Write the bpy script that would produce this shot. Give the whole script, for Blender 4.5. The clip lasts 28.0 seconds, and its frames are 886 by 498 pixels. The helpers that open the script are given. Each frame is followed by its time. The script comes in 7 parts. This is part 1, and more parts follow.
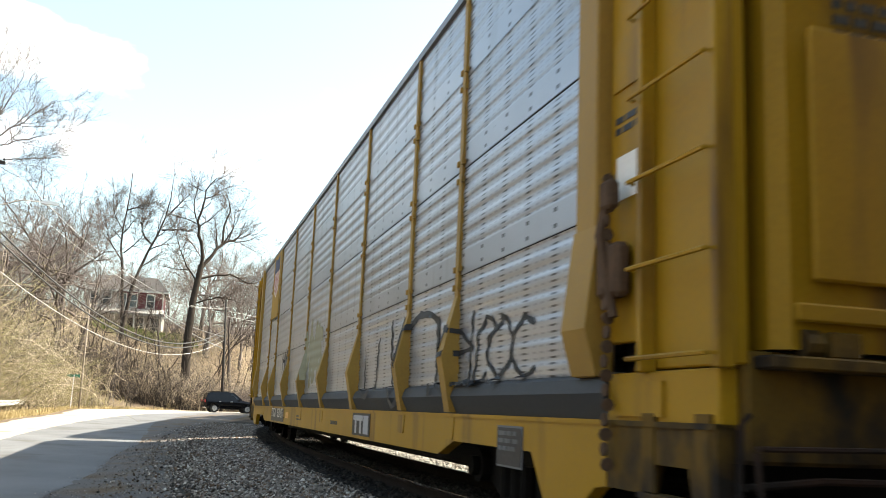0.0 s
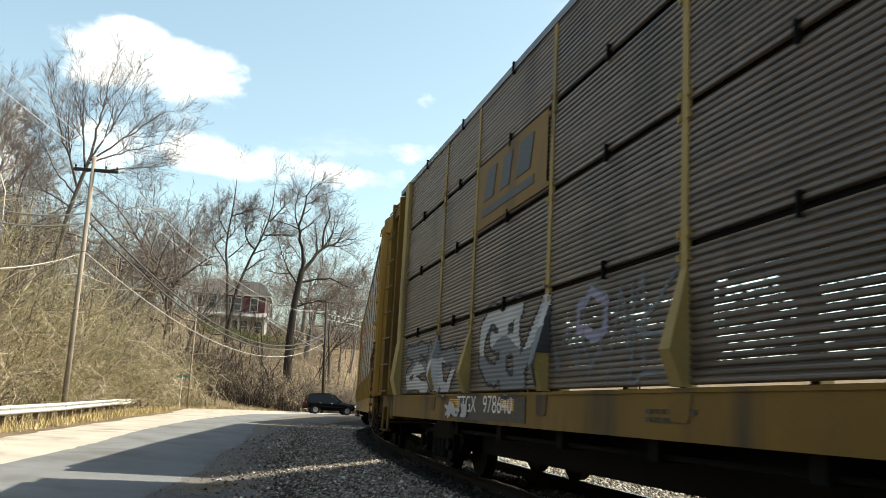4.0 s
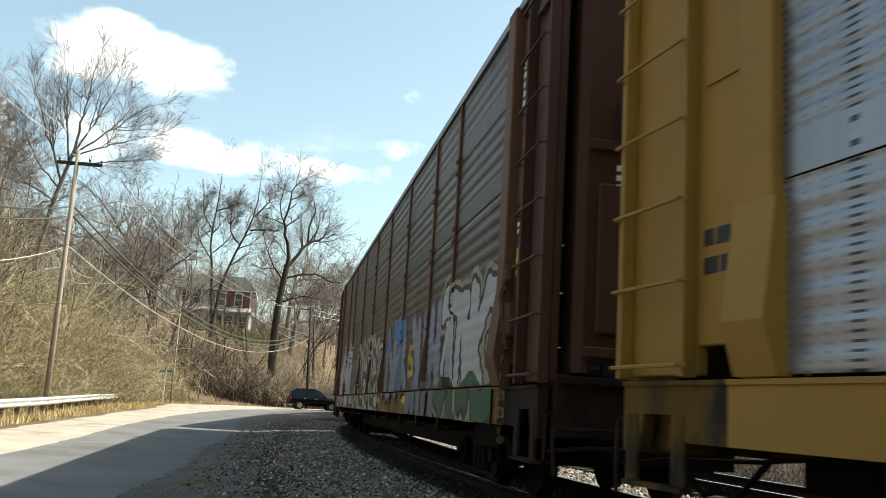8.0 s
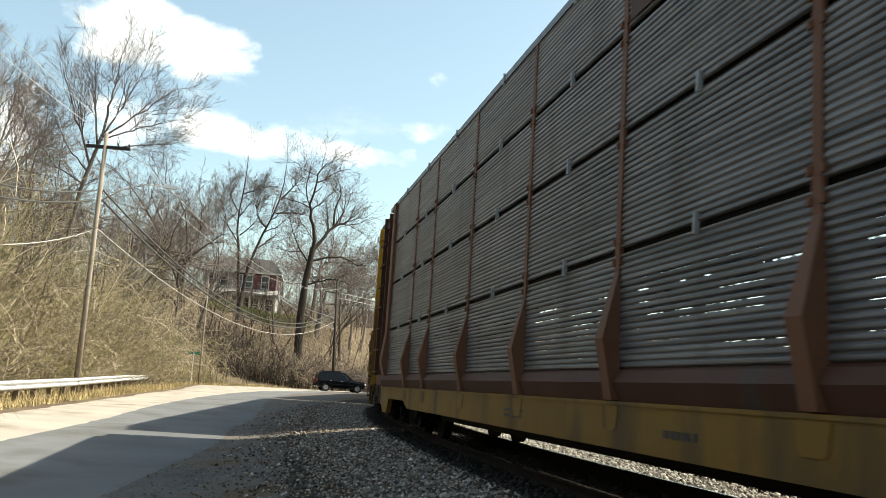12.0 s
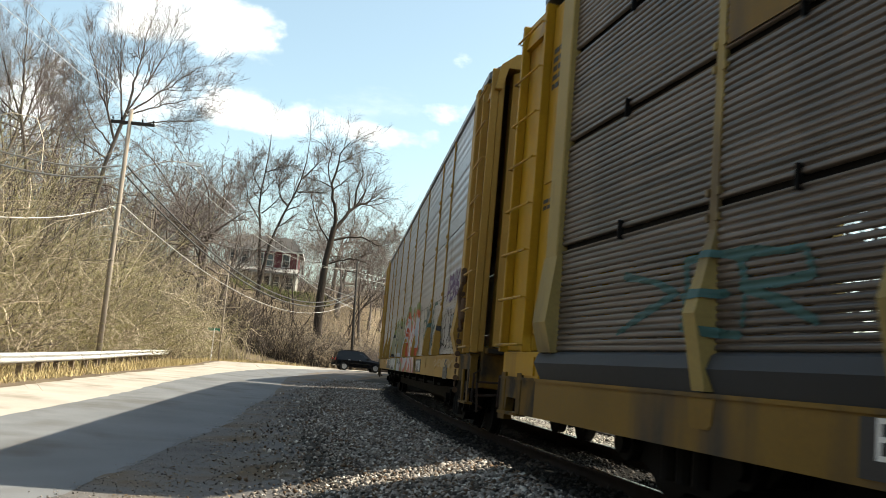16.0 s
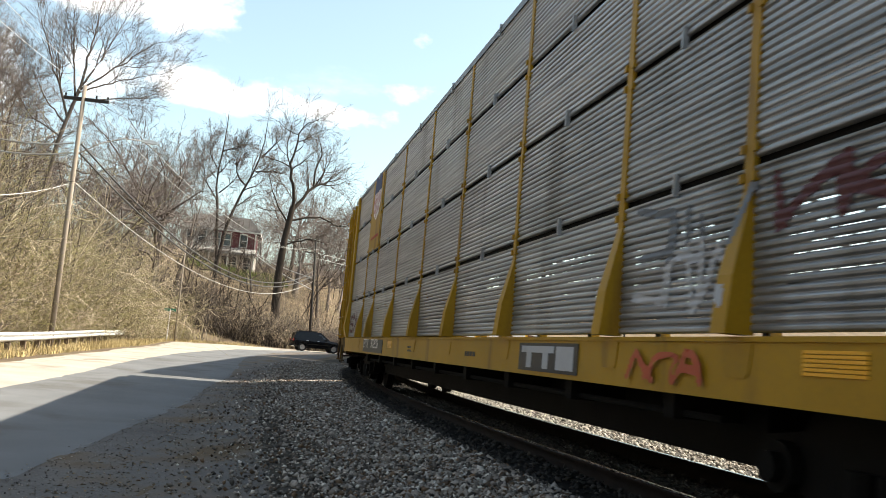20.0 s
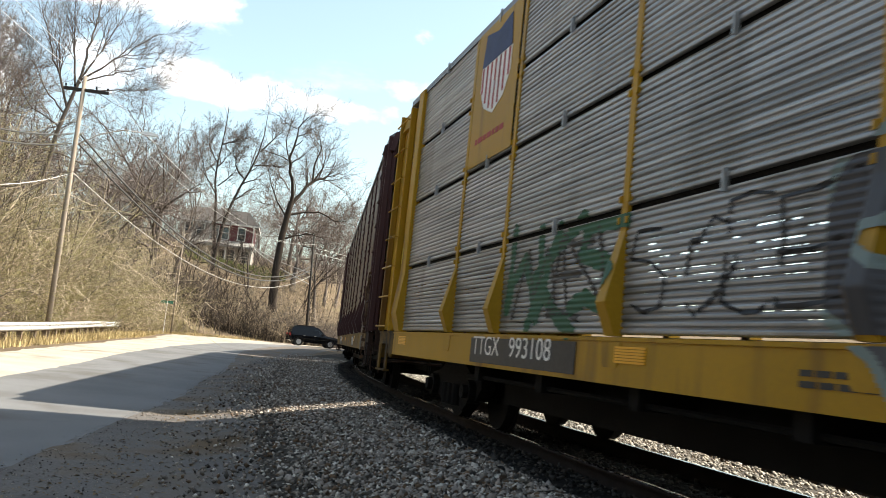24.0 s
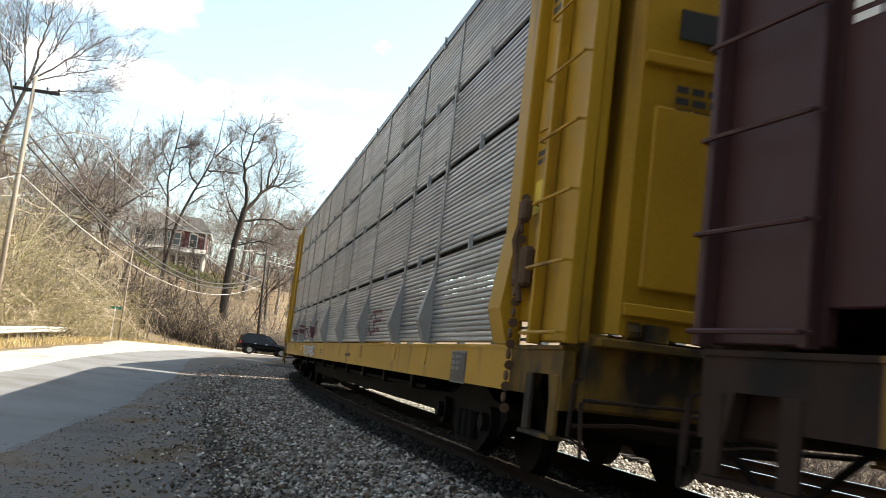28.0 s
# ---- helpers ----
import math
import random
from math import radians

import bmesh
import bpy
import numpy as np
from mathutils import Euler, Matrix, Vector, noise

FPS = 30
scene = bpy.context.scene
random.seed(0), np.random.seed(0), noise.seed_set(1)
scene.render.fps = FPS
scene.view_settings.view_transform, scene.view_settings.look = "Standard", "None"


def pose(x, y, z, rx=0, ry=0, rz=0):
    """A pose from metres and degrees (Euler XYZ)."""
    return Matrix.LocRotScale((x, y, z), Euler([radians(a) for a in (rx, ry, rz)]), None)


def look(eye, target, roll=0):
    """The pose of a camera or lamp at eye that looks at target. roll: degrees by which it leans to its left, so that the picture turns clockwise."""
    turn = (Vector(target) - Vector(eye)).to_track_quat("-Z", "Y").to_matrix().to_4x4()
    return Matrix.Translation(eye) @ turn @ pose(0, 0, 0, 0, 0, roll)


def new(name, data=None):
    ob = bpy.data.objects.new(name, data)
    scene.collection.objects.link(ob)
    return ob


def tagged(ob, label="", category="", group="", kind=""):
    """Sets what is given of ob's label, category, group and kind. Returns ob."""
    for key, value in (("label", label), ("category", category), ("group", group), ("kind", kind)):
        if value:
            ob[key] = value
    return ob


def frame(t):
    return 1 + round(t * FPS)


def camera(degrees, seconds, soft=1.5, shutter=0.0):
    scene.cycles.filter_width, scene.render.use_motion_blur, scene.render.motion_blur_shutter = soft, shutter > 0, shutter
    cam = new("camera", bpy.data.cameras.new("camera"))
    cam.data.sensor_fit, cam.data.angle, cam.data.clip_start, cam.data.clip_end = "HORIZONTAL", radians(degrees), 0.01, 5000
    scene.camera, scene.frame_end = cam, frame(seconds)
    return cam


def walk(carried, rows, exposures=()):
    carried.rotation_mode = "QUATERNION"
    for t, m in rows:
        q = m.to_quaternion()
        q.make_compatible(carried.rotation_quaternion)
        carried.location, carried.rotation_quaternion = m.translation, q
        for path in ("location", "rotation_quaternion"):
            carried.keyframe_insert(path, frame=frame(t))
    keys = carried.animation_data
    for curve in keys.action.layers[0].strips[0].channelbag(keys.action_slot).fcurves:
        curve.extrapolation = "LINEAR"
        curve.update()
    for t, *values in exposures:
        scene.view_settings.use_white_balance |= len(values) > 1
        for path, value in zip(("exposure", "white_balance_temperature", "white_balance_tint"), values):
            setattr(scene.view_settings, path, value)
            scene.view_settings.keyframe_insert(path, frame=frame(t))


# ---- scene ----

# ---- camera: hand-held, standing beside the track ----
EYE = (0.0, 0.0, 0.90)
cam = camera(51.4, 28.0, soft=0.8, shutter=0.15)
TURNS = [
    (0, -20.70, 10.14, -2.37), (0.5, -20.32, 11.05, -1.83), (1, -17.93, 9.58, -2.28), (1.5, -17.27, 9.13, -2.87),
    (2, -17.26, 9.52, -2.77), (2.5, -16.76, 9.33, -3.22), (3, -15.98, 9.30, -2.77), (3.5, -15.01, 9.77, -3.04),
    (4, -14.72, 10.07, -3.12), (4.5, -14.35, 9.98, -3.12), (6.5, -14.22, 9.69, -3.00), (7, -14.48, 9.91, -3.00),
    (7.5, -15.12, 9.50, -3.23), (8, -15.68, 9.90, -3.38), (8.5, -16.16, 10.17, -3.52), (9, -15.73, 10.31, -3.61),
    (9.5, -15.68, 10.14, -3.73), (10, -14.82, 9.84, -3.50), (10.5, -14.42, 9.02, -3.38), (11, -14.31, 9.35, -3.54),
    (11.5, -14.33, 9.00, -3.57), (12, -14.13, 8.75, -3.67), (12.5, -14.26, 8.78, -3.72), (14.5, -12.96, 7.62, -5.43),
    (15, -12.71, 7.42, -5.30), (15.5, -12.72, 7.27, -4.99), (16, -13.03, 7.54, -5.01), (16.5, -13.56, 7.27, -4.97),
    (17, -14.71, 6.88, -4.68), (17.5, -14.87, 6.83, -4.99), (18, -15.67, 6.74, -4.73), (18.5, -15.39, 6.72, -5.03),
    (19, -15.40, 6.57, -5.10), (19.5, -15.92, 6.63, -4.96), (20, -15.61, 6.60, -5.07), (20.5, -15.77, 6.54, -5.01),
    (21, -15.94, 6.44, -4.97), (21.5, -16.25, 6.60, -5.40), (23.5, -17.27, 6.81, -5.89), (24, -15.84, 6.42, -5.97),
    (24.5, -14.99, 6.16, -5.65), (25, -15.34, 6.12, -6.13), (25.5, -15.69, 6.20, -5.84), (26, -15.90, 6.26, -5.91),
    (26.5, -16.38, 6.19, -6.06), (27, -16.07, 6.23, -6.15), (27.5, -16.21, 6.46, -6.18), (28, -18.81, 7.40, -6.71)]   # seconds, yaw, pitch, roll
EXPOSURES = [(t, e, 6900, m) for t, e, m in ((0, 1.82, 7), (0.6, 1.46, 6), (1.2, 1.14, 4), (12.5, 1.06, 3.5), (16, 1.12, 5), (20, 1.28, 8), (25, 1.38, 8.5), (28, 1.62, 8.5))]
walk(cam, [(t, pose(*EYE, 90 + p, r, y)) for t, y, p, r in TURNS], EXPOSURES)

# ---- the track's line: a circle, and the train's running on it ----
TRACK_OFF, TRACK_R = 4.508, 218.9
CX = TRACK_OFF + TRACK_R
SPACING, SPEED = 28.4, 10.062


def on_track(s, lat=0.0, z=0.0):
    """A place at s metres along the track's centre line, lat metres to its right."""
    a = s / TRACK_R
    return Vector((CX - (TRACK_R - lat) * math.cos(a), (TRACK_R - lat) * math.sin(a), z))


# seconds, and metres by which the train is off an even pace
PACE = ((0, -0.3), (1.5, -0.55), (3, -0.95), (5, -1.1), (7, -1.28), (9.5, -1.58), (12, -1.62), (15, -1.76), (17, -1.8), (18.5, -1.6), (20, -1.3), (21.4, -1.02), (24, -0.7), (26, -0.46), (28, -0.5))


def train_at(t):
    return 14.89 - SPEED * (t - 20.0) + float(np.interp(t, [p[0] for p in PACE], [p[1] for p in PACE]))


def car_pose(s):
    a, b = on_track(s - 9.9), on_track(s + 9.9)
    c, d = (a + b) / 2, b - a
    return Matrix.Translation(c) @ Matrix.Rotation(math.atan2(d.y, d.x) - math.pi / 2, 4, "Z")


# ---- world, sun ----
SUN_AZ, SUN_EL = 90.5, 42.8      # degrees clockwise from +y, and above the horizon
world = bpy.data.worlds.new("sky")
scene.world = world
world.use_nodes = True
wn, wl = world.node_tree.nodes, world.node_tree.links
wn.clear()
w_out, w_bg = wn.new("ShaderNodeOutputWorld"), wn.new("ShaderNodeBackground")
sky = wn.new("ShaderNodeTexSky")
sky.sky_type, sky.sun_disc = "NISHITA", False
sky.sun_elevation, sky.sun_rotation = radians(SUN_EL), radians(SUN_AZ)
sky.air_density, sky.dust_density, sky.ozone_density = 1.0, 1.6, 0.35
w_bg.inputs["Strength"].default_value = 0.102
w_co = wn.new("ShaderNodeTexCoord")


def w_math(op, a, b=None, c=None):
    n = wn.new("ShaderNodeMath")
    n.operation = op
    for i, v in enumerate((a, b, c)):
        if isinstance(v, (int, float)):
            n.inputs[i].default_value = v
        elif v is not None:
            wl.new(v, n.inputs[i])
    return n.outputs[0]


def w_noise(scale, detail, flat):
    mp, n = wn.new("ShaderNodeMapping"), wn.new("ShaderNodeTexNoise")
    mp.inputs["Scale"].default_value = (1.0, 1.0, flat)
    n.inputs["Scale"].default_value, n.inputs["Detail"].default_value, n.inputs["Roughness"].default_value = scale, detail, 0.55
    wl.new(w_co.outputs["Generated"], mp.inputs["Vector"])
    wl.new(mp.outputs[0], n.inputs["Vector"])
    return n.outputs["Fac"]


CLOUDS = [(-5.5, 19.7, 3.5, 1.5, 0), (-2.0, 18.9, 2.3, 1.5, 0), (-8.3, 18.5, 1.6, 0.8, 0), (-5.6, 21.1, 1.8, 0.6, 0), (-2.0, 14.9, 2.4, 1.1, 0.1), (1.5, 14.6, 3.4, 1.0, 0.25), (6.2, 14.2, 4.0, 0.9, 0.5), (12.6, 15.9, 2.2, 0.7, 0.9), (12.3, 19.2, 0.8, 0.6, 1.1), (-6.5, 14.3, 2.4, 1.3, 0.2), (-12.4, 12.9, 1.8, 2.2, 0)]   # where the clouds stand: azimuth, height, half sizes in degrees, thinness


def w_cloud(az, el, wide, high, thin):
    """The middle of one cumulus cloud in the sky, falling off to its rim: degrees."""
    c = Vector((math.sin(radians(az)) * math.cos(radians(el)), math.cos(radians(az)) * math.cos(radians(el)), math.sin(radians(el))))
    u = Vector((math.cos(radians(az)), -math.sin(radians(az)), 0))
    out = None
    for axis, size in ((u, wide), (Vector((0, 0, 1)), high)):
        d = wn.new("ShaderNodeVectorMath")
        d.operation = "DOT_PRODUCT"
        sub = wn.new("ShaderNodeVectorMath")
        sub.operation = "SUBTRACT"
        wl.new(w_co.outputs["Generated"], sub.inputs[0])
        sub.inputs[1].default_value, d.inputs[1].default_value = c, axis
        wl.new(sub.outputs[0], d.inputs[0])
        k = w_math("POWER", w_math("ABSOLUTE", w_math("DIVIDE", d.outputs["Value"], math.sin(radians(size)))), 2.0)
        out = k if out is None else w_math("ADD", out, k)
    return w_math("SUBTRACT", 1.0 - thin, out)


fluff = w_math("MULTIPLY_ADD", w_noise(19.0, 9.0, 1.6), 5.0, -2.5)
lobes = None
for c in CLOUDS:
    o = w_cloud(*c)
    lobes = o if lobes is None else w_math("MAXIMUM", lobes, o)
wide_field = w_math("MULTIPLY_ADD", w_noise(2.6, 9.0, 2.4), 9.0, -6.0)
w_fac = wn.new("ShaderNodeMapRange")
w_fac.interpolation_type = "SMOOTHSTEP"
w_fac.inputs["From Min"].default_value, w_fac.inputs["From Max"].default_value = -0.7, 1.15
w_fac.inputs["To Min"].default_value = 0.065      # a thin veil over the whole sky
wl.new(w_math("MAXIMUM", w_math("ADD", w_math("MAXIMUM", lobes, -3.0), fluff), wide_field), w_fac.inputs["Value"])
w_mix = wn.new("ShaderNodeMix")
w_mix.data_type = "RGBA"
w_mix.inputs["B"].default_value = (7.6, 7.7, 7.9, 1)
wl.new(w_fac.outputs["Result"], w_mix.inputs["Factor"])
w_tint = wn.new("ShaderNodeVectorMath")      # the clear air of early spring: a little greener than the model's
w_tint.operation = "MULTIPLY"
w_tint.inputs[1].default_value = (1.16, 1.24, 1.13)
wl.new(sky.outputs["Color"], w_tint.inputs[0])
wl.new(w_tint.outputs[0], w_mix.inputs["A"])
wl.new(w_mix.outputs["Result"], w_bg.inputs["Color"])
wl.new(w_bg.outputs["Background"], w_out.inputs["Surface"])

sun_data = bpy.data.lights.new("sun", "SUN")
sun_data.energy, sun_data.angle, sun_data.color = 5.0, radians(0.53), (1.0, 0.935, 0.83)
sun = new("sun", sun_data)
sun_dir = Vector((math.sin(radians(SUN_AZ)) * math.cos(radians(SUN_EL)), math.cos(radians(SUN_AZ)) * math.cos(radians(SUN_EL)), math.sin(radians(SUN_EL))))
sun.matrix_world = look(sun_dir * 200, (0, 0, 0))


# ---- materials ----
def surface(name, color, rough=0.7, metal=0.0, vary=0.25, scale=3.0, fine=40.0, bump=0.0, bump_scale=60.0, dirt=None, dirt_amount=0.0, dirt_scale=1.2, streak=1.0, per_object=0.0, coords="Object", per_island=0.0, slots=False, spec=0.35, bands=0.0):
    """A painted, weathered or natural surface: its colour varies at two scales; dirt lies over it in patches, drawn out downwards by streak."""
    m = bpy.data.materials.new(name)
    m.use_nodes = True
    n, l = m.node_tree.nodes, m.node_tree.links
    b = n["Principled BSDF"]
    b.inputs["Metallic"].default_value = metal
    b.inputs["Specular IOR Level"].default_value = spec
    co = n.new("ShaderNodeTexCoord")
    info = n.new("ShaderNodeObjectInfo")
    add = n.new("ShaderNodeVectorMath")
    add.operation = "MULTIPLY_ADD"
    comb = n.new("ShaderNodeCombineXYZ")
    for i in "XYZ":
        l.new(info.outputs["Random"], comb.inputs[i])
    add.inputs[1].default_value = (37.0, 53.0, 29.0)
    l.new(comb.outputs[0], add.inputs[0])
    l.new(co.outputs[coords], add.inputs[2])

    def noise_of(s, detail, stretch=1.0):
        mp = n.new("ShaderNodeMapping")
        mp.inputs["Scale"].default_value = (s, s, s / stretch)
        l.new(add.outputs[0], mp.inputs["Vector"])
        t = n.new("ShaderNodeTexNoise")
        t.inputs["Scale"].default_value, t.inputs["Detail"].default_value = 1.0, detail
        l.new(mp.outputs[0], t.inputs["Vector"])
        return t.outputs["Fac"]

    big, small = noise_of(scale, 4), noise_of(fine, 3)
    sm = n.new("ShaderNodeMath")
    sm.operation = "MULTIPLY_ADD"
    sm.inputs[1].default_value = 0.6
    l.new(small, sm.inputs[0])
    l.new(big, sm.inputs[2])
    rg = n.new("ShaderNodeMapRange")
    rg.inputs["From Min"].default_value, rg.inputs["From Max"].default_value = 0.45, 1.15
    rg.inputs["To Min"].default_value, rg.inputs["To Max"].default_value = 1 - vary, 1 + vary
    l.new(sm.outputs[0], rg.inputs["Value"])
    val = rg.outputs["Result"]
    for amount, src in ((per_object, info.outputs["Random"]), (per_island, None)):
        if not amount:
            continue
        if src is None:
            src = n.new("ShaderNodeNewGeometry").outputs["Random Per Island"]
        r2 = n.new("ShaderNodeMapRange")
        r2.inputs["To Min"].default_value, r2.inputs["To Max"].default_value = 1 - amount, 1 + amount
        l.new(src, r2.inputs["Value"])
        mu = n.new("ShaderNodeMath")
        mu.operation = "MULTIPLY"
        l.new(val, mu.inputs[0])
        l.new(r2.outputs["Result"], mu.inputs[1])
        val = mu.outputs[0]
    if bands:
        # each length of sheet is a little lighter or darker than the next above it
        mp = n.new("ShaderNodeMapping")
        mp.inputs["Scale"].default_value = (0.0, 0.35, 17.0)
        l.new(add.outputs[0], mp.inputs["Vector"])
        t = n.new("ShaderNodeTexNoise")
        t.inputs["Scale"].default_value, t.inputs["Detail"].default_value = 1.0, 2
        l.new(mp.outputs[0], t.inputs["Vector"])
        r2 = n.new("ShaderNodeMapRange")
        r2.inputs["From Min"].default_value, r2.inputs["From Max"].default_value = 0.3, 0.7
        r2.inputs["To Min"].default_value, r2.inputs["To Max"].default_value = 1 - bands, 1 + bands
        l.new(t.outputs["Fac"], r2.inputs["Value"])
        mu = n.new("ShaderNodeMath")
        mu.operation = "MULTIPLY"
        l.new(val, mu.inputs[0])
        l.new(r2.outputs["Result"], mu.inputs[1])
        val = mu.outputs[0]
    sc = n.new("ShaderNodeVectorMath")
    sc.operation = "SCALE"
    sc.inputs[0].default_value = color[:3]
    l.new(val, sc.inputs["Scale"])
    col = sc.outputs[0]
    rough_in = None
    if dirt:
        d = noise_of(dirt_scale, 6, streak)
        rp = n.new("ShaderNodeMapRange")
        rp.inputs["From Min"].default_value, rp.inputs["From Max"].default_value = 0.72 - dirt_amount * 0.5, 0.86 - dirt_amount * 0.4
        l.new(d, rp.inputs["Value"])
        mx = n.new("ShaderNodeMix")
        mx.data_type = "RGBA"
        l.new(rp.outputs["Result"], mx.inputs["Factor"])
        l.new(col, mx.inputs["A"])
        mx.inputs["B"].default_value = (*dirt[:3], 1)
        col = mx.outputs["Result"]
    if slots:
        # punched slots in columns above a plain riveted band
        sep = n.new("ShaderNodeSeparateXYZ")
        l.new(co.outputs["Object"], sep.inputs[0])

        def calc(op, a, c2=None, c3=None):
            k = n.new("ShaderNodeMath")
            k.operation = op
            for i, v in enumerate((a, c2, c3)):
                if isinstance(v, (int, float)):
                    k.inputs[i].default_value = v
                elif v is not None:
                    l.new(v, k.inputs[i])
            return k.outputs[0]

        def cell(v, size, keep):
            return calc("LESS_THAN", calc("ABSOLUTE", calc("SUBTRACT", calc("FRACT", calc("ADD", calc("DIVIDE", v, size), 100.0)), 0.5)), keep / 2)

        yy, zz = sep.outputs["Y"], sep.outputs["Z"]
        columns = calc("MAXIMUM", cell(yy, 0.55, 0.17), calc("MULTIPLY", cell(yy, 0.1375, 0.52), 0.28))
        slot = calc("MULTIPLY", calc("MULTIPLY", columns, cell(zz, 0.045, 0.34)), calc("GREATER_THAN", zz, 0.24))
        rivet = calc("MULTIPLY", calc("MULTIPLY", cell(yy, 0.55, 0.12), cell(zz, 0.12, 0.26)), calc("LESS_THAN", zz, 0.22))
        mx = n.new("ShaderNodeMix")
        mx.data_type = "RGBA"
        l.new(calc("MULTIPLY", calc("MAXIMUM", slot, rivet), 0.85), mx.inputs["Factor"])
        l.new(col, mx.inputs["A"])
        mx.inputs["B"].default_value = (0.010, 0.009, 0.009, 1)
        col = mx.outputs["Result"]
    l.new(col, b.inputs["Base Color"])
    rr = n.new("ShaderNodeMapRange")
    rr.inputs["To Min"].default_value, rr.inputs["To Max"].default_value = max(0.05, rough - 0.12), min(1.0, rough + 0.12)
    l.new(small, rr.inputs["Value"])
    l.new(rr.outputs["Result"], b.inputs["Roughness"])
    if bump:
        bp = n.new("ShaderNodeBump")
        bp.inputs["Strength"].default_value, bp.inputs["Distance"].default_value = bump, 0.02
        l.new(noise_of(bump_scale, 5), bp.inputs["Height"])
        l.new(bp.outputs[0], b.inputs["Normal"])
    return m


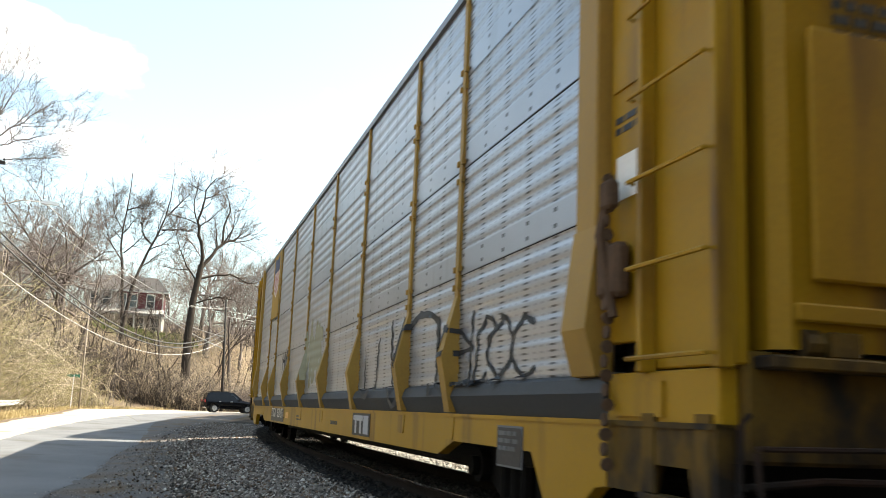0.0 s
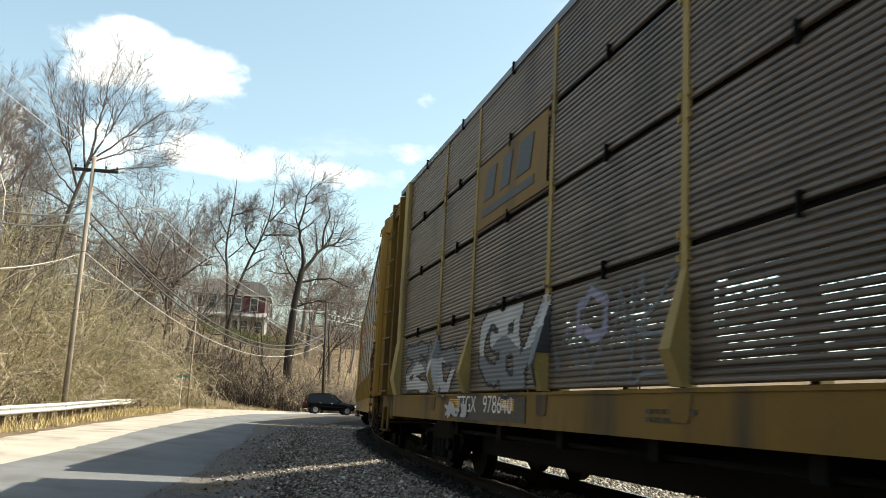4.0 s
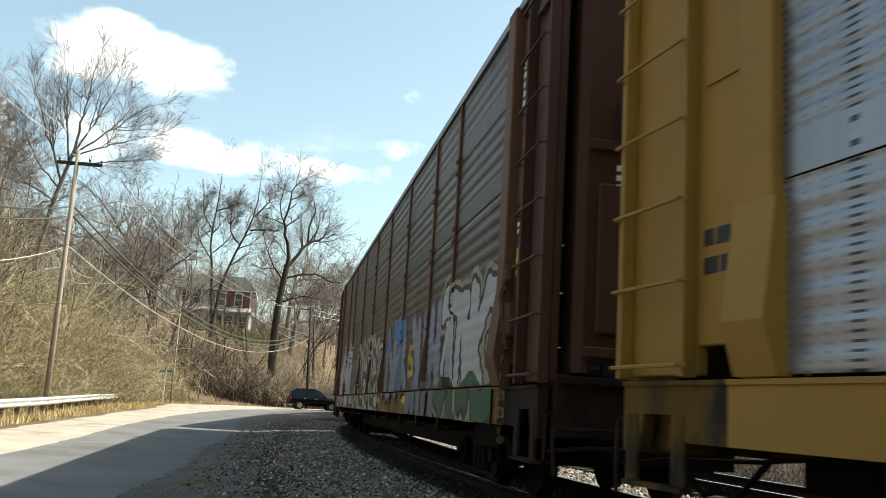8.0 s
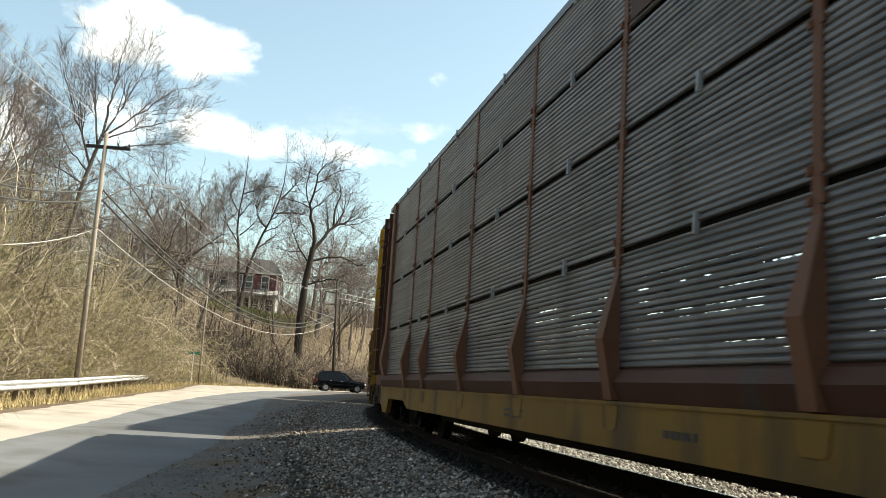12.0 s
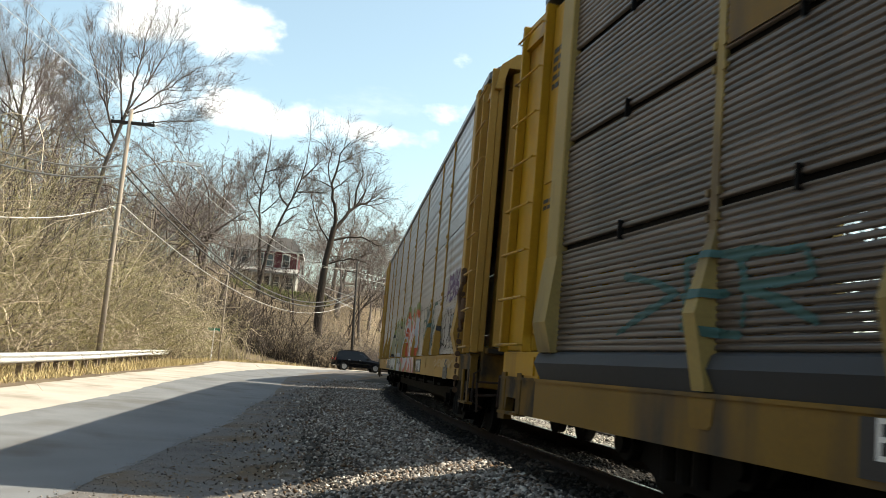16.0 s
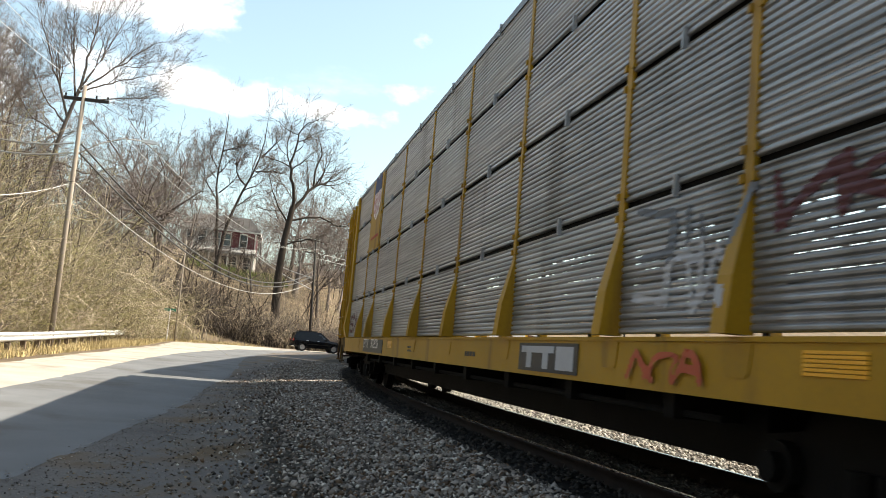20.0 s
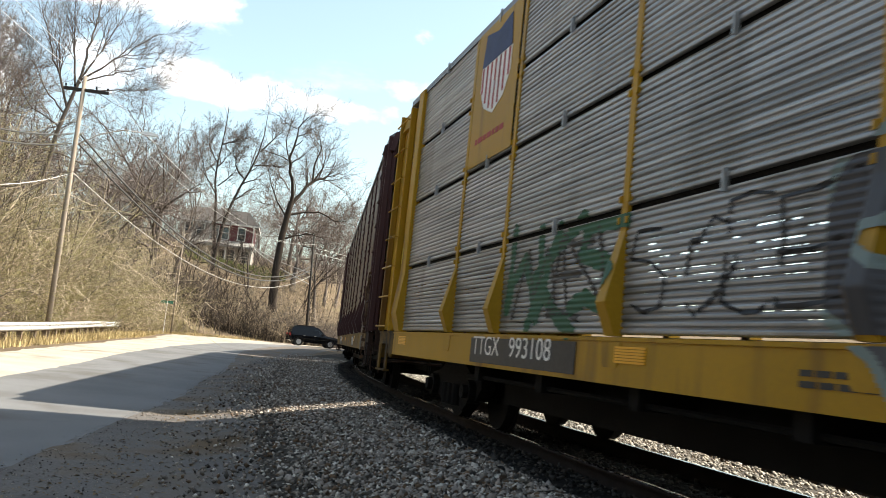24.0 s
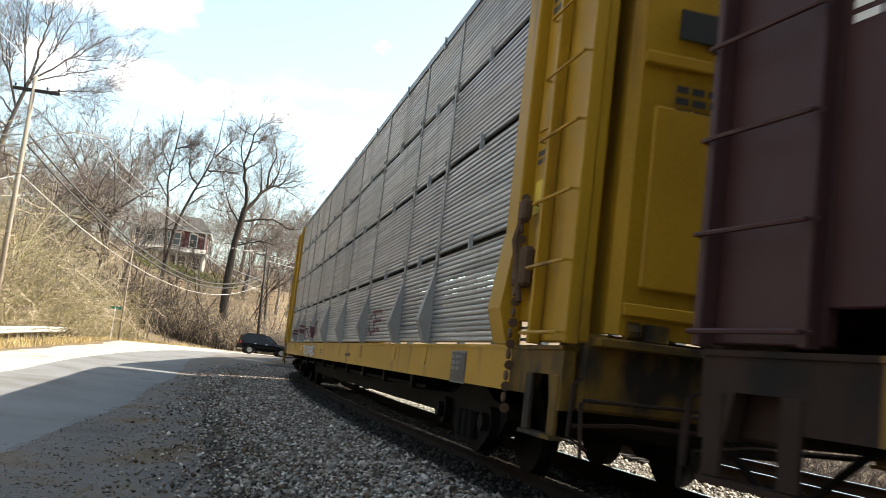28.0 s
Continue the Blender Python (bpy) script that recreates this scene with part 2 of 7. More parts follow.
RUST = (0.10, 0.05, 0.03)
GRIME = (0.05, 0.045, 0.04)
M = dict(
    yellow=surface("yellow_paint", (0.34, 0.185, 0.010), 0.5, 0, 0.2, 0.8, 30, 0.05, 40, (0.12, 0.06, 0.018), 0.34, 2.2, 6.0, spec=0.2),
    cream_yellow=surface("bleached_yellow_paint", (0.30, 0.215, 0.075), 0.6, 0, 0.22, 0.9, 30, 0.06, 40, (0.11, 0.075, 0.04), 0.36, 1.6, 4.0, spec=0.2),
    old_yellow=surface("faded_yellow_paint", (0.17, 0.097, 0.017), 0.6, 0, 0.25, 0.9, 30, 0.06, 40, (0.05, 0.036, 0.024), 0.46, 1.3, 4.0, spec=0.2),
    ochre=surface("ochre_paint", (0.31, 0.175, 0.030), 0.6, 0, 0.2, 0.9, 30, 0.06, 40, RUST, 0.18, 1.8, 5.0),
    brown=surface("brown_paint", (0.07, 0.031, 0.02), 0.6, 0, 0.22, 0.9, 30, 0.06, 40, GRIME, 0.2, 1.8, 5.0, spec=0.2),
    russet=surface("russet_paint", (0.135, 0.062, 0.035), 0.6, 0, 0.22, 0.9, 30, 0.06, 40, GRIME, 0.2, 1.8, 5.0, spec=0.2),
    pale_post=surface("faded_grey_paint", (0.26, 0.25, 0.235), 0.55, 0.2, 0.2, 0.9, 30, 0.05, 40, RUST, 0.2, 1.8, 5.0),
    grimy_yellow=surface("grimy_yellow_paint", (0.12, 0.068, 0.012), 0.7, 0, 0.3, 1.5, 30, 0.1, 40, (0.02, 0.016, 0.013), 0.6, 3.0, 1.5, spec=0.15),
    grimy_brown=surface("grimy_brown_paint", (0.03, 0.018, 0.014), 0.75, 0, 0.3, 1.5, 30, 0.1, 40, (0.015, 0.013, 0.012), 0.5, 3.0, 1.5, spec=0.1),
    warning=surface("yellow_placard", (0.55, 0.40, 0.03), 0.5, 0, 0.12, 4, 40, dirt=GRIME, dirt_amount=0.1),
    rusty=surface("rusty_iron", (0.10, 0.062, 0.04), 0.85, 0.1, 0.35, 4.0, 40, 0.2, 60, spec=0.1),
    maroon=surface("maroon_paint", (0.052, 0.022, 0.022), 0.55, 0, 0.22, 0.9, 30, 0.06, 40, GRIME, 0.15, 1.8, 5.0, spec=0.2),
    galv=surface("galvanised_sheet", (0.25, 0.25, 0.258), 0.34, 0.45, 0.16, 0.9, 25, 0.04, 30, (0.11, 0.105, 0.10), 0.32, 1.1, 6.0, per_object=0.10, bands=0.45, spec=0.8),
    galv_dull=surface("dull_weathered_sheet", (0.118, 0.118, 0.122), 0.4, 0.3, 0.2, 0.9, 25, 0.05, 30, (0.065, 0.060, 0.056), 0.36, 1.1, 6.0, per_object=0.10, bands=0.45, spec=0.35),
    galv_brown=surface("soiled_sheet", (0.098, 0.076, 0.062), 0.36, 0.1, 0.2, 0.9, 25, 0.05, 30, (0.042, 0.033, 0.028), 0.35, 1.1, 6.0, per_object=0.10, bands=0.45, spec=0.34),
    galv_white=surface("pale_sheet", (0.34, 0.35, 0.385), 0.34, 0.6, 0.14, 0.8, 25, 0.04, 30, (0.19, 0.185, 0.185), 0.28, 1.0, 6.0, per_object=0.06, slots=True),
    galv_rust=surface("rust_brown_sheet", (0.112, 0.073, 0.055), 0.36, 0.1, 0.22, 0.9, 25, 0.05, 30, (0.045, 0.034, 0.029), 0.35, 1.1, 6.0, per_object=0.10, slots=True, spec=0.2),
    galv_umber=surface("dark_umber_sheet", (0.060, 0.041, 0.030), 0.40, 0.0, 0.22, 0.9, 25, 0.05, 30, (0.022, 0.017, 0.015), 0.35, 1.1, 6.0, per_object=0.12, slots=True, spec=0.12),
    dark=surface("black_grimy_steel", (0.009, 0.0085, 0.008), 0.75, 0.2, 0.4, 2.0, 30, 0.2, 50, spec=0.05),
    black=surface("black_paint", (0.02, 0.02, 0.022), 0.5, 0, 0.2, 2.0, 30),
    white=surface("white_stencil", (0.72, 0.70, 0.66), 0.6, 0, 0.15, 2.0, 40),
    clip=surface("galvanised_clip", (0.34, 0.34, 0.34), 0.45, 0.4, 0.15, 4.0, 30),
    skirt=surface("grey_skirt", (0.04, 0.041, 0.044), 0.7, 0.0, 0.2, 1.0, 30, dirt=GRIME, dirt_amount=0.2),
    rail=surface("rail_steel", (0.42, 0.40, 0.38), 0.25, 1.0, 0.1, 4.0, 40),
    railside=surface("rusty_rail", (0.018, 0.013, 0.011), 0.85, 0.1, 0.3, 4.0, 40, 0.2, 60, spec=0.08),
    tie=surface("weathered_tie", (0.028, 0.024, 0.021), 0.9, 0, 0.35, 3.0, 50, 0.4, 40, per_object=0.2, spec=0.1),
    ballast=surface("ballast_bed", (0.050, 0.043, 0.036), 0.95, 0, 0.45, 1.2, 22, 0.9, 24, (0.11, 0.088, 0.070), 0.4, 0.5, spec=0.1),
    stone=surface("ballast_stone", (0.27, 0.245, 0.21), 0.85, 0, 0.2, 2.0, 40, 0.2, 60, per_island=0.8, spec=0.15),
    # the sunlit stone above again, darkened for the shaded side of the train
    shade_stone=surface("dusty_shaded_stone", (0.190, 0.164, 0.142), 0.9, 0, 0.2, 2.0, 40, 0.2, 60, per_island=0.85, spec=0.1),
    pale_stone=surface("pale_ballast_stone", (0.46, 0.42, 0.37), 0.8, 0, 0.2, 2.0, 40, 0.2, 60, per_island=0.45, spec=0.2),
    brown_stone=surface("rust_brown_stone", (0.115, 0.075, 0.048), 0.9, 0, 0.2, 2.0, 40, 0.2, 60, per_island=0.6, spec=0.1),
    leaf=surface("fallen_leaves", (0.15, 0.105, 0.06), 0.9, 0, 0.2, 2.0, 40, per_island=0.5, spec=0.1),
    # oil stain and the train's shade, both put into these two colours
    oily_shade_stone=surface("oil_and_shade_stone", (0.035, 0.030, 0.026), 0.8, 0, 0.2, 2.0, 40, 0.2, 60, per_island=0.8, spec=0.2),
    oily=surface("oil_and_shade_ballast", (0.011, 0.010, 0.009), 0.9, 0, 0.4, 1.5, 25, 0.8, 30, spec=0.06),
    asphalt=surface("grey_asphalt", (0.152, 0.154, 0.158), 0.9, 0, 0.24, 0.5, 60, 0.4, 90, (0.112, 0.106, 0.100), 0.40, 0.55, spec=0.15),
    sand=surface("sandy_shoulder", (0.36, 0.318, 0.272), 0.95, 0, 0.22, 0.6, 30, 0.3, 50, (0.22, 0.185, 0.145), 0.36, 0.7),
    soil=surface("leaf_litter_ground", (0.13, 0.097, 0.066), 0.95, 0, 0.4, 0.35, 8, 0.6, 12, (0.145, 0.115, 0.072), 0.38, 0.25, spec=0.1),
    dirt=surface("brown_dirt", (0.140, 0.128, 0.120), 0.95, 0, 0.4, 0.8, 22, 0.7, 30, (0.125, 0.090, 0.058), 0.46, 0.8, spec=0.1),
    bark=surface("grey_brown_bark", (0.115, 0.093, 0.08), 0.9, 0, 0.3, 1.5, 12, 0.3, 20, per_object=0.2, spec=0.1),
    dark_bark=surface("dark_oak_bark", (0.042, 0.033, 0.027), 0.92, 0, 0.3, 1.5, 12, 0.4, 20, spec=0.08),
    twig=surface("bare_twigs", (0.150, 0.124, 0.112), 0.9, 0, 0.3, 0.4, 5, per_object=0.25, per_island=0.25, spec=0.1),
    brush=surface("dry_brush", (0.31, 0.25, 0.18), 0.9, 0, 0.6, 0.35, 3, per_island=0.75, spec=0.1),
    brush_green=surface("budding_vines", (0.265, 0.235, 0.115), 0.9, 0, 0.3, 0.25, 4, per_island=0.4, spec=0.1),
    vine=surface("pale_dead_vines", (0.42, 0.35, 0.26), 0.9, 0, 0.3, 0.5, 5, per_island=0.5, spec=0.1),
    grass=surface("dry_grass", (0.42, 0.33, 0.17), 0.9, 0, 0.25, 0.3, 5, per_island=0.4, spec=0.1),
    pole=surface("weathered_pole", (0.25, 0.205, 0.165), 0.85, 0, 0.25, 1.5, 30, 0.3, 30),
    dark_pole=surface("dark_creosote_pole", (0.03, 0.025, 0.022), 0.85, 0, 0.25, 1.5, 30, 0.3, 30),
    wire=surface("cable_black", (0.06, 0.058, 0.055), 0.6, spec=0.1),
    pale_wire=surface("cable_pale", (0.45, 0.43, 0.40), 0.5),
    guard=surface("galvanised_guard_rail", (0.62, 0.62, 0.62), 0.45, 0.5, 0.15, 1.5, 30, dirt=(0.30, 0.24, 0.19), dirt_amount=0.15),
    post=surface("timber_post", (0.16, 0.12, 0.085), 0.9, 0, 0.3, 2, 30, 0.3, 40),
    red_siding=surface("dark_red_siding", (0.12, 0.03, 0.034), 0.75, 0, 0.15, 1.0, 20),
    grey_siding=surface("grey_siding", (0.30, 0.27, 0.245), 0.8, 0, 0.15, 1.0, 20),
    shingle=surface("grey_roof_shingles", (0.085, 0.076, 0.07), 0.9, 0, 0.25, 1.0, 14, 0.3, 15),
    porch_roof=surface("pale_porch_roof", (0.27, 0.255, 0.235), 0.8, 0, 0.2, 1.0, 14),
    trim=surface("white_trim", (0.52, 0.50, 0.47), 0.6, 0, 0.18, 1.0, 20),
    suv=surface("black_car_paint", (0.004, 0.0045, 0.006), 0.18, 0.0, 0.1, 2.0, 20, spec=0.25),
    tyre=surface("tyre_rubber", (0.02, 0.02, 0.02), 0.85, 0, 0.2, 5, 40),
    alloy=surface("alloy_rim", (0.55, 0.55, 0.56), 0.3, 0.9, 0.1, 5, 40),
    lamp=surface("headlamp_glass", (0.75, 0.76, 0.78), 0.1, 0.3, 0.05, 5, 40),
    lawn=surface("green_lawn", (0.10, 0.125, 0.035), 0.9, 0, 0.25, 0.3, 5, per_island=0.4, spec=0.1),
    sign_green=surface("sign_green", (0.03, 0.16, 0.10), 0.5, 0, 0.1, 3, 40),
)


def glass(name, color, rough=0.05):
    m = bpy.data.materials.new(name)
    m.use_nodes = True
    b = m.node_tree.nodes["Principled BSDF"]
    b.inputs["Base Color"].default_value = (*color, 1)
    b.inputs["Roughness"].default_value = rough
    b.inputs["Specular IOR Level"].default_value = 0.8
    return m


M["pane"] = glass("dark_window_glass", (0.02, 0.023, 0.028))
M["reflector"] = surface("yellow_reflector", (0.75, 0.36, 0.02), 0.35, 0, 0.08, 4, 40)
M["orange"] = surface("orange_reflector", (0.85, 0.27, 0.02), 0.35, 0, 0.08, 4, 40)


# ---- mesh helpers ----
def mesh_of(name, verts, faces, material, smooth=False):
    me = bpy.data.meshes.new(name)
    me.from_pydata([tuple(v) for v in verts], [], faces)
    for mt in (material if isinstance(material, (list, tuple)) else [material]):
        me.materials.append(mt)
    if smooth:
        me.shade_smooth()
    return me


def mesh_np(name, verts, quads, material, index=None, smooth=False):
    """A mesh out of numpy arrays, all its faces with the same number of corners."""
    me = bpy.data.meshes.new(name)
    k = quads.shape[1]
    me.vertices.add(len(verts))
    me.vertices.foreach_set("co", np.ascontiguousarray(verts, dtype=np.float32).ravel())
    me.loops.add(quads.size)
    me.loops.foreach_set("vertex_index", np.ascontiguousarray(quads, dtype=np.int32).ravel())
    me.polygons.add(len(quads))
    me.polygons.foreach_set("loop_start", np.arange(len(quads), dtype=np.int32) * k)
    me.polygons.foreach_set("loop_total", np.full(len(quads), k, dtype=np.int32))
    for mt in (material if isinstance(material, (list, tuple)) else [material]):
        me.materials.append(mt)
    if index is not None:
        me.polygons.foreach_set("material_index", np.ascontiguousarray(index, dtype=np.int32))
    me.update(calc_edges=True)
    me.validate()
    if smooth:
        me.shade_smooth()
    return me


def bm_mesh(name, bm, material, smooth=False):
    bmesh.ops.recalc_face_normals(bm, faces=bm.faces)
    me = bpy.data.meshes.new(name)
    bm.to_mesh(me)
    bm.free()
    me.materials.append(material)
    if smooth:
        me.shade_smooth()
    return me


def box(bm, x0, x1, y0, y1, z0, z1, bevel=0.0):
    vs = [bm.verts.new((x, y, z)) for x in (x0, x1) for y in (y0, y1) for z in (z0, z1)]
    fs = [bm.faces.new([vs[i] for i in f]) for f in ((0, 1, 3, 2), (4, 6, 7, 5), (0, 4, 5, 1), (2, 3, 7, 6), (0, 2, 6, 4), (1, 5, 7, 3))]
    if bevel:
        bmesh.ops.bevel(bm, geom=list({e for f in fs for e in f.edges}), offset=bevel, segments=1, affect="EDGES")


def prism(bm, outline, a0, a1, axis="x"):
    """An outline of two coordinates, drawn out along the third axis from a0 to a1."""
    def put(p, a):
        return {"x": (a, p[0], p[1]), "y": (p[0], a, p[1]), "z": (p[0], p[1], a)}[axis]
    lo, hi = [bm.verts.new(put(p, a0)) for p in outline], [bm.verts.new(put(p, a1)) for p in outline]
    bm.faces.new(lo), bm.faces.new(hi[::-1])
    for i in range(len(lo)):
        j = (i + 1) % len(lo)
        bm.faces.new((lo[i], hi[i], hi[j], lo[j]))


def tube(bm, points, radius, sides=6):
    """A round bar along points; radius: a number, or one for each point."""
    pts = [Vector(p) for p in points]
    rad = radius if isinstance(radius, (list, tuple)) else [radius] * len(pts)
    rings = []
    for i, p in enumerate(pts):
        d = (pts[min(i + 1, len(pts) - 1)] - pts[max(i - 1, 0)]).normalized()
        u = d.orthogonal().normalized()
        v = d.cross(u)
        rings.append([bm.verts.new(p + (u * math.cos(2 * math.pi * k / sides) + v * math.sin(2 * math.pi * k / sides)) * rad[i]) for k in range(sides)])
    for a, b in zip(rings, rings[1:]):
        for k in range(sides):
            bm.faces.new((a[k], a[(k + 1) % sides], b[(k + 1) % sides], b[k]))
    bm.faces.new(rings[0][::-1]), bm.faces.new(rings[-1])


def disc(bm, c, r, depth, axis, sides=20):
    out = [(r * math.cos(2 * math.pi * i / sides), r * math.sin(2 * math.pi * i / sides)) for i in range(sides)]
    if axis == "x":
        prism(bm, [(c[1] + a, c[2] + b) for a, b in out], c[0] - depth / 2, c[0] + depth / 2, "x")
    elif axis == "y":
        prism(bm, [(c[0] + a, c[2] + b) for a, b in out], c[1] - depth / 2, c[1] + depth / 2, "y")
    else:
        prism(bm, [(c[0] + a, c[1] + b) for a, b in out], c[2] - depth / 2, c[2] + depth / 2, "z")


def part(name, bm, material, parent, label="", smooth=False, at=None):
    """One mesh object under a thing or a part."""
    ob = new(name, bm if isinstance(bm, bpy.types.Mesh) else bm_mesh(name, bm, material, smooth))
    ob.parent = parent
    if at is not None:
        ob.location = at
    if label:
        ob["label"] = label
    return ob


def thing(name, label, category, m=None, group="", kind=""):
    ob = new(name)
    ob.empty_display_size = 0.3
    if m is not None:
        ob.matrix_world = m
    return tagged(ob, label, category, group, kind)


# ---- ground, road, track ----
def smooth(a, b, x):
    t = np.clip((x - a) / (b - a), 0, 1)
    return t * t * (3 - 2 * t)


def across(x, y):
    """Metres to the left of the track's centre line, the camera's side."""
    return np.hypot(CX - x, y) - TRACK_R


def road_right(y):
    """The x of the asphalt's edge towards the track."""
    return np.interp(y, (-40, 0, 10.6, 12.5, 16, 20, 31, 47, 60, 72, 80, 90), (-11.0, -4.4, -1.7, -1.36, -0.65, 0.1, 1.6, 2.9, 5.0, 7.9, 10.8, 15.4))


def road_left(y):
    return np.interp(y, (-40, 0, 12, 20, 27, 36, 45, 57, 66, 76, 90), (-14.5, -7.4, -5.0, -3.65, -2.6, -1.75, -0.6, 1.5, 3.5, 7.8, 14.8))


def pale_left(y):
    """The outer edge of the pale strip beside the asphalt."""
    return np.interp(y, (-40, 0, 14, 27.5, 40, 58, 70, 75, 80, 90), (-18, -11, -7.7, -5.0, -3.6, -1.6, -1.1, -0.5, 3.0, 14.0))


def land(x, y):
    x, y = np.asarray(x, float), np.asarray(y, float)
    q = across(x, y)
    base = np.interp(y, (-300, 0, 13, 19.1, 27.7, 34.9, 50, 83, 100), (-1.1, -1.0, -0.8, -0.63, -0.42, -0.32, -0.12, 0.2, 0.25))
    # the wooded hill with the house, clear of the track's cutting
    hill = 10.0 * smooth(88, 139, y - 0.10 * np.abs(x - 3)) + 18.0 * smooth(148, 330, y)
    hill *= smooth(8, 24, q)
    bank = 2.6 * smooth(4, 22, pale_left(y) - x - 1.0) * smooth(-40, 0, y)
    # added hillside out of view on the left, which cuts off low sky
    side = 13.0 * smooth(10, 60, pale_left(np.clip(y, -40, 90)) - x) * smooth(140, 70, y)
    z = base + hill + bank + side
    # the road's gutter and the bed of the tracks
    bed = -0.18 - 0.02 * np.abs(np.clip(q, -6.2, 1.6) - 1.6)
    z = np.where(q > 1.6, bed + (z - bed) * np.clip((q - 1.6) / 3.4, 0, 1), np.where(q > -6.2, bed, bed + (-1.2 - bed) * smooth(6.2, 9.0, -q)))
    z = z + 12.0 * smooth(70, 260, -q)
    return z


def sheet(name, xs, ys, material, lift=0.0, rough=0.0, seed=1):
    X, Y = np.meshgrid(xs, ys)
    Z = land(X, Y) + lift
    if rough:
        Z = Z + np.random.RandomState(seed).uniform(-rough, rough, Z.shape)
    n, k = X.shape
    idx = np.arange(n * k).reshape(n, k)
    quads = np.stack([idx[:-1, :-1], idx[:-1, 1:], idx[1:, 1:], idx[1:, :-1]], -1).reshape(-1, 4)
    return new(name, mesh_np(name, np.stack([X, Y, Z], -1).reshape(-1, 3), quads, material, smooth=True))


def strip(name, left, right, ys, material, cols, lift, rough=0.0, seed=2):
    """A sheet on the ground between two curves x(y)."""
    ys = np.asarray(ys)
    f = np.linspace(0, 1, cols)
    L, Rr = left(ys), right(ys)
    X = L[:, None] * (1 - f) + Rr[:, None] * f
    Y = np.repeat(ys[:, None], cols, 1)
    Z = land(X, Y) + lift
    if rough:
        Z = Z + np.random.RandomState(seed).uniform(-rough, rough, Z.shape)
    n, k = X.shape
    idx = np.arange(n * k).reshape(n, k)
    quads = np.stack([idx[:-1, :-1], idx[:-1, 1:], idx[1:, 1:], idx[1:, :-1]], -1).reshape(-1, 4)
    return new(name, mesh_np(name, np.stack([X, Y, Z], -1).reshape(-1, 3), quads, material, smooth=True))


def spaced(near, far, n, lo, hi):
    """Even steps from near to far, then growing ones out to lo and hi."""
    mid = np.linspace(near, far, n)
    g = np.array([1.0, 2.5, 5, 9, 16, 28, 50, 90, 150, 240, 400, 640, 1000, 1600])
    up, dn = far + g[far + g < hi], near - g[near - g > lo]
    return np.concatenate([[lo], dn[::-1], mid, up, [hi]])


ground = sheet("ground", spaced(-24, 22, 116, -2500, 2500), spaced(-6, 100, 200, -2500, 2500), M["soil"])
tagged(ground, "brown wooded ground with leaf litter and dry grass", "ground", kind="structure")
ys_near = np.concatenate([np.linspace(-40, 4, 30), np.linspace(4.4, 45, 110), np.linspace(46, 90, 50)])


def ragged(f, amount, seed):
    def g(y):
        rs = np.random.RandomState(seed)
        return f(y) + np.interp(y, np.linspace(-41, 91, 330), rs.normal(0, amount, 330)) + np.interp(y, np.linspace(-41, 91, 60), rs.normal(0, amount * 1.3, 60))
    return g


road = strip("road", ragged(road_left, 0.03, 3), ragged(road_right, 0.03, 4), ys_near, M["asphalt"], 26, 0.019)
tagged(road, "worn grey asphalt road with patched cracked surface", "road", kind="structure")
shoulder = strip("shoulder", ragged(pale_left, 0.05, 8), lambda y: road_left(y) + 0.06, ys_near, M["sand"], 12, 0.014, 0.004)
tagged(shoulder, "pale sandy strip along the road's outer edge", "road shoulder", kind="structure")
verge = strip("verge", lambda y: road_right(y) - 0.05, lambda y: np.clip(road_right(y) + 3.4, None, CX - np.sqrt((TRACK_R + 3.2) ** 2 - y ** 2)), ys_near, M["dirt"], 14, 0.015, 0.010)
tagged(verge, "brown trodden dirt between road and ballast", "verge", kind="structure")


def bed_strip(name, q0, q1, s0, s1, ns, cols, material, lift, rough):
    s, q = np.meshgrid(np.linspace(s0, s1, ns), np.linspace(q0, q1, cols), indexing="ij")
    a = s / TRACK_R
    X, Y = CX - (TRACK_R + q) * np.cos(a), (TRACK_R + q) * np.sin(a)
    Z = land(X, Y) + lift + np.random.RandomState(5).uniform(-rough, rough, X.shape)
    idx = np.arange(X.size).reshape(X.shape)
    quads = np.stack([idx[:-1, :-1], idx[1:, :-1], idx[1:, 1:], idx[:-1, 1:]], -1).reshape(-1, 4)
    return new(name, mesh_np(name, np.stack([X, Y, Z], -1).reshape(-1, 3), quads, material, smooth=True))


ballast = bed_strip("ballast", -8.6, 3.7, -50, 320, 1100, 60, M["ballast"], 0.03, 0.018)
tagged(ballast, "grey crushed-stone ballast under the tracks", "ballast", kind="structure")

# strip coloured dark for the shade under the train; the second track has none
shade_bed = bed_strip("track_bed", -0.95, 1.62, -40, 120, 500, 22, M["oily"], 0.052, 0.014)
tagged(shade_bed, "oily ballast between and beside the rails, the train's shade in its colour", "track bed", kind="structure")

RAIL = [(-0.07, -0.17), (0.07, -0.17), (0.07, -0.155), (0.012, -0.135), (0.012, -0.045), (0.036, -0.032), (0.036, -0.004), (0.028, 0.0), (-0.028, 0.0), (-0.036, -0.004), (-0.036, -0.032), (-0.012, -0.045), (-0.012, -0.135), (-0.07, -0.155)]


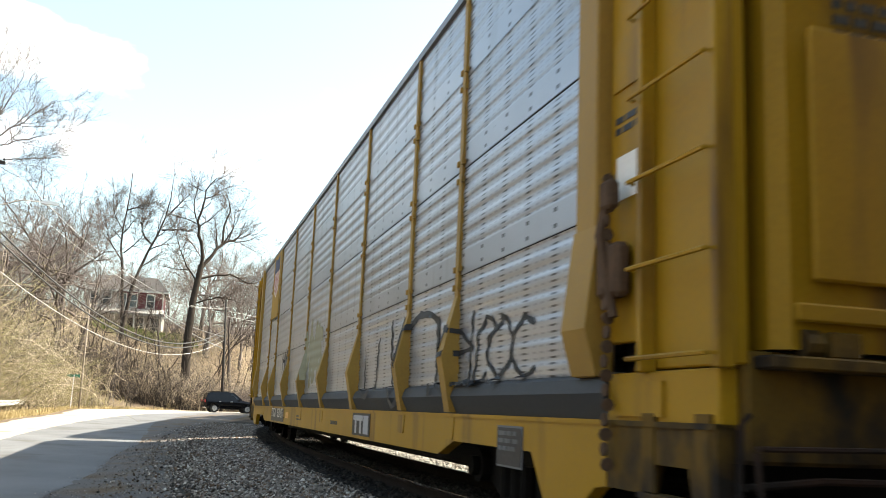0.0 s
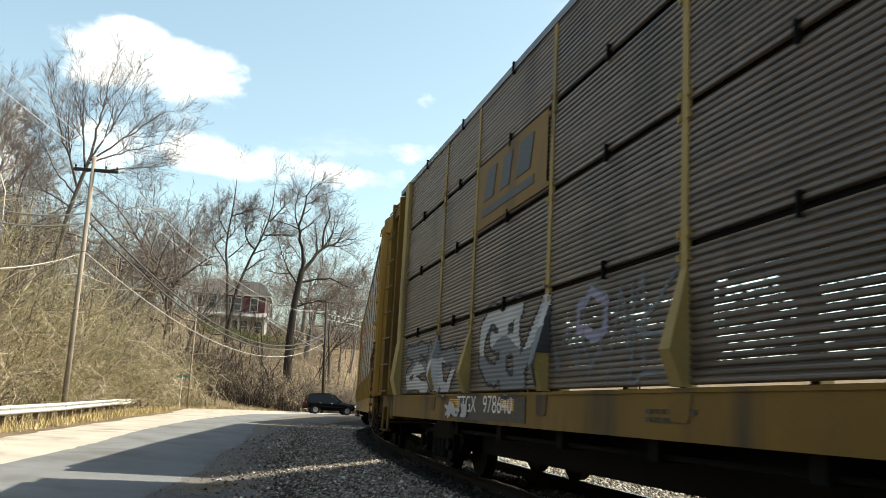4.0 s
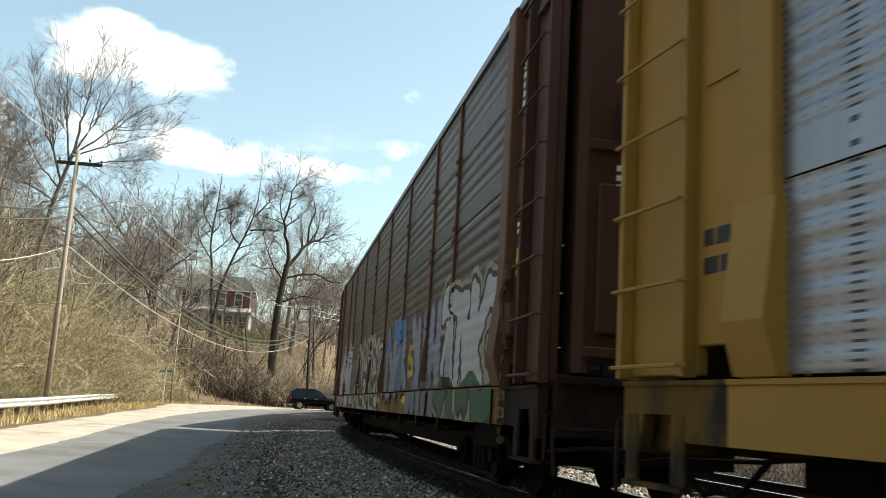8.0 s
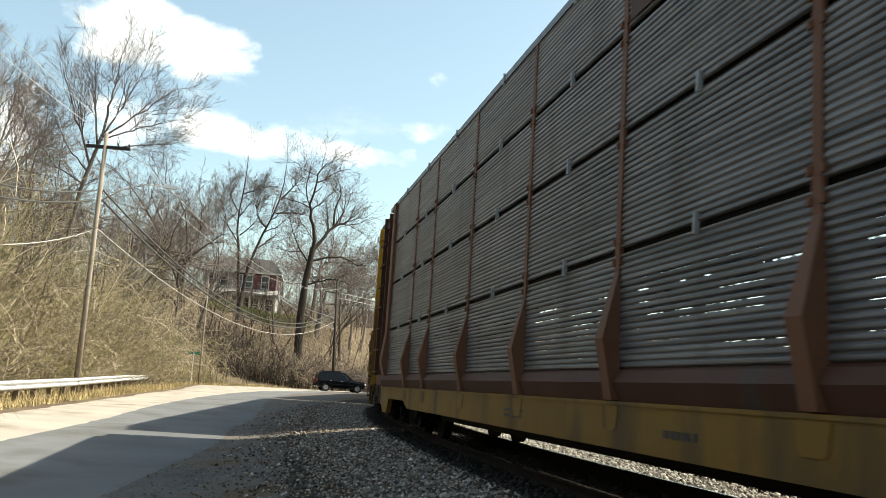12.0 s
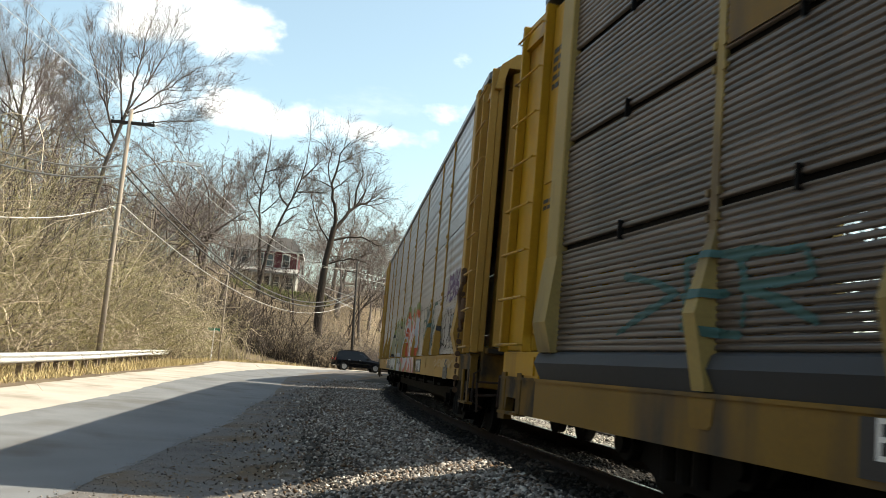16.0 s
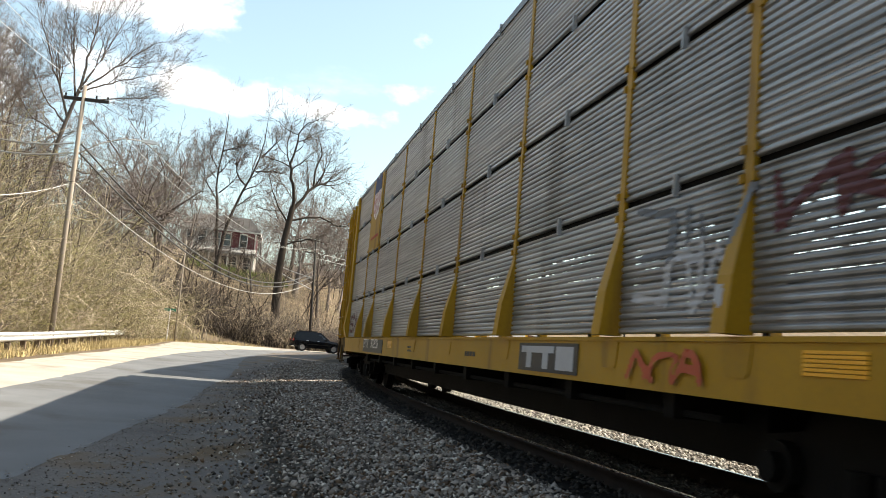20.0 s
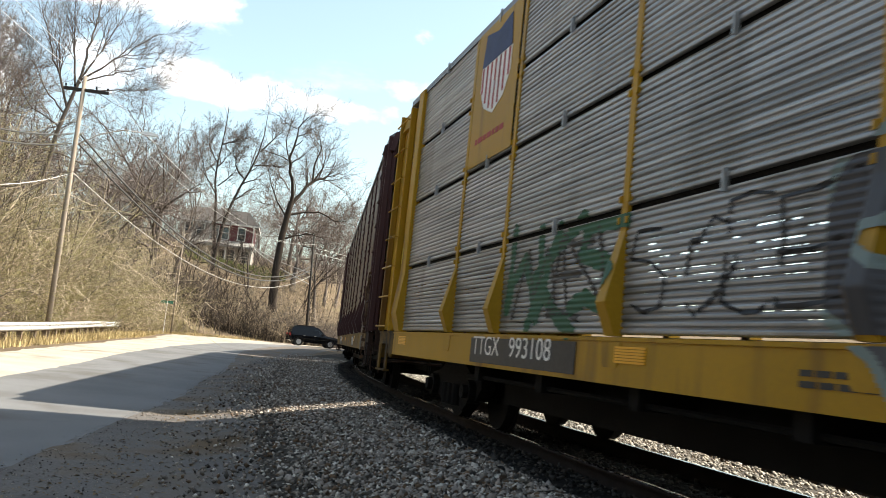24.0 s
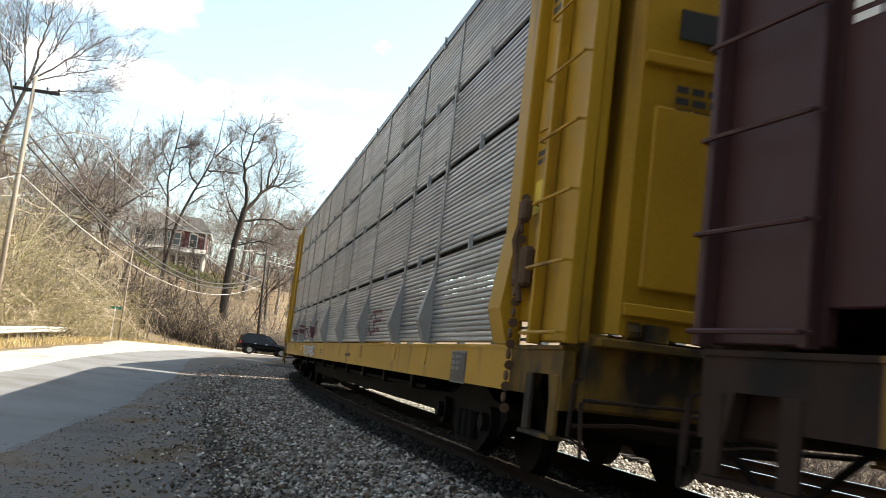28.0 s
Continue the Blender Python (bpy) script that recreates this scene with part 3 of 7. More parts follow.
def rail_mesh(lat, s0, s1):
    ss = np.arange(s0, s1, 2.0)
    P = np.array([[(*on_track(s, lat + x)[:2], z) for x, z in RAIL] for s in ss])
    n, k = P.shape[:2]
    idx = np.arange(n * k).reshape(n, k)
    quads, mi = [], []
    for i in range(n - 1):
        for j in range(k):
            quads.append((idx[i, j], idx[i, (j + 1) % k], idx[i + 1, (j + 1) % k], idx[i + 1, j]))
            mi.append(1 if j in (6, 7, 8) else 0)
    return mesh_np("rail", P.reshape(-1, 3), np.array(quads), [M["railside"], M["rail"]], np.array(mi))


def build_track(off, label):
    t = thing("railway_track", label, "railway track", kind="structure", group="railway tracks")
    for lat in (off - 0.7525, off + 0.7525):
        part("rail", rail_mesh(lat, -50, 320), None, t, "steel rail with a polished head")
    bm = bmesh.new()
    box(bm, -1.3, 1.3, -0.115, 0.115, -0.33, -0.172, 0.012)
    me = bm_mesh("tie", bm, M["tie"])
    rs = random.Random(int(off * 10) + 3)
    for i in range(-12, 92):
        s = i * 0.53
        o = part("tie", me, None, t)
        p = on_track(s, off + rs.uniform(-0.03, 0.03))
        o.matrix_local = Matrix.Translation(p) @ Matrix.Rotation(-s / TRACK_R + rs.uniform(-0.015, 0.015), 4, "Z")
    return t


build_track(0.0, "curved railway track with wooden ties in ballast")
build_track(4.3, "empty second railway track beside the train")


# ---- ballast stones ----
def stones(name, n, place, size, seed, material):
    rs = np.random.RandomState(seed)
    octa = np.array([(1, 0, 0), (0, 1, 0), (-1, 0, 0), (0, -1, 0), (0.1, 0.1, 1), (0, 0, -0.7)], float)
    tri = np.array([(0, 1, 4), (1, 2, 4), (2, 3, 4), (3, 0, 4), (1, 0, 5), (2, 1, 5), (3, 2, 5), (0, 3, 5)])
    V = octa[None] * rs.uniform(0.55, 1.25, (n, 6, 1)) * np.clip(rs.lognormal(0, 0.32, (n, 1, 1)), 0.5, 2.0) * size
    V[:, :, 2] *= rs.uniform(0.5, 0.95, (n, 1))
    a, b = rs.uniform(0, 6.283, n), rs.normal(0, 0.45, n)
    c, s = np.cos(a)[:, None], np.sin(a)[:, None]
    x, y, z = V[..., 0], V[..., 1], V[..., 2]
    cb, sb = np.cos(b)[:, None], np.sin(b)[:, None]
    y, z = y * cb - z * sb, y * sb + z * cb
    V = np.stack([x * c - y * s, x * s + y * c, z], -1)
    V += place(rs, n)[:, None, :]
    F = tri[None] + (np.arange(n) * 6)[:, None, None]
    return new(name, mesh_np(name, V.reshape(-1, 3), F.reshape(-1, 3), material))


def at_bed(s, q, lift=0.045):
    a = s / TRACK_R
    X, Y = CX - (TRACK_R + q) * np.cos(a), (TRACK_R + q) * np.sin(a)
    return np.stack([X, Y, land(X, Y) + lift], -1)


def near_side(rs, n):
    s = 5.0 + 47.0 * rs.uniform(0, 1, n) ** 1.7
    q = 1.45 + np.abs(rs.normal(0, 1.5, n))
    lim = rs.uniform(2.6, 5.4, n)
    q = np.where(q > lim, rs.uniform(1.45, 3.4, n), q)
    return at_bed(s, q)


def far_side(rs, n):
    return at_bed(-4.0 + 50.0 * rs.uniform(0, 1, n) ** 1.35, -0.98 - 7.2 * rs.uniform(0, 1, n) ** 1.2)


tagged(stones("gravel", 34000, near_side, 0.027, 11, M["shade_stone"]), "loose dusty grey crushed stone beside the rails, coloured darker for the train's shade", "gravel", kind="stuff")
tagged(stones("gravel", 7500, near_side, 0.026, 14, M["pale_stone"]), "pale broken stones scattered in the ballast", "gravel", kind="stuff")
tagged(stones("gravel", 7500, near_side, 0.028, 15, M["brown_stone"]), "rust-brown stones scattered in the ballast", "gravel", kind="stuff")
tagged(stones("gravel", 36000, far_side, 0.031, 12, M["stone"]), "sunlit crushed stone between the two tracks", "gravel", kind="stuff")


def on_verge(rs, n):
    y = 6.0 + 26.0 * rs.uniform(0, 1, n) ** 1.5
    x = road_right(y) + np.where(rs.uniform(0, 1, n) < 0.12, rs.normal(0, 0.12, n), np.abs(rs.normal(0, 1.6, n)))
    return np.stack([x, y, land(x, y) + 0.022], -1)


tagged(stones("gravel", 5000, on_verge, 0.011, 13, M["shade_stone"]), "small scattered stones on the dirt verge", "gravel", kind="stuff")


def in_track(rs, n):
    return at_bed(2.0 + 42.0 * rs.uniform(0, 1, n) ** 1.5, rs.uniform(-0.95, 1.60, n), 0.058)


# stones of that strip, with the same shade in their colour
tagged(stones("gravel", 12000, in_track, 0.027, 17, M["oily_shade_stone"]), "oily stones between the ties, the train's shade in their colour", "gravel", kind="stuff")


def litter(rs, n):
    y = 5.5 + 20.0 * rs.uniform(0, 1, n) ** 1.4
    x = road_right(y) + 0.5 + np.abs(rs.normal(0, 1.0, n))
    return np.stack([x, y, land(x, y) + 0.024], -1)


def leaf_mesh(n, seed):
    """Dead leaves lying about, each a small folded pair of triangles."""
    rs = np.random.RandomState(seed)
    c = litter(rs, n)
    a, k = rs.uniform(0, 6.283, n), rs.uniform(0.018, 0.042, n)
    u = np.stack([np.cos(a) * k, np.sin(a) * k, rs.normal(0, 0.004, n)], -1)
    v = np.stack([-np.sin(a) * k * 0.55, np.cos(a) * k * 0.55, np.abs(rs.normal(0, 0.010, n))], -1)
    V = np.stack([c - u, c + v, c + u, c - v * np.array([1, 1, -1])], 1)
    return mesh_np("leaves", V.reshape(-1, 3), np.arange(4 * n).reshape(n, 4), M["leaf"])


tagged(new("leaves", leaf_mesh(1300, 16)), "dead brown leaves lying on the dirt verge", "leaves", kind="stuff")


# ---- the train: covered auto-carrier wagons ----
HALF, SIDE = 13.62, 1.55                     # half length of a body, half width
POSTS = (-9.05, -7.17, -4.23, -1.37, 1.37, 4.23, 7.17, 9.05)
CORNER = 12.02                               # the last posts of the side
ROWS = (1.18, 2.20, 3.25, 4.19, 5.10)        # panel joints
SILL_TOP, SILL_LOW, ROOF = 1.15, 0.79, 5.15
PITCH = 0.052                                # from rib to rib of the fine sheet


def wave(z, style):
    """How far the sheet stands out at a height, metres outward."""
    if style == "fine":
        k = (z % PITCH) / PITCH
        return 0.024 * np.clip(np.minimum(k / 0.22, (1 - k) / 0.28), 0, 1) ** 0.7
    k = ((z - 0.24) % 0.165) / 0.165
    return np.where(z < 0.24, 0.007, 0.0088 * np.sin(np.pi / 2 * np.clip(np.minimum(k / 0.25, (0.7 - k) / 0.25), 0, 1)))


def profile(z0, z1, style):
    n = int((z1 - z0) / (0.0065 if style == "fine" else 0.0135))
    z = np.linspace(z0, z1, n)
    return wave(z, style), z


MESH = {}


def panel_mesh(w, row, style, material, far=False):
    key = ("panel", round(w, 2), row, style, material.name, far)
    if key not in MESH:
        rise = ROWS[row + 1] - ROWS[row] - (0.055 if style == "fine" else 0.012)
        foot = 0.24 if style == "wide" and row == 0 else 0.0      # the lowest sheet has no plain band
        out, z = profile(foot, foot + rise, style)
        n = len(z)
        slits = style == "fine" and row < (2 if far else 1)
        cols = np.array([-w / 2, -w / 2 + 0.06, w / 2 - 0.06, w / 2]) if slits and far else np.linspace(-w / 2, w / 2, 76 if slits else 2)
        V, Q = [], []
        for back in (0, 1):
            for y in cols:
                V.append(np.stack([-out + back * 0.008, np.full(n, y), z], -1))
        i = np.arange(n - 1)
        groove = (out[:-1] + out[1:]) < 0.0190
        m = len(cols)
        rs = np.random.RandomState(int(w * 100) + row)
        lines = np.floor(z[:-1] / PITCH + 0.5).astype(int)
        runs = rs.uniform(0, 1, (lines.max() + 1, m))
        for c in range(m - 1):
            if not slits:
                j = i
            elif far:
                j = i if c != 1 else i[lines % 4 == 0]
            else:
                # rubbed-through slits in short runs along some of the grooves
                y = (cols[c] + cols[c + 1]) / 2
                patch = (np.abs(y / w + 0.04) < 0.41) & (np.abs(y / w) > 0.03) & (z[:-1] > 0.08) & (z[:-1] < 0.75)
                j = i[~(groove & patch & (runs[lines, c // 15] < 0.55) & (runs[lines, c] < 0.60))]
            a, b = c * n, (c + 1) * n
            Q.append(np.stack([a + j, a + j + 1, b + j + 1, b + j], -1))
            a, b = (c + m) * n, (c + m + 1) * n
            Q.append(np.stack([a + j, b + j, b + j + 1, a + j + 1], -1))
        MESH[key] = mesh_np("panel", np.concatenate(V), np.concatenate(Q), material)
    return MESH[key]


def cached(key, build, material, smooth=False):
    key = (key, material.name)
    if key not in MESH:
        bm = bmesh.new()
        build(bm)
        MESH[key] = bm_mesh(key[0] if isinstance(key[0], str) else key[0][0], bm, material, smooth)
    return MESH[key]


def post_bm(bm, flare, fold, drop=0.0, face=-0.004):
    # side view (x outward negative, z), drawn out along y; the gusset is wider at its foot
    out = [(face, ROOF - 0.05), (face, 2.0), (-0.04 - flare, 1.42), (-0.05, 1.165 - drop)]
    half = [0.045, 0.05, 0.085, 0.085]
    if not fold:
        out[2:] = [(-0.045 - flare * 0.7, 1.50), (-0.045 - flare, 1.165 - drop)]
    L = [bm.verts.new((x, -h, z)) for (x, z), h in zip(out, half)]
    R = [bm.verts.new((x, h, z)) for (x, z), h in zip(out, half)]
    Lb = [bm.verts.new((0.03, -h, z)) for (x, z), h in zip(out, half)]
    Rb = [bm.verts.new((0.03, h, z)) for (x, z), h in zip(out, half)]
    for i in range(3):
        bm.faces.new((L[i], R[i], R[i + 1], L[i + 1]))
        bm.faces.new((L[i], L[i + 1], Lb[i + 1], Lb[i]))
        bm.faces.new((R[i + 1], R[i], Rb[i], Rb[i + 1]))
    bm.faces.new((L[0], Lb[0], Rb[0], R[0]))
    bm.faces.new((L[3], R[3], Rb[3], Lb[3]))
    # lugs that hold the panels, at every joint
    for z in ROWS[1:4]:
        for sy in (-1, 1):
            box(bm, face - 0.016, 0.02, sy * 0.068 - 0.019, sy * 0.068 + 0.019, z + 0.03, z + 0.085)
            box(bm, face - 0.016, 0.02, sy * 0.066 - 0.018, sy * 0.066 + 0.018, z - 0.145, z - 0.09)


def sill_bm(bm, notch, low):
    top, foot = (0.90, 0.52) if low else (SILL_TOP, SILL_LOW)
    out = [(-12.3, top), (-12.3, foot)]
    if notch:
        out += [(-12.15, foot - 0.02), (-11.9, foot - 0.17), (-11.35, foot - 0.17), (-11.1, foot + 0.14), (-9.2, foot + 0.14), (-8.7, foot)]
    full = out + [(-y, z) for y, z in out[::-1]]
    prism(bm, full, -1.57, -1.47, "x")
    # flange along the top
    box(bm, -1.585, -1.46, -12.3, 12.3, top - 0.025, top + 0.005)


def sill_end_bm(bm, low):
    # the cut-away last stretch of the sill, with its step pocket
    top, foot = (0.90, 0.52) if low else (SILL_TOP, SILL_LOW)
    prism(bm, [(12.305, top), (12.305, foot), (12.75, foot), (12.82, foot + 0.16), (13.2, foot + 0.16), (13.26, foot - 0.08), (13.46, foot - 0.08), (13.46, top)], -1.565, -1.475, "x")
    box(bm, -1.58, -1.46, 12.31, 13.46, top - 0.025, top + 0.005)


def end_beam_bm(bm):
    # the dark buffer beam under the end doors
    box(bm, -1.44, 1.44, 13.0, 13.52, 0.72, 1.26, 0.02)


def end_shelf_bm(bm):
    # the ledge below the doors, with its rollers and brackets
    box(bm, -1.40, 1.40, 13.40, 13.68, 1.17, 1.235, 0.01)
    for x in (-1.15, -0.55, 0.55, 1.15):
        disc(bm, (x, 13.60, 1.30), 0.07, 0.09, "x", 10)
        box(bm, x + 0.08, x + 0.26, 13.50, 13.66, 1.235, 1.36, 0.008)


def cross_pipe_bm(bm):
    # the uncoupling bar across the end
    tube(bm, [(-1.50, 13.58, 0.62), (-1.1, 13.62, 0.66), (-0.3, 13.70, 0.66), (0.2, 13.70, 0.70)], 0.018, 6)


def grab_bm(bm):
    tube(bm, [(-1.45, 13.55, 0.95), (-1.53, 13.60, 0.90), (-1.54, 13.60, 0.55), (-1.40, 13.60, 0.47)], 0.016, 6)


def sill_gusset_bm(bm, low):
    # the plate under a post's foot, lapped over the sill
    top = 0.90 if low else SILL_TOP
    prism(bm, [(-0.17, top - 0.03), (-0.14, top - 0.20), (-0.11, top - 0.23), (0.11, top - 0.23), (0.14, top - 0.20), (0.17, top - 0.03)], -1.5780, -1.5720, "x")


def skirt_bm(bm):
    # folded plate between the panels and a low sill
    prism(bm, [(-1.50, 1.19), (-1.565, 1.15), (-1.60, 1.06), (-1.53, 0.905), (-1.46, 0.905), (-1.46, 1.19)], -12.3, 12.3, "y")


def joint_light_stop_bm(bm):
    # added dark strip that keeps the sunlit inside from showing at a joint
    box(bm, -1.49, -1.38, -12.0, 12.0, -0.11, 0.03)


def roof_bm(bm):
    out = [(-1.56, ROOF - 0.1), (-1.56, ROOF - 0.01), (-1.42, ROOF + 0.10), (-0.7, ROOF + 0.20), (0.7, ROOF + 0.20), (1.42, ROOF + 0.10), (1.56, ROOF - 0.01), (1.56, ROOF - 0.1)]
    prism(bm, out, -12.9, 12.9, "y")
    for i in range(22):
        y = -12.4 + i * 24.8 / 21
        prism(bm, [(-1.45, ROOF + 0.06), (-1.42, ROOF + 0.13), (-0.7, ROOF + 0.23), (0.7, ROOF + 0.23), (1.42, ROOF + 0.13), (1.45, ROOF + 0.06)], y - 0.03, y + 0.03, "y")


def end_cap_bm(bm):
    # the bowed hood over the end doors
    out = [(-1.56, ROOF - 0.45), (-1.50, ROOF - 0.12), (-1.30, ROOF + 0.04), (-0.7, ROOF + 0.15), (0.7, ROOF + 0.15), (1.30, ROOF + 0.04), (1.50, ROOF - 0.12), (1.56, ROOF - 0.45), (1.47, ROOF - 0.45), (1.40, ROOF - 0.16), (-1.40, ROOF - 0.16), (-1.47, ROOF - 0.45)]
    prism(bm, out, 12.9, HALF, "y")


def end_panel_bm(bm):
    box(bm, -1.50, -1.44, CORNER + 0.17, 12.70, 1.36, ROOF - 0.2, 0.008)
    box(bm, -1.515, -1.50, 12.25, 12.62, 2.95, 3.30)


def corner_post_bm(bm):
    box(bm, -1.60, -1.46, CORNER - 0.14, CORNER + 0.16, 1.16, ROOF - 0.04, 0.012)
    prism(bm, [(-1.60, 2.1), (-1.68, 1.45), (-1.60, 1.165), (-1.50, 1.165), (-1.50, 2.1)], CORNER - 0.17, CORNER + 0.19, "y")


def ladder_panel_bm(bm):
    box(bm, -1.50, -1.42, 12.71, 13.52, 1.19, ROOF - 0.15, 0.01)


def ladder_rail_bm(bm):
    box(bm, -1.60, -1.50, -0.03, 0.03, 1.17, ROOF - 0.15, 0.008)


def end_sill_bm(bm):
    box(bm, -1.55, -1.44, 12.28, 13.46, 0.88, 1.175, 0.01)
    box(bm, -1.57, -1.55, 12.4, 12.95, 0.93, 1.12)


def rung_bm(bm):
    tube(bm, [(0, -0.42, 0), (-0.05, -0.40, 0), (-0.05, 0.40, 0), (0, 0.42, 0)], 0.014, 6)


def door_bm(bm):
    # one leaf of the folding end door, bowed round the corner
    out = [(-1.31, 13.22), (-1.31, 13.52), (-1.24, 13.60), (-0.03, 13.64), (-0.03, 13.58), (-1.20, 13.53), (-1.25, 13.48), (-1.25, 13.22)]
    prism(bm, out, 1.27, ROOF - 0.2, "z")


def door_panel_bm(bm):
    box(bm, -1.15, -0.35, 13.635, 13.672, 1.6, 2.9, 0.014)


def door_bar_bm(bm):
    box(bm, -1.25, -0.1, 13.63, 13.67, 0.0, 0.09, 0.01)


def hinge_slot_bm(bm):
    box(bm, -1.0, -0.3, 13.64, 13.66, 3.42, 3.64)


def under_bm(bm):
    # centre sill, cross bearers and pipes
    box(bm, -0.35, 0.35, -13.2, 13.2, 0.50, 1.05)
    box(bm, -0.95, 0.95, -8.4, 8.4, 0.36, 0.98)
    for i in range(-4, 5):
        box(bm, -1.46, 1.46, i * 2.0 - 0.08, i * 2.0 + 0.08, 0.62, 1.05)
    box(bm, -1.47, 1.47, -13.4, 13.4, 1.02, 1.09)
    tube(bm, [(-0.9, -8.0, 0.60), (-0.9, 8.0, 0.60)], 0.035, 6)
    tube(bm, [(0.5, -3.5, 0.72), (0.5, -1.0, 0.72)], 0.25, 12)
    tube(bm, [(-1.38, -8.6, 0.66), (-1.38, 8.6, 0.66)], 0.025, 6)


def side_frame_bm(bm):
    out = [(-1.25, 0.50), (-1.20, 0.60), (-0.75, 0.66), (-0.4, 0.80), (0.4, 0.80), (0.75, 0.66), (1.20, 0.60), (1.25, 0.50), (1.05, 0.34), (0.72, 0.30), (0.45, 0.16), (-0.45, 0.16), (-0.72, 0.30), (-1.05, 0.34)]
    prism(bm, out, -0.09, 0.09, "x")
    for y in (-0.9, 0.9):
        disc(bm, (-0.10, y, 0.44), 0.15, 0.16, "x", 12)
        disc(bm, (-0.20, y, 0.44), 0.09, 0.10, "x", 10)
    for y in (-0.24, 0.0, 0.24):
        disc(bm, (-0.10, y, 0.36), 0.085, 0.28, "z", 10)


def bolster_bm(bm):
    box(bm, -1.1, 1.1, -0.2, 0.2, 0.52, 0.76, 0.03)


def wheelset_bm(bm):
    for x in (-0.76, 0.76):
        disc(bm, (x, 0, 0), 0.44, 0.13, "x", 28)
        disc(bm, (x - math.copysign(0.07, x), 0, 0), 0.47, 0.03, "x", 28)
        disc(bm, (x + math.copysign(0.08, x), 0, 0), 0.14, 0.06, "x", 14)
    tube(bm, [(-1.05, 0, 0), (1.05, 0, 0)], 0.08, 10)


def coupler_bm(bm):
    box(bm, -0.10, 0.10, 13.0, 13.9, 0.72, 0.96, 0.02)
    prism(bm, [(-0.2, 13.85), (0.2, 13.85), (0.24, 14.05), (0.12, 14.2), (-0.05, 14.12), (-0.2, 14.18)], 0.68, 0.98, "z")


def hose_bm(bm):
    tube(bm, [(-0.35, 13.5, 0.72), (-0.36, 13.75, 0.52), (-0.33, 14.0, 0.36), (-0.25, 14.2, 0.42)], 0.028, 6)


def step_bm(bm):
    # the sill step below the ladder
    for y in (12.80, 13.34):
        box(bm, -1.575, -1.545, y - 0.07, y + 0.07, 0.53, 0.95, 0.006)
    box(bm, -1.60, -1.50, 12.73, 13.41, 0.50, 0.53)


def lever_bm(bm):
    tube(bm, [(-1.45, 13.62, 0.80), (-1.5, 13.68, 0.78), (-1.48, 13.70, 0.42)], 0.016, 6)
    tube(bm, [(-1.45, 13.66, 0.80), (-0.3, 13.75, 0.82)], 0.014, 6)


def brake_bm(bm):
    # the tightening chain, lever and hook that hold the end doors
    for i in range(21):
        disc(bm, (-1.61 - 0.012 * (i % 2), CORNER + 0.36 + 0.015 * math.sin(i * 1.3), 2.35 - i * 0.085), 0.04, 0.018, "x" if i % 2 else "y", 8)
    box(bm, -1.65, -1.57, CORNER + 0.30, CORNER + 0.44, 2.16, 2.34, 0.02)
    box(bm, -1.63, -1.52, CORNER + 0.22, CORNER + 0.50, 1.62, 1.95, 0.03)
    tube(bm, [(-1.58, CORNER + 0.30, 2.3), (-1.66, CORNER + 0.34, 2.0), (-1.60, CORNER + 0.42, 1.5)], 0.03, 6)


def clip_bm(bm):
    box(bm, -0.045, 0.0, -0.012, 0.012, -0.09, 0.07)


def text_mesh(txt, size, material, name="lettering"):
    cu = bpy.data.curves.new(name, "FONT")
    cu.body, cu.size, cu.align_x, cu.align_y = txt, size, "LEFT", "BOTTOM"
    ob = bpy.data.objects.new(name, cu)
    scene.collection.objects.link(ob)
    me = bpy.data.meshes.new_from_object(ob.evaluated_get(bpy.context.evaluated_depsgraph_get()))
    bpy.data.objects.remove(ob)
    me.name = name
    me.materials.clear()
    me.materials.append(material)
    return me


# written on the left side of a car: the reader sees +y on the left
WRITE = Matrix(((0, 0, -1, 0), (-1, 0, 0, 0), (0, 1, 0, 0), (0, 0, 0, 1)))


def write(car, txt, y, z, size, material, x=-1.591, name="lettering"):
    ob = new(name, text_mesh(txt, size, material, name))
    ob.parent = car
    ob.matrix_local = Matrix.Translation((x, y, z)) @ WRITE
    return ob


def plate(car, y0, y1, z0, z1, material, x, name="stencil_plate", thick=0.004, label=""):
    bm = bmesh.new()
    box(bm, x - thick, x, min(y0, y1), max(y0, y1), min(z0, z1), max(z0, z1))
    return part(name, bm, material, car, label)


def bars(car, y, z, w, h, lines, material, x, seed=1, name="stencil_text"):
    """Small stencilling that cannot be read: broken bars, line under line. y is its reader's left end."""
    rs = random.Random(seed)
    bm = bmesh.new()
    pitch = h / lines
    for i in range(lines):
        zz, yy = z - i * pitch, y
        end = y - w * rs.uniform(0.75, 1.0)
        while yy > end + 0.02:
            k = rs.uniform(0.06, 0.16) * max(1, w)
            box(bm, x - 0.003, x, max(end, yy - k), yy, zz - pitch * 0.58, zz)
            yy -= k + 0.03 * max(1, w)
    return part(name, bm, material, car)


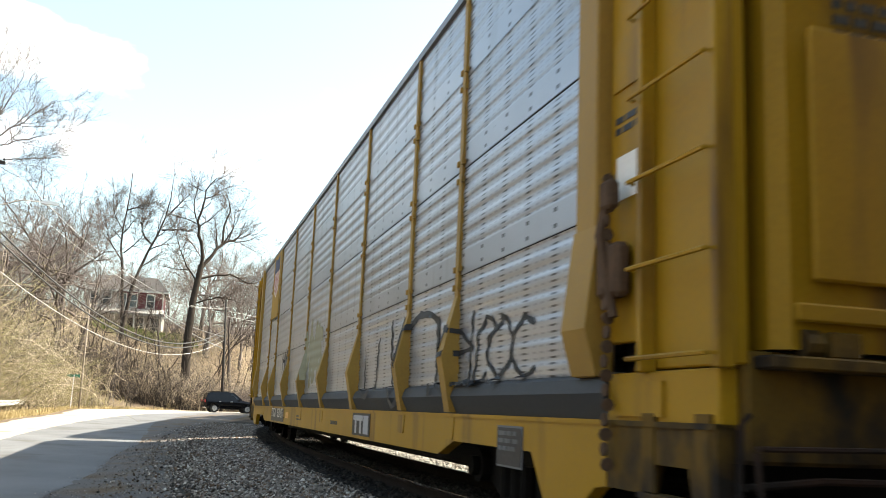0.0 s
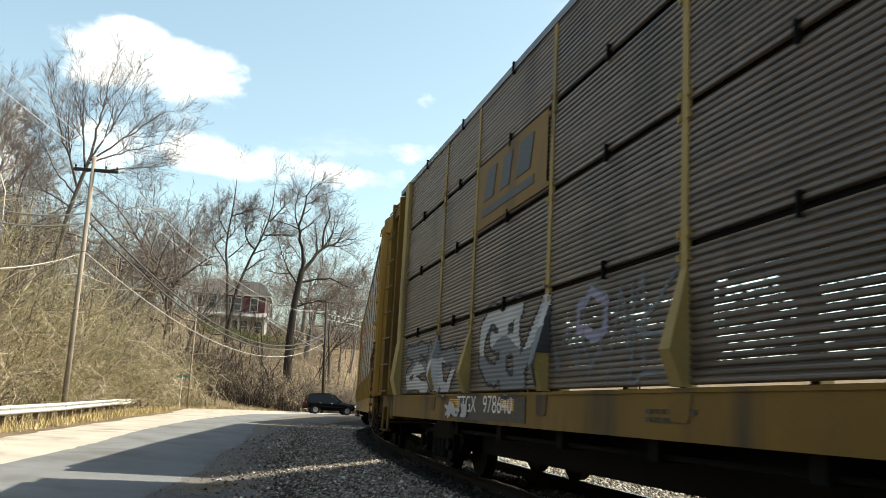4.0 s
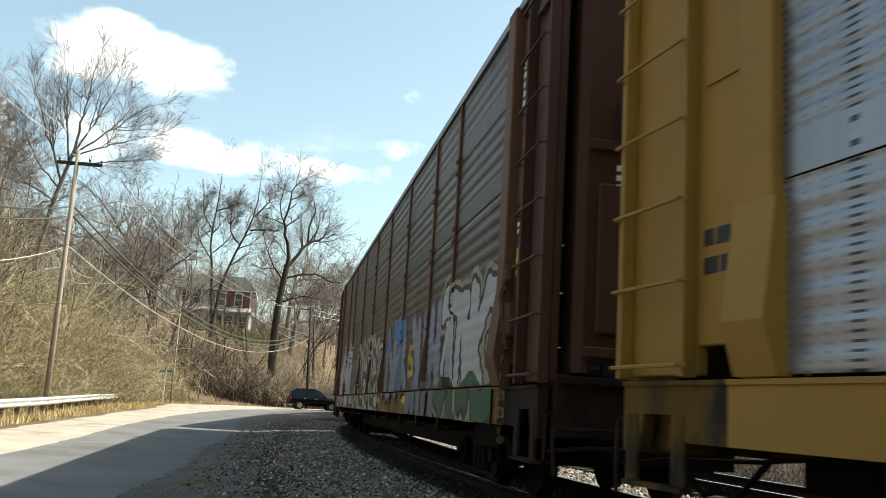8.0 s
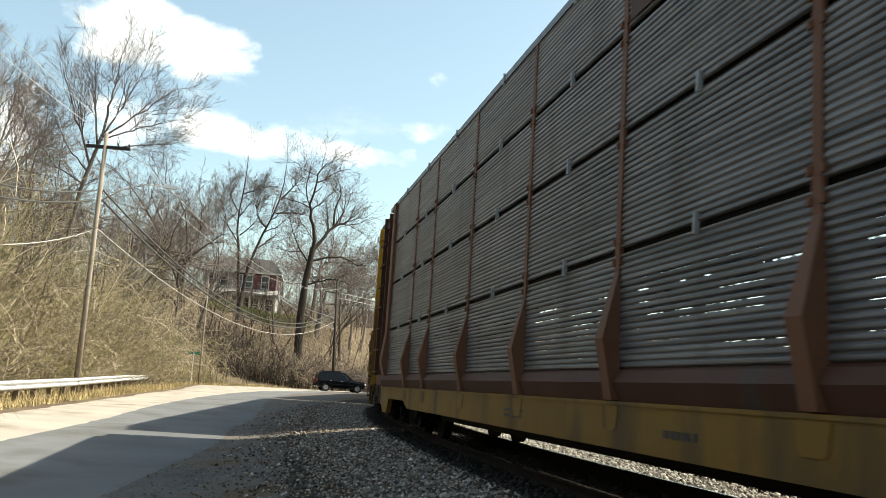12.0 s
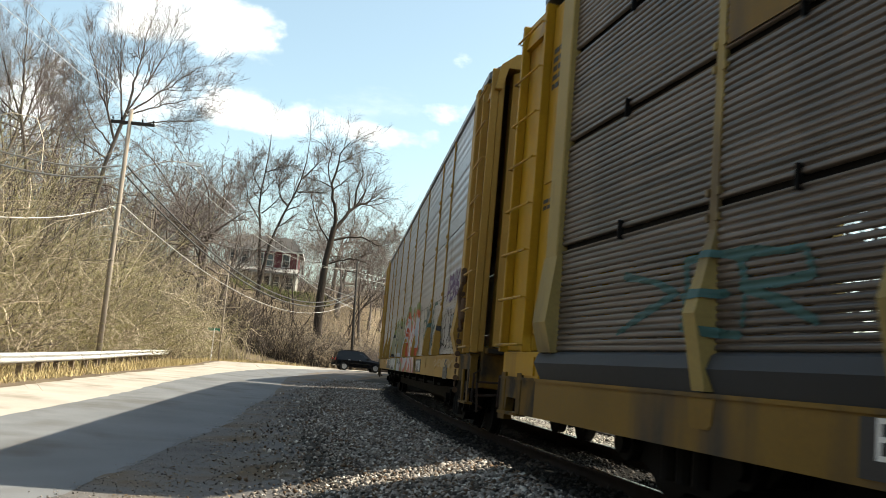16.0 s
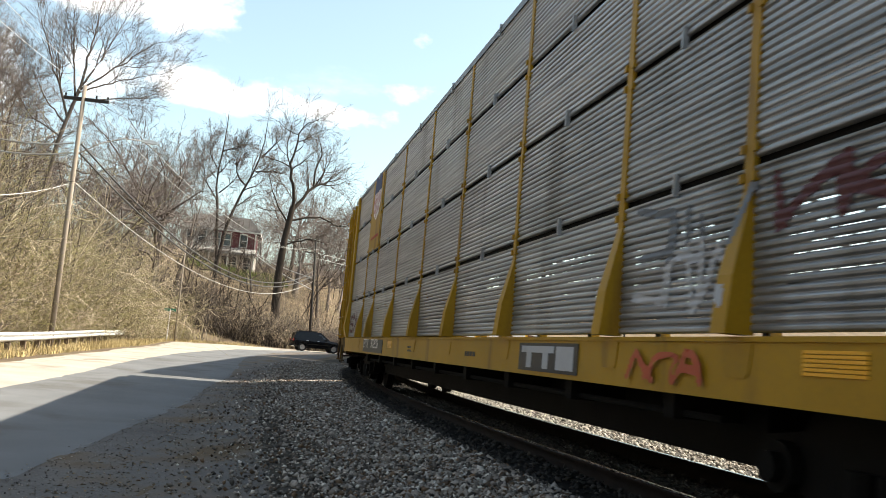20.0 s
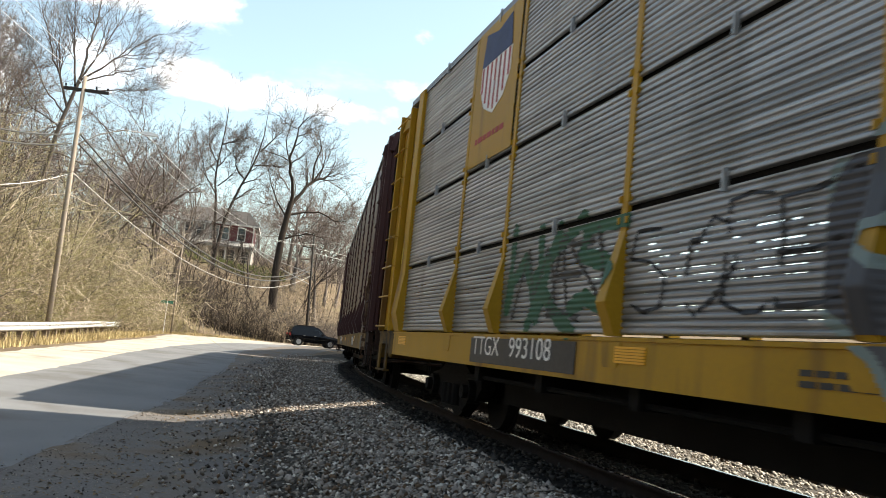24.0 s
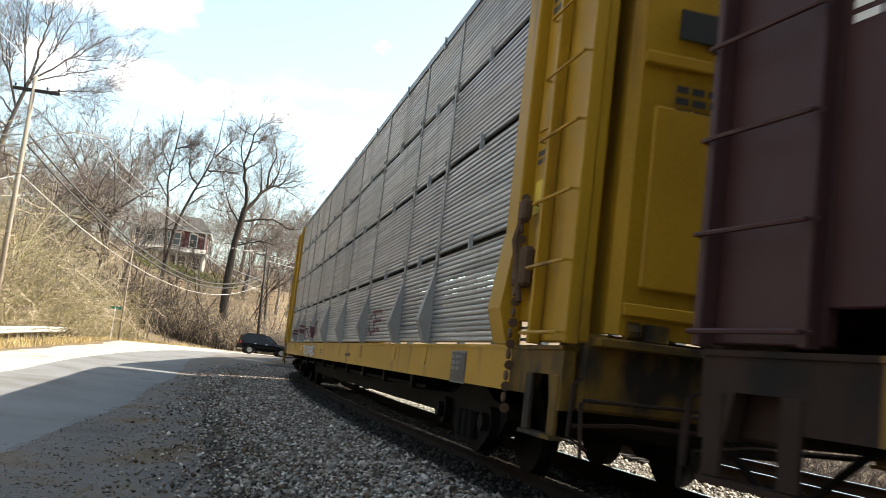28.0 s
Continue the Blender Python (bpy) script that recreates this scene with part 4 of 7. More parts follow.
def build_car(label, panel, post, end, sill, style, flare=0.11, fold=True, notch=False, low=False, skirt=None):
    car = thing("auto_carrier", label, "rail wagon", group="auto-carrier train")
    mirror = Matrix.Diagonal((-1, 1, 1, 1)), Matrix.Diagonal((1, -1, 1, 1))

    def put(name, key, build, material, flips=((0, 0),), at=(0, 0, 0), smooth=False, parent=None):
        me = cached(key, build, material, smooth)
        obs = []
        for fx, fy in flips:
            o = new(name, me)
            o.parent = parent or car
            o.matrix_local = Matrix.Translation(at) @ (mirror[0] if fx else Matrix()) @ (mirror[1] if fy else Matrix())
            obs.append(o)
        return obs

    four = ((0, 0), (1, 0), (0, 1), (1, 1))
    two_sides, two_ends = ((0, 0), (1, 0)), ((0, 0), (0, 1))
    put("side_sill", ("side_sill", notch, low), lambda bm: sill_bm(bm, notch, low), sill, two_sides)
    grimy = M["grimy_brown"] if end in (M["brown"], M["maroon"]) else M["grimy_yellow"]
    put("sill_end", ("sill_end", low), lambda bm: sill_end_bm(bm, low), grimy, four)
    put("end_beam", "end_beam", end_beam_bm, grimy, two_ends)
    put("end_shelf", "end_shelf", end_shelf_bm, grimy, two_ends)
    put("uncoupling_bar", "uncoupling_bar", cross_pipe_bm, M["grimy_brown"], two_ends)
    put("grab_iron", "grab_iron", grab_bm, M["grimy_brown"], four)
    for y in POSTS:
        put("sill_gusset", ("sill_gusset", low), lambda bm: sill_gusset_bm(bm, low), sill, at=(0, y, 0))
    if low:
        put("skirt", "skirt", skirt_bm, skirt, two_sides)
    for z in ROWS[1:4]:
        put("joint_beam", "joint_beam", joint_light_stop_bm, M["dark"], at=(0, 0, z))
    put("roof", "roof", roof_bm, M["galv_dull"])
    put("end_hood", "end_hood", end_cap_bm, end, two_ends)
    edges = (-CORNER, *POSTS, CORNER)
    for a, b in zip(edges, edges[1:]):
        w = b - a - 0.05
        for r in range(4):
            for side in (-1, 1):
                o = new("panel", panel_mesh(w, r, style, panel, side > 0))
                o.parent = car
                o.matrix_local = Matrix.Translation((side * (SIDE - 0.03), (a + b) / 2, ROWS[r] - (0.24 if style == "wide" and r == 0 else 0.0))) @ (Matrix() if side < 0 else mirror[0])
            if style == "fine":
                for f in (0.5,):
                    put("panel_clip", "panel_clip", clip_bm, M["clip"] if panel in (M["galv"], M["galv_dull"]) else M["dark"], at=(-SIDE + 0.02, a + (b - a) * f, ROWS[r + 1]))
    for y in POSTS:
        face = 0.004 if flare == 0.06 else -0.004
        me = cached(("post", flare, fold, low), lambda bm: post_bm(bm, flare, fold, 0.25 if low else 0.0, face), post)
        for side in (-1, 1):
            o = new("post", me)
            o.parent = car
            o.matrix_local = Matrix.Translation((side * SIDE, y, 0)) @ (Matrix() if side < 0 else mirror[0])
    put("corner_post", "corner_post", corner_post_bm, end if post is M["pale_post"] else post, four)
    put("end_panel", "end_panel", end_panel_bm, end, four)
    put("ladder_panel", "ladder_panel", ladder_panel_bm, end, four)
    for y in (12.74, 13.50, -12.74, -13.50):
        put("ladder_rail", "ladder_rail", ladder_rail_bm, end, two_sides, (0, y, 0))
    if low:
        put("end_sill", "end_sill", end_sill_bm, end, four)
    for fy in (0, 1):
        for i in range(8):
            for sx in (-1, 1):
                o = new("rung", cached("rung", rung_bm, end))
                o.parent = car
                o.matrix_local = Matrix.Translation((sx * 1.60, (-1 if fy else 1) * 13.10, 1.24 + i * 0.505)) @ (Matrix() if sx < 0 else mirror[0])
    put("end_door", "end_door", door_bm, end, four)
    put("door_panel", "door_panel", door_panel_bm, end, four)
    for z in (1.40, 3.2, 4.7):
        put("door_bar", "door_bar", door_bar_bm, end, four, (0, 0, z))
    put("door_slot", "door_slot", hinge_slot_bm, M["black"], four)
    put("underframe", "underframe", under_bm, M["dark"])
    put("coupler", "coupler", coupler_bm, M["dark"], two_ends)
    put("brake_hose", "brake_hose", hose_bm, M["dark"], two_ends)
    put("sill_step", "sill_step", step_bm, grimy, four)
    put("uncoupling_lever", "uncoupling_lever", lever_bm, M["grimy_brown"], two_ends)
    put("door_chain", "door_chain", brake_bm, M["rusty"], ((0, 1),))
    for y in (-9.9, 9.9):
        for sx in (0, 1):
            me = cached("side_frame", side_frame_bm, M["dark"])
            o = new("side_frame", me)
            o.parent = car
            o.matrix_local = Matrix.Translation((1.08 if sx else -1.08, y, 0)) @ (mirror[0] if sx else Matrix())
        put("bolster", "bolster", bolster_bm, M["dark"], at=(0, y, 0))
        for d in (-0.9, 0.9):
            put("wheelset", "wheelset", wheelset_bm, M["dark"], at=(0, y + d, 0.44))
    return car


CARS = {}
FLARE = {-4: 0.02, -5: 0.06, -1: 0.06}          # how far the feet of the posts stand out
SPECS = {
    -8: ("yellow auto-carrier wagon with pale ribbed side panels", "galv_white", "yellow", "yellow", "yellow", "wide"),
    -7: ("yellow auto-carrier wagon with pale ribbed panels and scrawled paint", "galv_white", "ochre", "yellow", "yellow", "wide"),
    -6: ("auto-carrier wagon with soiled brown-grey panels and faded yellow posts", "galv_brown", "cream_yellow", "old_yellow", "old_yellow", "fine"),
    -5: ("auto-carrier wagon with pale ribbed panels and ochre posts", "galv_white", "ochre", "ochre", "ochre", "wide"),
    -4: ("dark brown auto-carrier wagon covered in large spray paintings", "galv_umber", "russet", "brown", "old_yellow", "wide"),
    -3: ("brown auto-carrier wagon with grey corrugated panels", "galv_dull", "russet", "brown", "old_yellow", "fine"),
    -2: ("auto-carrier wagon with dull grey panels and yellow posts, spray-painted", "galv_brown", "cream_yellow", "yellow", "old_yellow", "fine"),
    -1: ("ochre auto-carrier wagon with pale panels and large spray painting", "galv_white", "ochre", "ochre", "ochre", "wide"),
    0: ("bright yellow auto-carrier wagon with grey corrugated panels", "galv", "yellow", "yellow", "yellow", "fine"),
    1: ("yellow auto-carrier wagon with grey panels and black spray paint", "galv", "yellow", "yellow", "yellow", "fine"),
    2: ("maroon auto-carrier wagon with brownish ribbed panels and yellow sill", "galv_rust", "maroon", "maroon", "old_yellow", "wide"),
    3: ("yellow auto-carrier wagon with grey corrugated panels and pale posts", "galv", "pale_post", "yellow", "yellow", "fine"),
    4: ("yellow auto-carrier wagon with grey corrugated panels, last in view", "galv", "yellow", "yellow", "yellow", "fine"),
    5: ("brown auto-carrier wagon far along the curve", "galv_rust", "brown", "brown", "old_yellow", "wide"),
}
for n, (label, pn, po, en, si, style) in SPECS.items():
    CARS[n] = build_car(label, M[pn], M[po], M[en], M[si], style, fold=n not in (-1, 0, -4), flare=FLARE.get(n, 0.11), notch=n in (-7, -3), low=n in (-7, -3, -2), skirt=M["brown" if n == -3 else "skirt"])


# ---- what is painted on the cars ----
SPRAY = {k: surface("spray_" + k, c, 0.6, 0, 0.15, 1.5, 25, dirt=GRIME, dirt_amount=0.12, dirt_scale=1.0, streak=4.0) for k, c in dict(
    white=(0.40, 0.40, 0.41), cream=(0.34, 0.31, 0.24), black=(0.012, 0.012, 0.014), grey=(0.13, 0.14, 0.155), blue=(0.05, 0.16, 0.33), pale=(0.17, 0.215, 0.26), green=(0.022, 0.085, 0.042),
    lime=(0.165, 0.19, 0.065), orange=(0.40, 0.075, 0.03), red=(0.30, 0.03, 0.025), tan=(0.36, 0.25, 0.12), lilac=(0.23, 0.22, 0.31), maroon=(0.09, 0.025, 0.03), yellow=(0.42, 0.31, 0.03), straw=(0.27, 0.255, 0.17), teal=(0.03, 0.085, 0.08), soot=(0.055, 0.055, 0.062), umber=(0.040, 0.034, 0.030), sage=(0.15, 0.19, 0.18), purple=(0.10, 0.05, 0.13)).items()}


def face_x(y, z, style, flare, fold, low):
    """How far out the left side of a car stands at a place on it: sheet, post or sill."""
    r = np.clip(np.searchsorted(ROWS, z, side="right") - 1, 0, 3)
    x = -(SIDE - 0.03) - wave(z - np.array(ROWS)[r] + np.where((r == 0) & (style == "wide"), 0.24, 0.0), style)
    top = 0.90 if low else SILL_TOP
    x = np.where(z < top + 0.005, -1.589, x)
    if low:
        x = np.where((z >= top + 0.005) & (z < 1.19), -1.605, x)
    post = np.min(np.abs(np.asarray(y)[..., None] - np.array(POSTS)), -1) < 0.09
    px_ = -SIDE - np.interp(z, (1.165, 1.42, 2.0, 5.1), (0.05, 0.04 + flare, 0.006, 0.006) if fold else (0.045 + flare, 0.06 + flare * 0.6, 0.006, 0.006))
    return np.where(post & (z > top), px_, x)


FORMS = (       # loops and strokes of sprayed paint, in a unit box
    [[(0, 0), (0.42, 1), (0.6, 1), (1, 0)], [(0.2, 0.36), (0.82, 0.36)]], [[(0.1, 0), (0.1, 1), (0.8, 0.9), (0.75, 0.6), (0.15, 0.52), (0.9, 0.4), (0.85, 0.1), (0.1, 0)]],
    [[(0.9, 0.85), (0.5, 1), (0.1, 0.7), (0.1, 0.3), (0.5, 0), (0.9, 0.15)]], [[(0.9, 1), (0.1, 0.95), (0.1, 0.05), (0.9, 0)], [(0.1, 0.5), (0.7, 0.5)]],
    [[(0.5, 0), (0.5, 1)]], [[(0.2, 0.9), (0.8, 1), (0.75, 0.2), (0.4, 0), (0.05, 0.2)]], [[(0.1, 0), (0.1, 1)], [(0.9, 1), (0.15, 0.5), (0.95, 0)]],
    [[(0.15, 1), (0.1, 0.05), (0.9, 0)]], [[(0, 0), (0.15, 1), (0.5, 0.35), (0.85, 1), (1, 0)]], [[(0.1, 0), (0.1, 1), (0.9, 0), (0.9, 1)]],
    [[(0.5, 1), (0.1, 0.72), (0.1, 0.28), (0.5, 0), (0.9, 0.28), (0.9, 0.72), (0.5, 1)]], [[(0.1, 0), (0.1, 1), (0.85, 0.95), (0.85, 0.55), (0.1, 0.48)]],
    [[(0.1, 0), (0.1, 1), (0.85, 0.95), (0.85, 0.55), (0.1, 0.48), (0.95, 0)]], [[(0.9, 0.9), (0.25, 0.95), (0.1, 0.6), (0.9, 0.42), (0.8, 0.05), (0.05, 0.08)]],
    [[(0, 0.95), (1, 1)], [(0.5, 0.95), (0.5, 0)]], [[(0.1, 1), (0.15, 0.15), (0.5, 0), (0.85, 0.15), (0.9, 1)]], [[(0.05, 1), (0.5, 0), (0.95, 1)]],
    [[(0, 1), (0.25, 0), (0.5, 0.7), (0.75, 0), (1, 1)]], [[(0.05, 1), (0.5, 0.5), (0.95, 1)], [(0.5, 0.5), (0.45, 0)]], [[(0.05, 0.95), (0.9, 1), (0.1, 0.05), (0.95, 0)]],
    [[(0.1, 0), (0.1, 1), (0.6, 0.95), (0.95, 0.6), (0.9, 0.25), (0.5, 0.02), (0.1, 0)]], [[(0.9, 0.85), (0.5, 1), (0.1, 0.65), (0.15, 0.2), (0.5, 0), (0.9, 0.2), (0.88, 0.48), (0.55, 0.45)]], [[(0.1, 0), (0.1, 1)], [(0.9, 0), (0.9, 1)], [(0.1, 0.5), (0.9, 0.55)]],
    [[(0, 0), (0.03, 0.75), (0.45, 1), (0.9, 0.78), (1, 0)]], [[(0, 0.3), (0.35, 1), (0.5, 0.55), (0.8, 0.7), (0.6, 0.1), (0.3, 0.35), (0, 0.3)]])
ORDER = "ABCEIJKLMNOPRSTUVWYZDGHn*"      # the form of each sign


def glyphs(rs, n, w, h, wild):
    """Strokes of sprayed forms side by side in a box of w by h, each leaning and wobbling a little."""
    segs = []
    signs, n = n, len(n)
    loose = 0.0 if signs == "ADOR" else 0.45 / n
    for i in range(n):
        x0, x1 = w * ((i + 0.10) / n - loose * rs.uniform(0, 1)), w * ((i + 0.94) / n + loose * rs.uniform(0, 1))
        b, t, lean = h * rs.uniform(0.0, 0.10), h * rs.uniform(0.82, 1.0), rs.normal(0, wild)
        fx, fz = (False, False) if signs == "ADOR" else (rs.uniform() < 0.5, rs.uniform() < 0.6)
        for line in FORMS[ORDER.index(signs[i])]:
            line = [(1 - a if fx else a, 1 - c if fz else c) for a, c in line]
            pts = [(x0 + (x1 - x0) * (a + lean * c + rs.normal(0, wild * 0.4)), b + (t - b) * (c + rs.normal(0, wild * 0.4))) for a, c in line]
            for p, q in zip(pts, pts[1:]):
                m = ((p[0] + q[0]) / 2 + rs.normal(0, wild * 0.5) * (x1 - x0), (p[1] + q[1]) / 2 + rs.normal(0, wild * 0.4) * h)
                segs += [(p, m), (m, q)]
    return segs


def spray(n, y, z, w, h, count, fills, line, back=None, seed=1, thick=0.13, edge=0.05, wild=0.08, name="spray_painting", label=""):
    """A painting on the left side of car n: y is its reader's left end, z its foot. Fills change from foot to top; line is the outline; back a cloud behind the forms."""
    label_, pn, po, en, si, style = SPECS[n]
    low, fold, flare = n in (-7, -3, -2), n not in (-1, 0, -4), FLARE.get(n, 0.11)
    rs = np.random.RandomState(seed)
    segs = glyphs(rs, count, w, h, wild)
    cloud = 0.15 if back == "lime" else 0.13 if fills[0] == "umber" else 0.07
    m = thick + edge + cloud + 0.05
    dy, dz = 0.026, PITCH / 4 if style == "fine" else 0.022
    U, V = np.meshgrid(np.arange(-m, w + m, dy), np.arange(-m, h + m, dz), indexing="ij")
    wob = 0.018 * np.sin(U * 7.1 + seed) * np.cos(V * 9.3 + 2 * seed) + 0.006 * np.sin(U * 23 + V * 17)
    d = np.full(U.shape, 9.0)
    for (ax, ay), (bx, by) in segs:
        ex, ey = bx - ax, by - ay
        t = np.clip(((U - ax) * ex + (V - ay) * ey) / (ex * ex + ey * ey + 1e-9), 0, 1)
        d = np.minimum(d, np.hypot(U - ax - t * ex, V - ay - t * ey))
    d = d + wob * min(1.0, thick / 0.06)
    levels = np.array([thick, thick + edge, thick + edge + cloud])
    # lay the grid's corners on the outlines, so that these run smooth
    near = levels[np.argmin(np.abs(d[..., None] - levels), -1)]
    off = np.where(np.abs(d - near) < 0.75 * dz, d - near, 0.0)
    gu, gv = np.gradient(d, dy, dz)
    gl = np.hypot(gu, gv) + 1e-6
    Us, Vs = U - off * gu / gl, V - off * gv / gl
    mid = lambda a: (a[:-1, :-1] + a[1:, :-1] + a[1:, 1:] + a[:-1, 1:]) / 4
    dc, uc, zc = mid(d), mid(U), z + mid(V)
    kinds = list(fills) + [line or fills[0], back or line or fills[0]]
    lev = np.clip(((zc - z + 0.10 * np.sin(uc * 4.0 + seed)) / h * len(fills)).astype(int), 0, len(fills) - 1)
    idx = np.where(dc < levels[0], lev, np.where(dc < levels[1], len(fills), np.where(dc < levels[2], len(fills) + 1, -1)))
    if back is None:
        idx = np.where(idx == len(fills) + 1, -1, idx)
    if line is None:
        idx = np.where(idx >= len(fills), -1, idx)
    idx = np.where((zc < (0.53 if low else 0.80)) | (zc > 5.0), -1, idx)
    r = np.clip(np.searchsorted(ROWS, zc, side="right") - 1, 0, 3)
    idx = np.where(np.abs(y - uc) > CORNER - 0.16, -1, idx)
    if style == "fine":
        idx = np.where((zc > ROWS[0]) & (np.array(ROWS)[r + 1] - zc < 0.065), -1, idx)
    if not low:
        idx = np.where((zc > SILL_TOP - 0.012) & (zc < ROWS[0] + 0.014), -1, idx)
    if not (idx >= 0).any():
        return None
    Z = z + Vs
    X = face_x(y - U, Z, style, flare, fold, low) - 0.007
    nu, nv = U.shape
    grid = np.arange(nu * nv).reshape(nu, nv)
    quads = np.stack([grid[:-1, :-1], grid[1:, :-1], grid[1:, 1:], grid[:-1, 1:]], -1)[idx >= 0]
    used, inv = np.unique(quads, return_inverse=True)
    P = np.stack([X, y - Us, Z], -1).reshape(-1, 3)[used]
    me = mesh_np(name, P, inv.reshape(quads.shape), [SPRAY[k] for k in kinds], idx[idx >= 0])
    return part(name, me, None, CARS[n], label)


# n, reader's left end, foot, width, height, signs, fills, outline, cloud, seed, stroke
PAINTINGS = (
    (-7, -8.4, 1.15, 2.7, 0.62, "ARJOC", ("black",), None, None, 3, 0.022), (-7, 5.7, 1.55, 1.4, 0.7, "AVR", ("black",), None, None, 5, 0.04),
    (-7, -4.9, 0.95, 0.68, 0.95, "n", ("black",), None, None, 61, 0.030), (-7, -6.35, 0.85, 0.8, 1.3, "n", ("black",), None, None, 62, 0.035), (-7, -7.0, 1.15, 1.5, 0.85, "U", ("black",), None, None, 63, 0.040),
    (-7, 1.15, 1.45, 1.9, 1.0, "NMWZ", ("straw",), None, None, 6, 0.13),
    (-6, 11.4, 1.24, 3.3, 0.72, "SEWA", ("white", "grey"), "black", None, 7, 0.09), (-6, 6.45, 1.24, 2.1, 0.95, "GEN", ("grey", "white"), "black", None, 8, 0.11), (-6, 3.95, 1.26, 2.4, 0.9, "MOWR", ("grey",), None, None, 64, 0.022), (-6, 3.4, 1.55, 0.8, 0.6, "O", ("lilac",), None, None, 65, 0.05), (-6, 8.2, 0.86, 1.2, 0.16, "KRAE", ("white",), None, None, 9, 0.025),
    (-4, -8.65, 0.86, 3.2, 1.62, "CTAKE", ("green", "white", "white", "white"), "black", "straw", 10, 0.165), (-4, -5.7, 0.86, 2.5, 1.42, "KIH", ("grey", "pale", "lilac"), "grey", None, 11, 0.16),
    (-4, -2.0, 1.22, 2.9, 1.25, "NAR", ("pale", "pale", "blue"), "maroon", None, 12, 0.17), (-4, -5.35, 1.4, 0.55, 0.5, "S", ("yellow",), None, None, 13, 0.06),
    (-4, 4.75, 0.86, 5.2, 1.5, "NMPKYR", ("umber",), "cream", "cream", 14, 0.10), (-4, -0.6, 0.9, 0.6, 1.3, "S", ("white", "white", "grey"), "black", "white", 15, 0.10),
    (-4, 11.35, 0.92, 4.1, 1.55, "*AWE", ("white", "white"), "red", "white", 17, 0.15), (-4, 11.7, 1.25, 0.9, 0.55, "SVH", ("grey",), None, None, 18, 0.018), (-4, 11.2, 2.1, 0.5, 0.35, "VB", ("grey",), None, None, 66, 0.015), (-4, 6.95, 1.9, 1.3, 0.32, "KEHS", ("pale",), None, None, 67, 0.022), (-4, 6.9, 1.3, 1.2, 0.5, "LVE", ("grey",), None, None, 68, 0.03),
    (-3, -5.2, 1.3, 2.0, 0.7, "AYR", ("teal",), None, None, 19, 0.03),
    (-2, -4.5, 1.24, 1.6, 0.95, "AO", ("pale",), None, None, 20, 0.30), (-2, -6.6, 1.24, 2.4, 0.85, "KEN", ("teal", "grey"), "black", None, 69, 0.12), (-2, 6.5, 1.24, 4.9, 0.88, "GLUPCA", ("lilac", "lilac", "white"), "black", None, 21, 0.17), (-2, 0.8, 1.3, 2.6, 0.85, "YNM", ("grey",), None, None, 22, 0.035),
    (-2, 10.5, 1.3, 2.6, 0.6, "KER", ("teal",), None, None, 23, 0.03),
    (-1, 0.15, 0.84, 4.7, 1.28, "ADOR", ("white", "white", "white"), "orange", "lime", 24, 0.125), (-1, 4.35, 0.84, 3.95, 1.28, "RUPT", ("white", "straw", "straw"), "black", "lime", 25, 0.13),
    (-1, -5.6, 1.3, 2.6, 0.9, "AKNE", ("teal",), None, None, 27, 0.03), (-1, -9.15, 1.25, 2.6, 0.7, "VPCKARTS", ("black",), None, None, 28, 0.020), (-1, -9.8, 2.08, 1.35, 0.42, "AEKR", ("purple",), None, None, 29, 0.035), (-1, -9.1, 0.97, 2.6, 0.12, "OVEREWON", ("tan",), None, None, 30, 0.016),
    (-1, 11.9, 1.6, 0.35, 0.4, "YR", ("red",), None, None, 31, 0.02),
    (0, -7.5, 1.35, 1.5, 0.7, "EHM", ("white", "grey"), None, None, 32, 0.030), (0, -9.3, 1.75, 2.4, 0.35, "NKVS", ("maroon",), None, None, 33, 0.035), (0, -7.5, 0.86, 1.2, 0.2, "VUA", ("orange",), None, None, 34, 0.025), (0, 11.5, 1.3, 1.3, 0.5, "SK", ("maroon",), None, None, 35, 0.04),
    (1, 1.4, 0.86, 4.0, 1.75, "DEAM", ("soot",), "sage", None, 36, 0.19), (1, -2.2, 0.84, 1.3, 0.25, "ZZ", ("maroon",), None, None, 37, 0.05), (1, 7.0, 1.24, 2.7, 1.0, "MKS", ("green",), None, None, 38, 0.075),
    (1, 6.6, 1.3, 2.2, 0.8, "WEN", ("umber",), None, None, 39, 0.030), (1, 4.0, 1.3, 2.4, 0.8, "SOJE", ("black",), None, None, 40, 0.014),
    (3, 9.5, 1.25, 6.0, 0.5, "KENRASUV", ("maroon",), None, None, 41, 0.022), (3, 6.0, 0.84, 3.0, 0.24, "TAEKRSO", ("white",), None, None, 42, 0.026), (3, -4.5, 1.3, 1.2, 0.4, "GS", ("maroon",), None, None, 43, 0.025),
)
for n, y, z, w, h, count, fills, line, back, seed, thick in PAINTINGS:
    big = line is not None
    spray(n, y, z, w, h, count, fills, line, back, seed, thick, (0.14 if line == "orange" else 0.07 if thick > 0.11 else 0.045) if big else 0.0, 0.09 if big else 0.11, "spray_painting" if big else "scrawl")

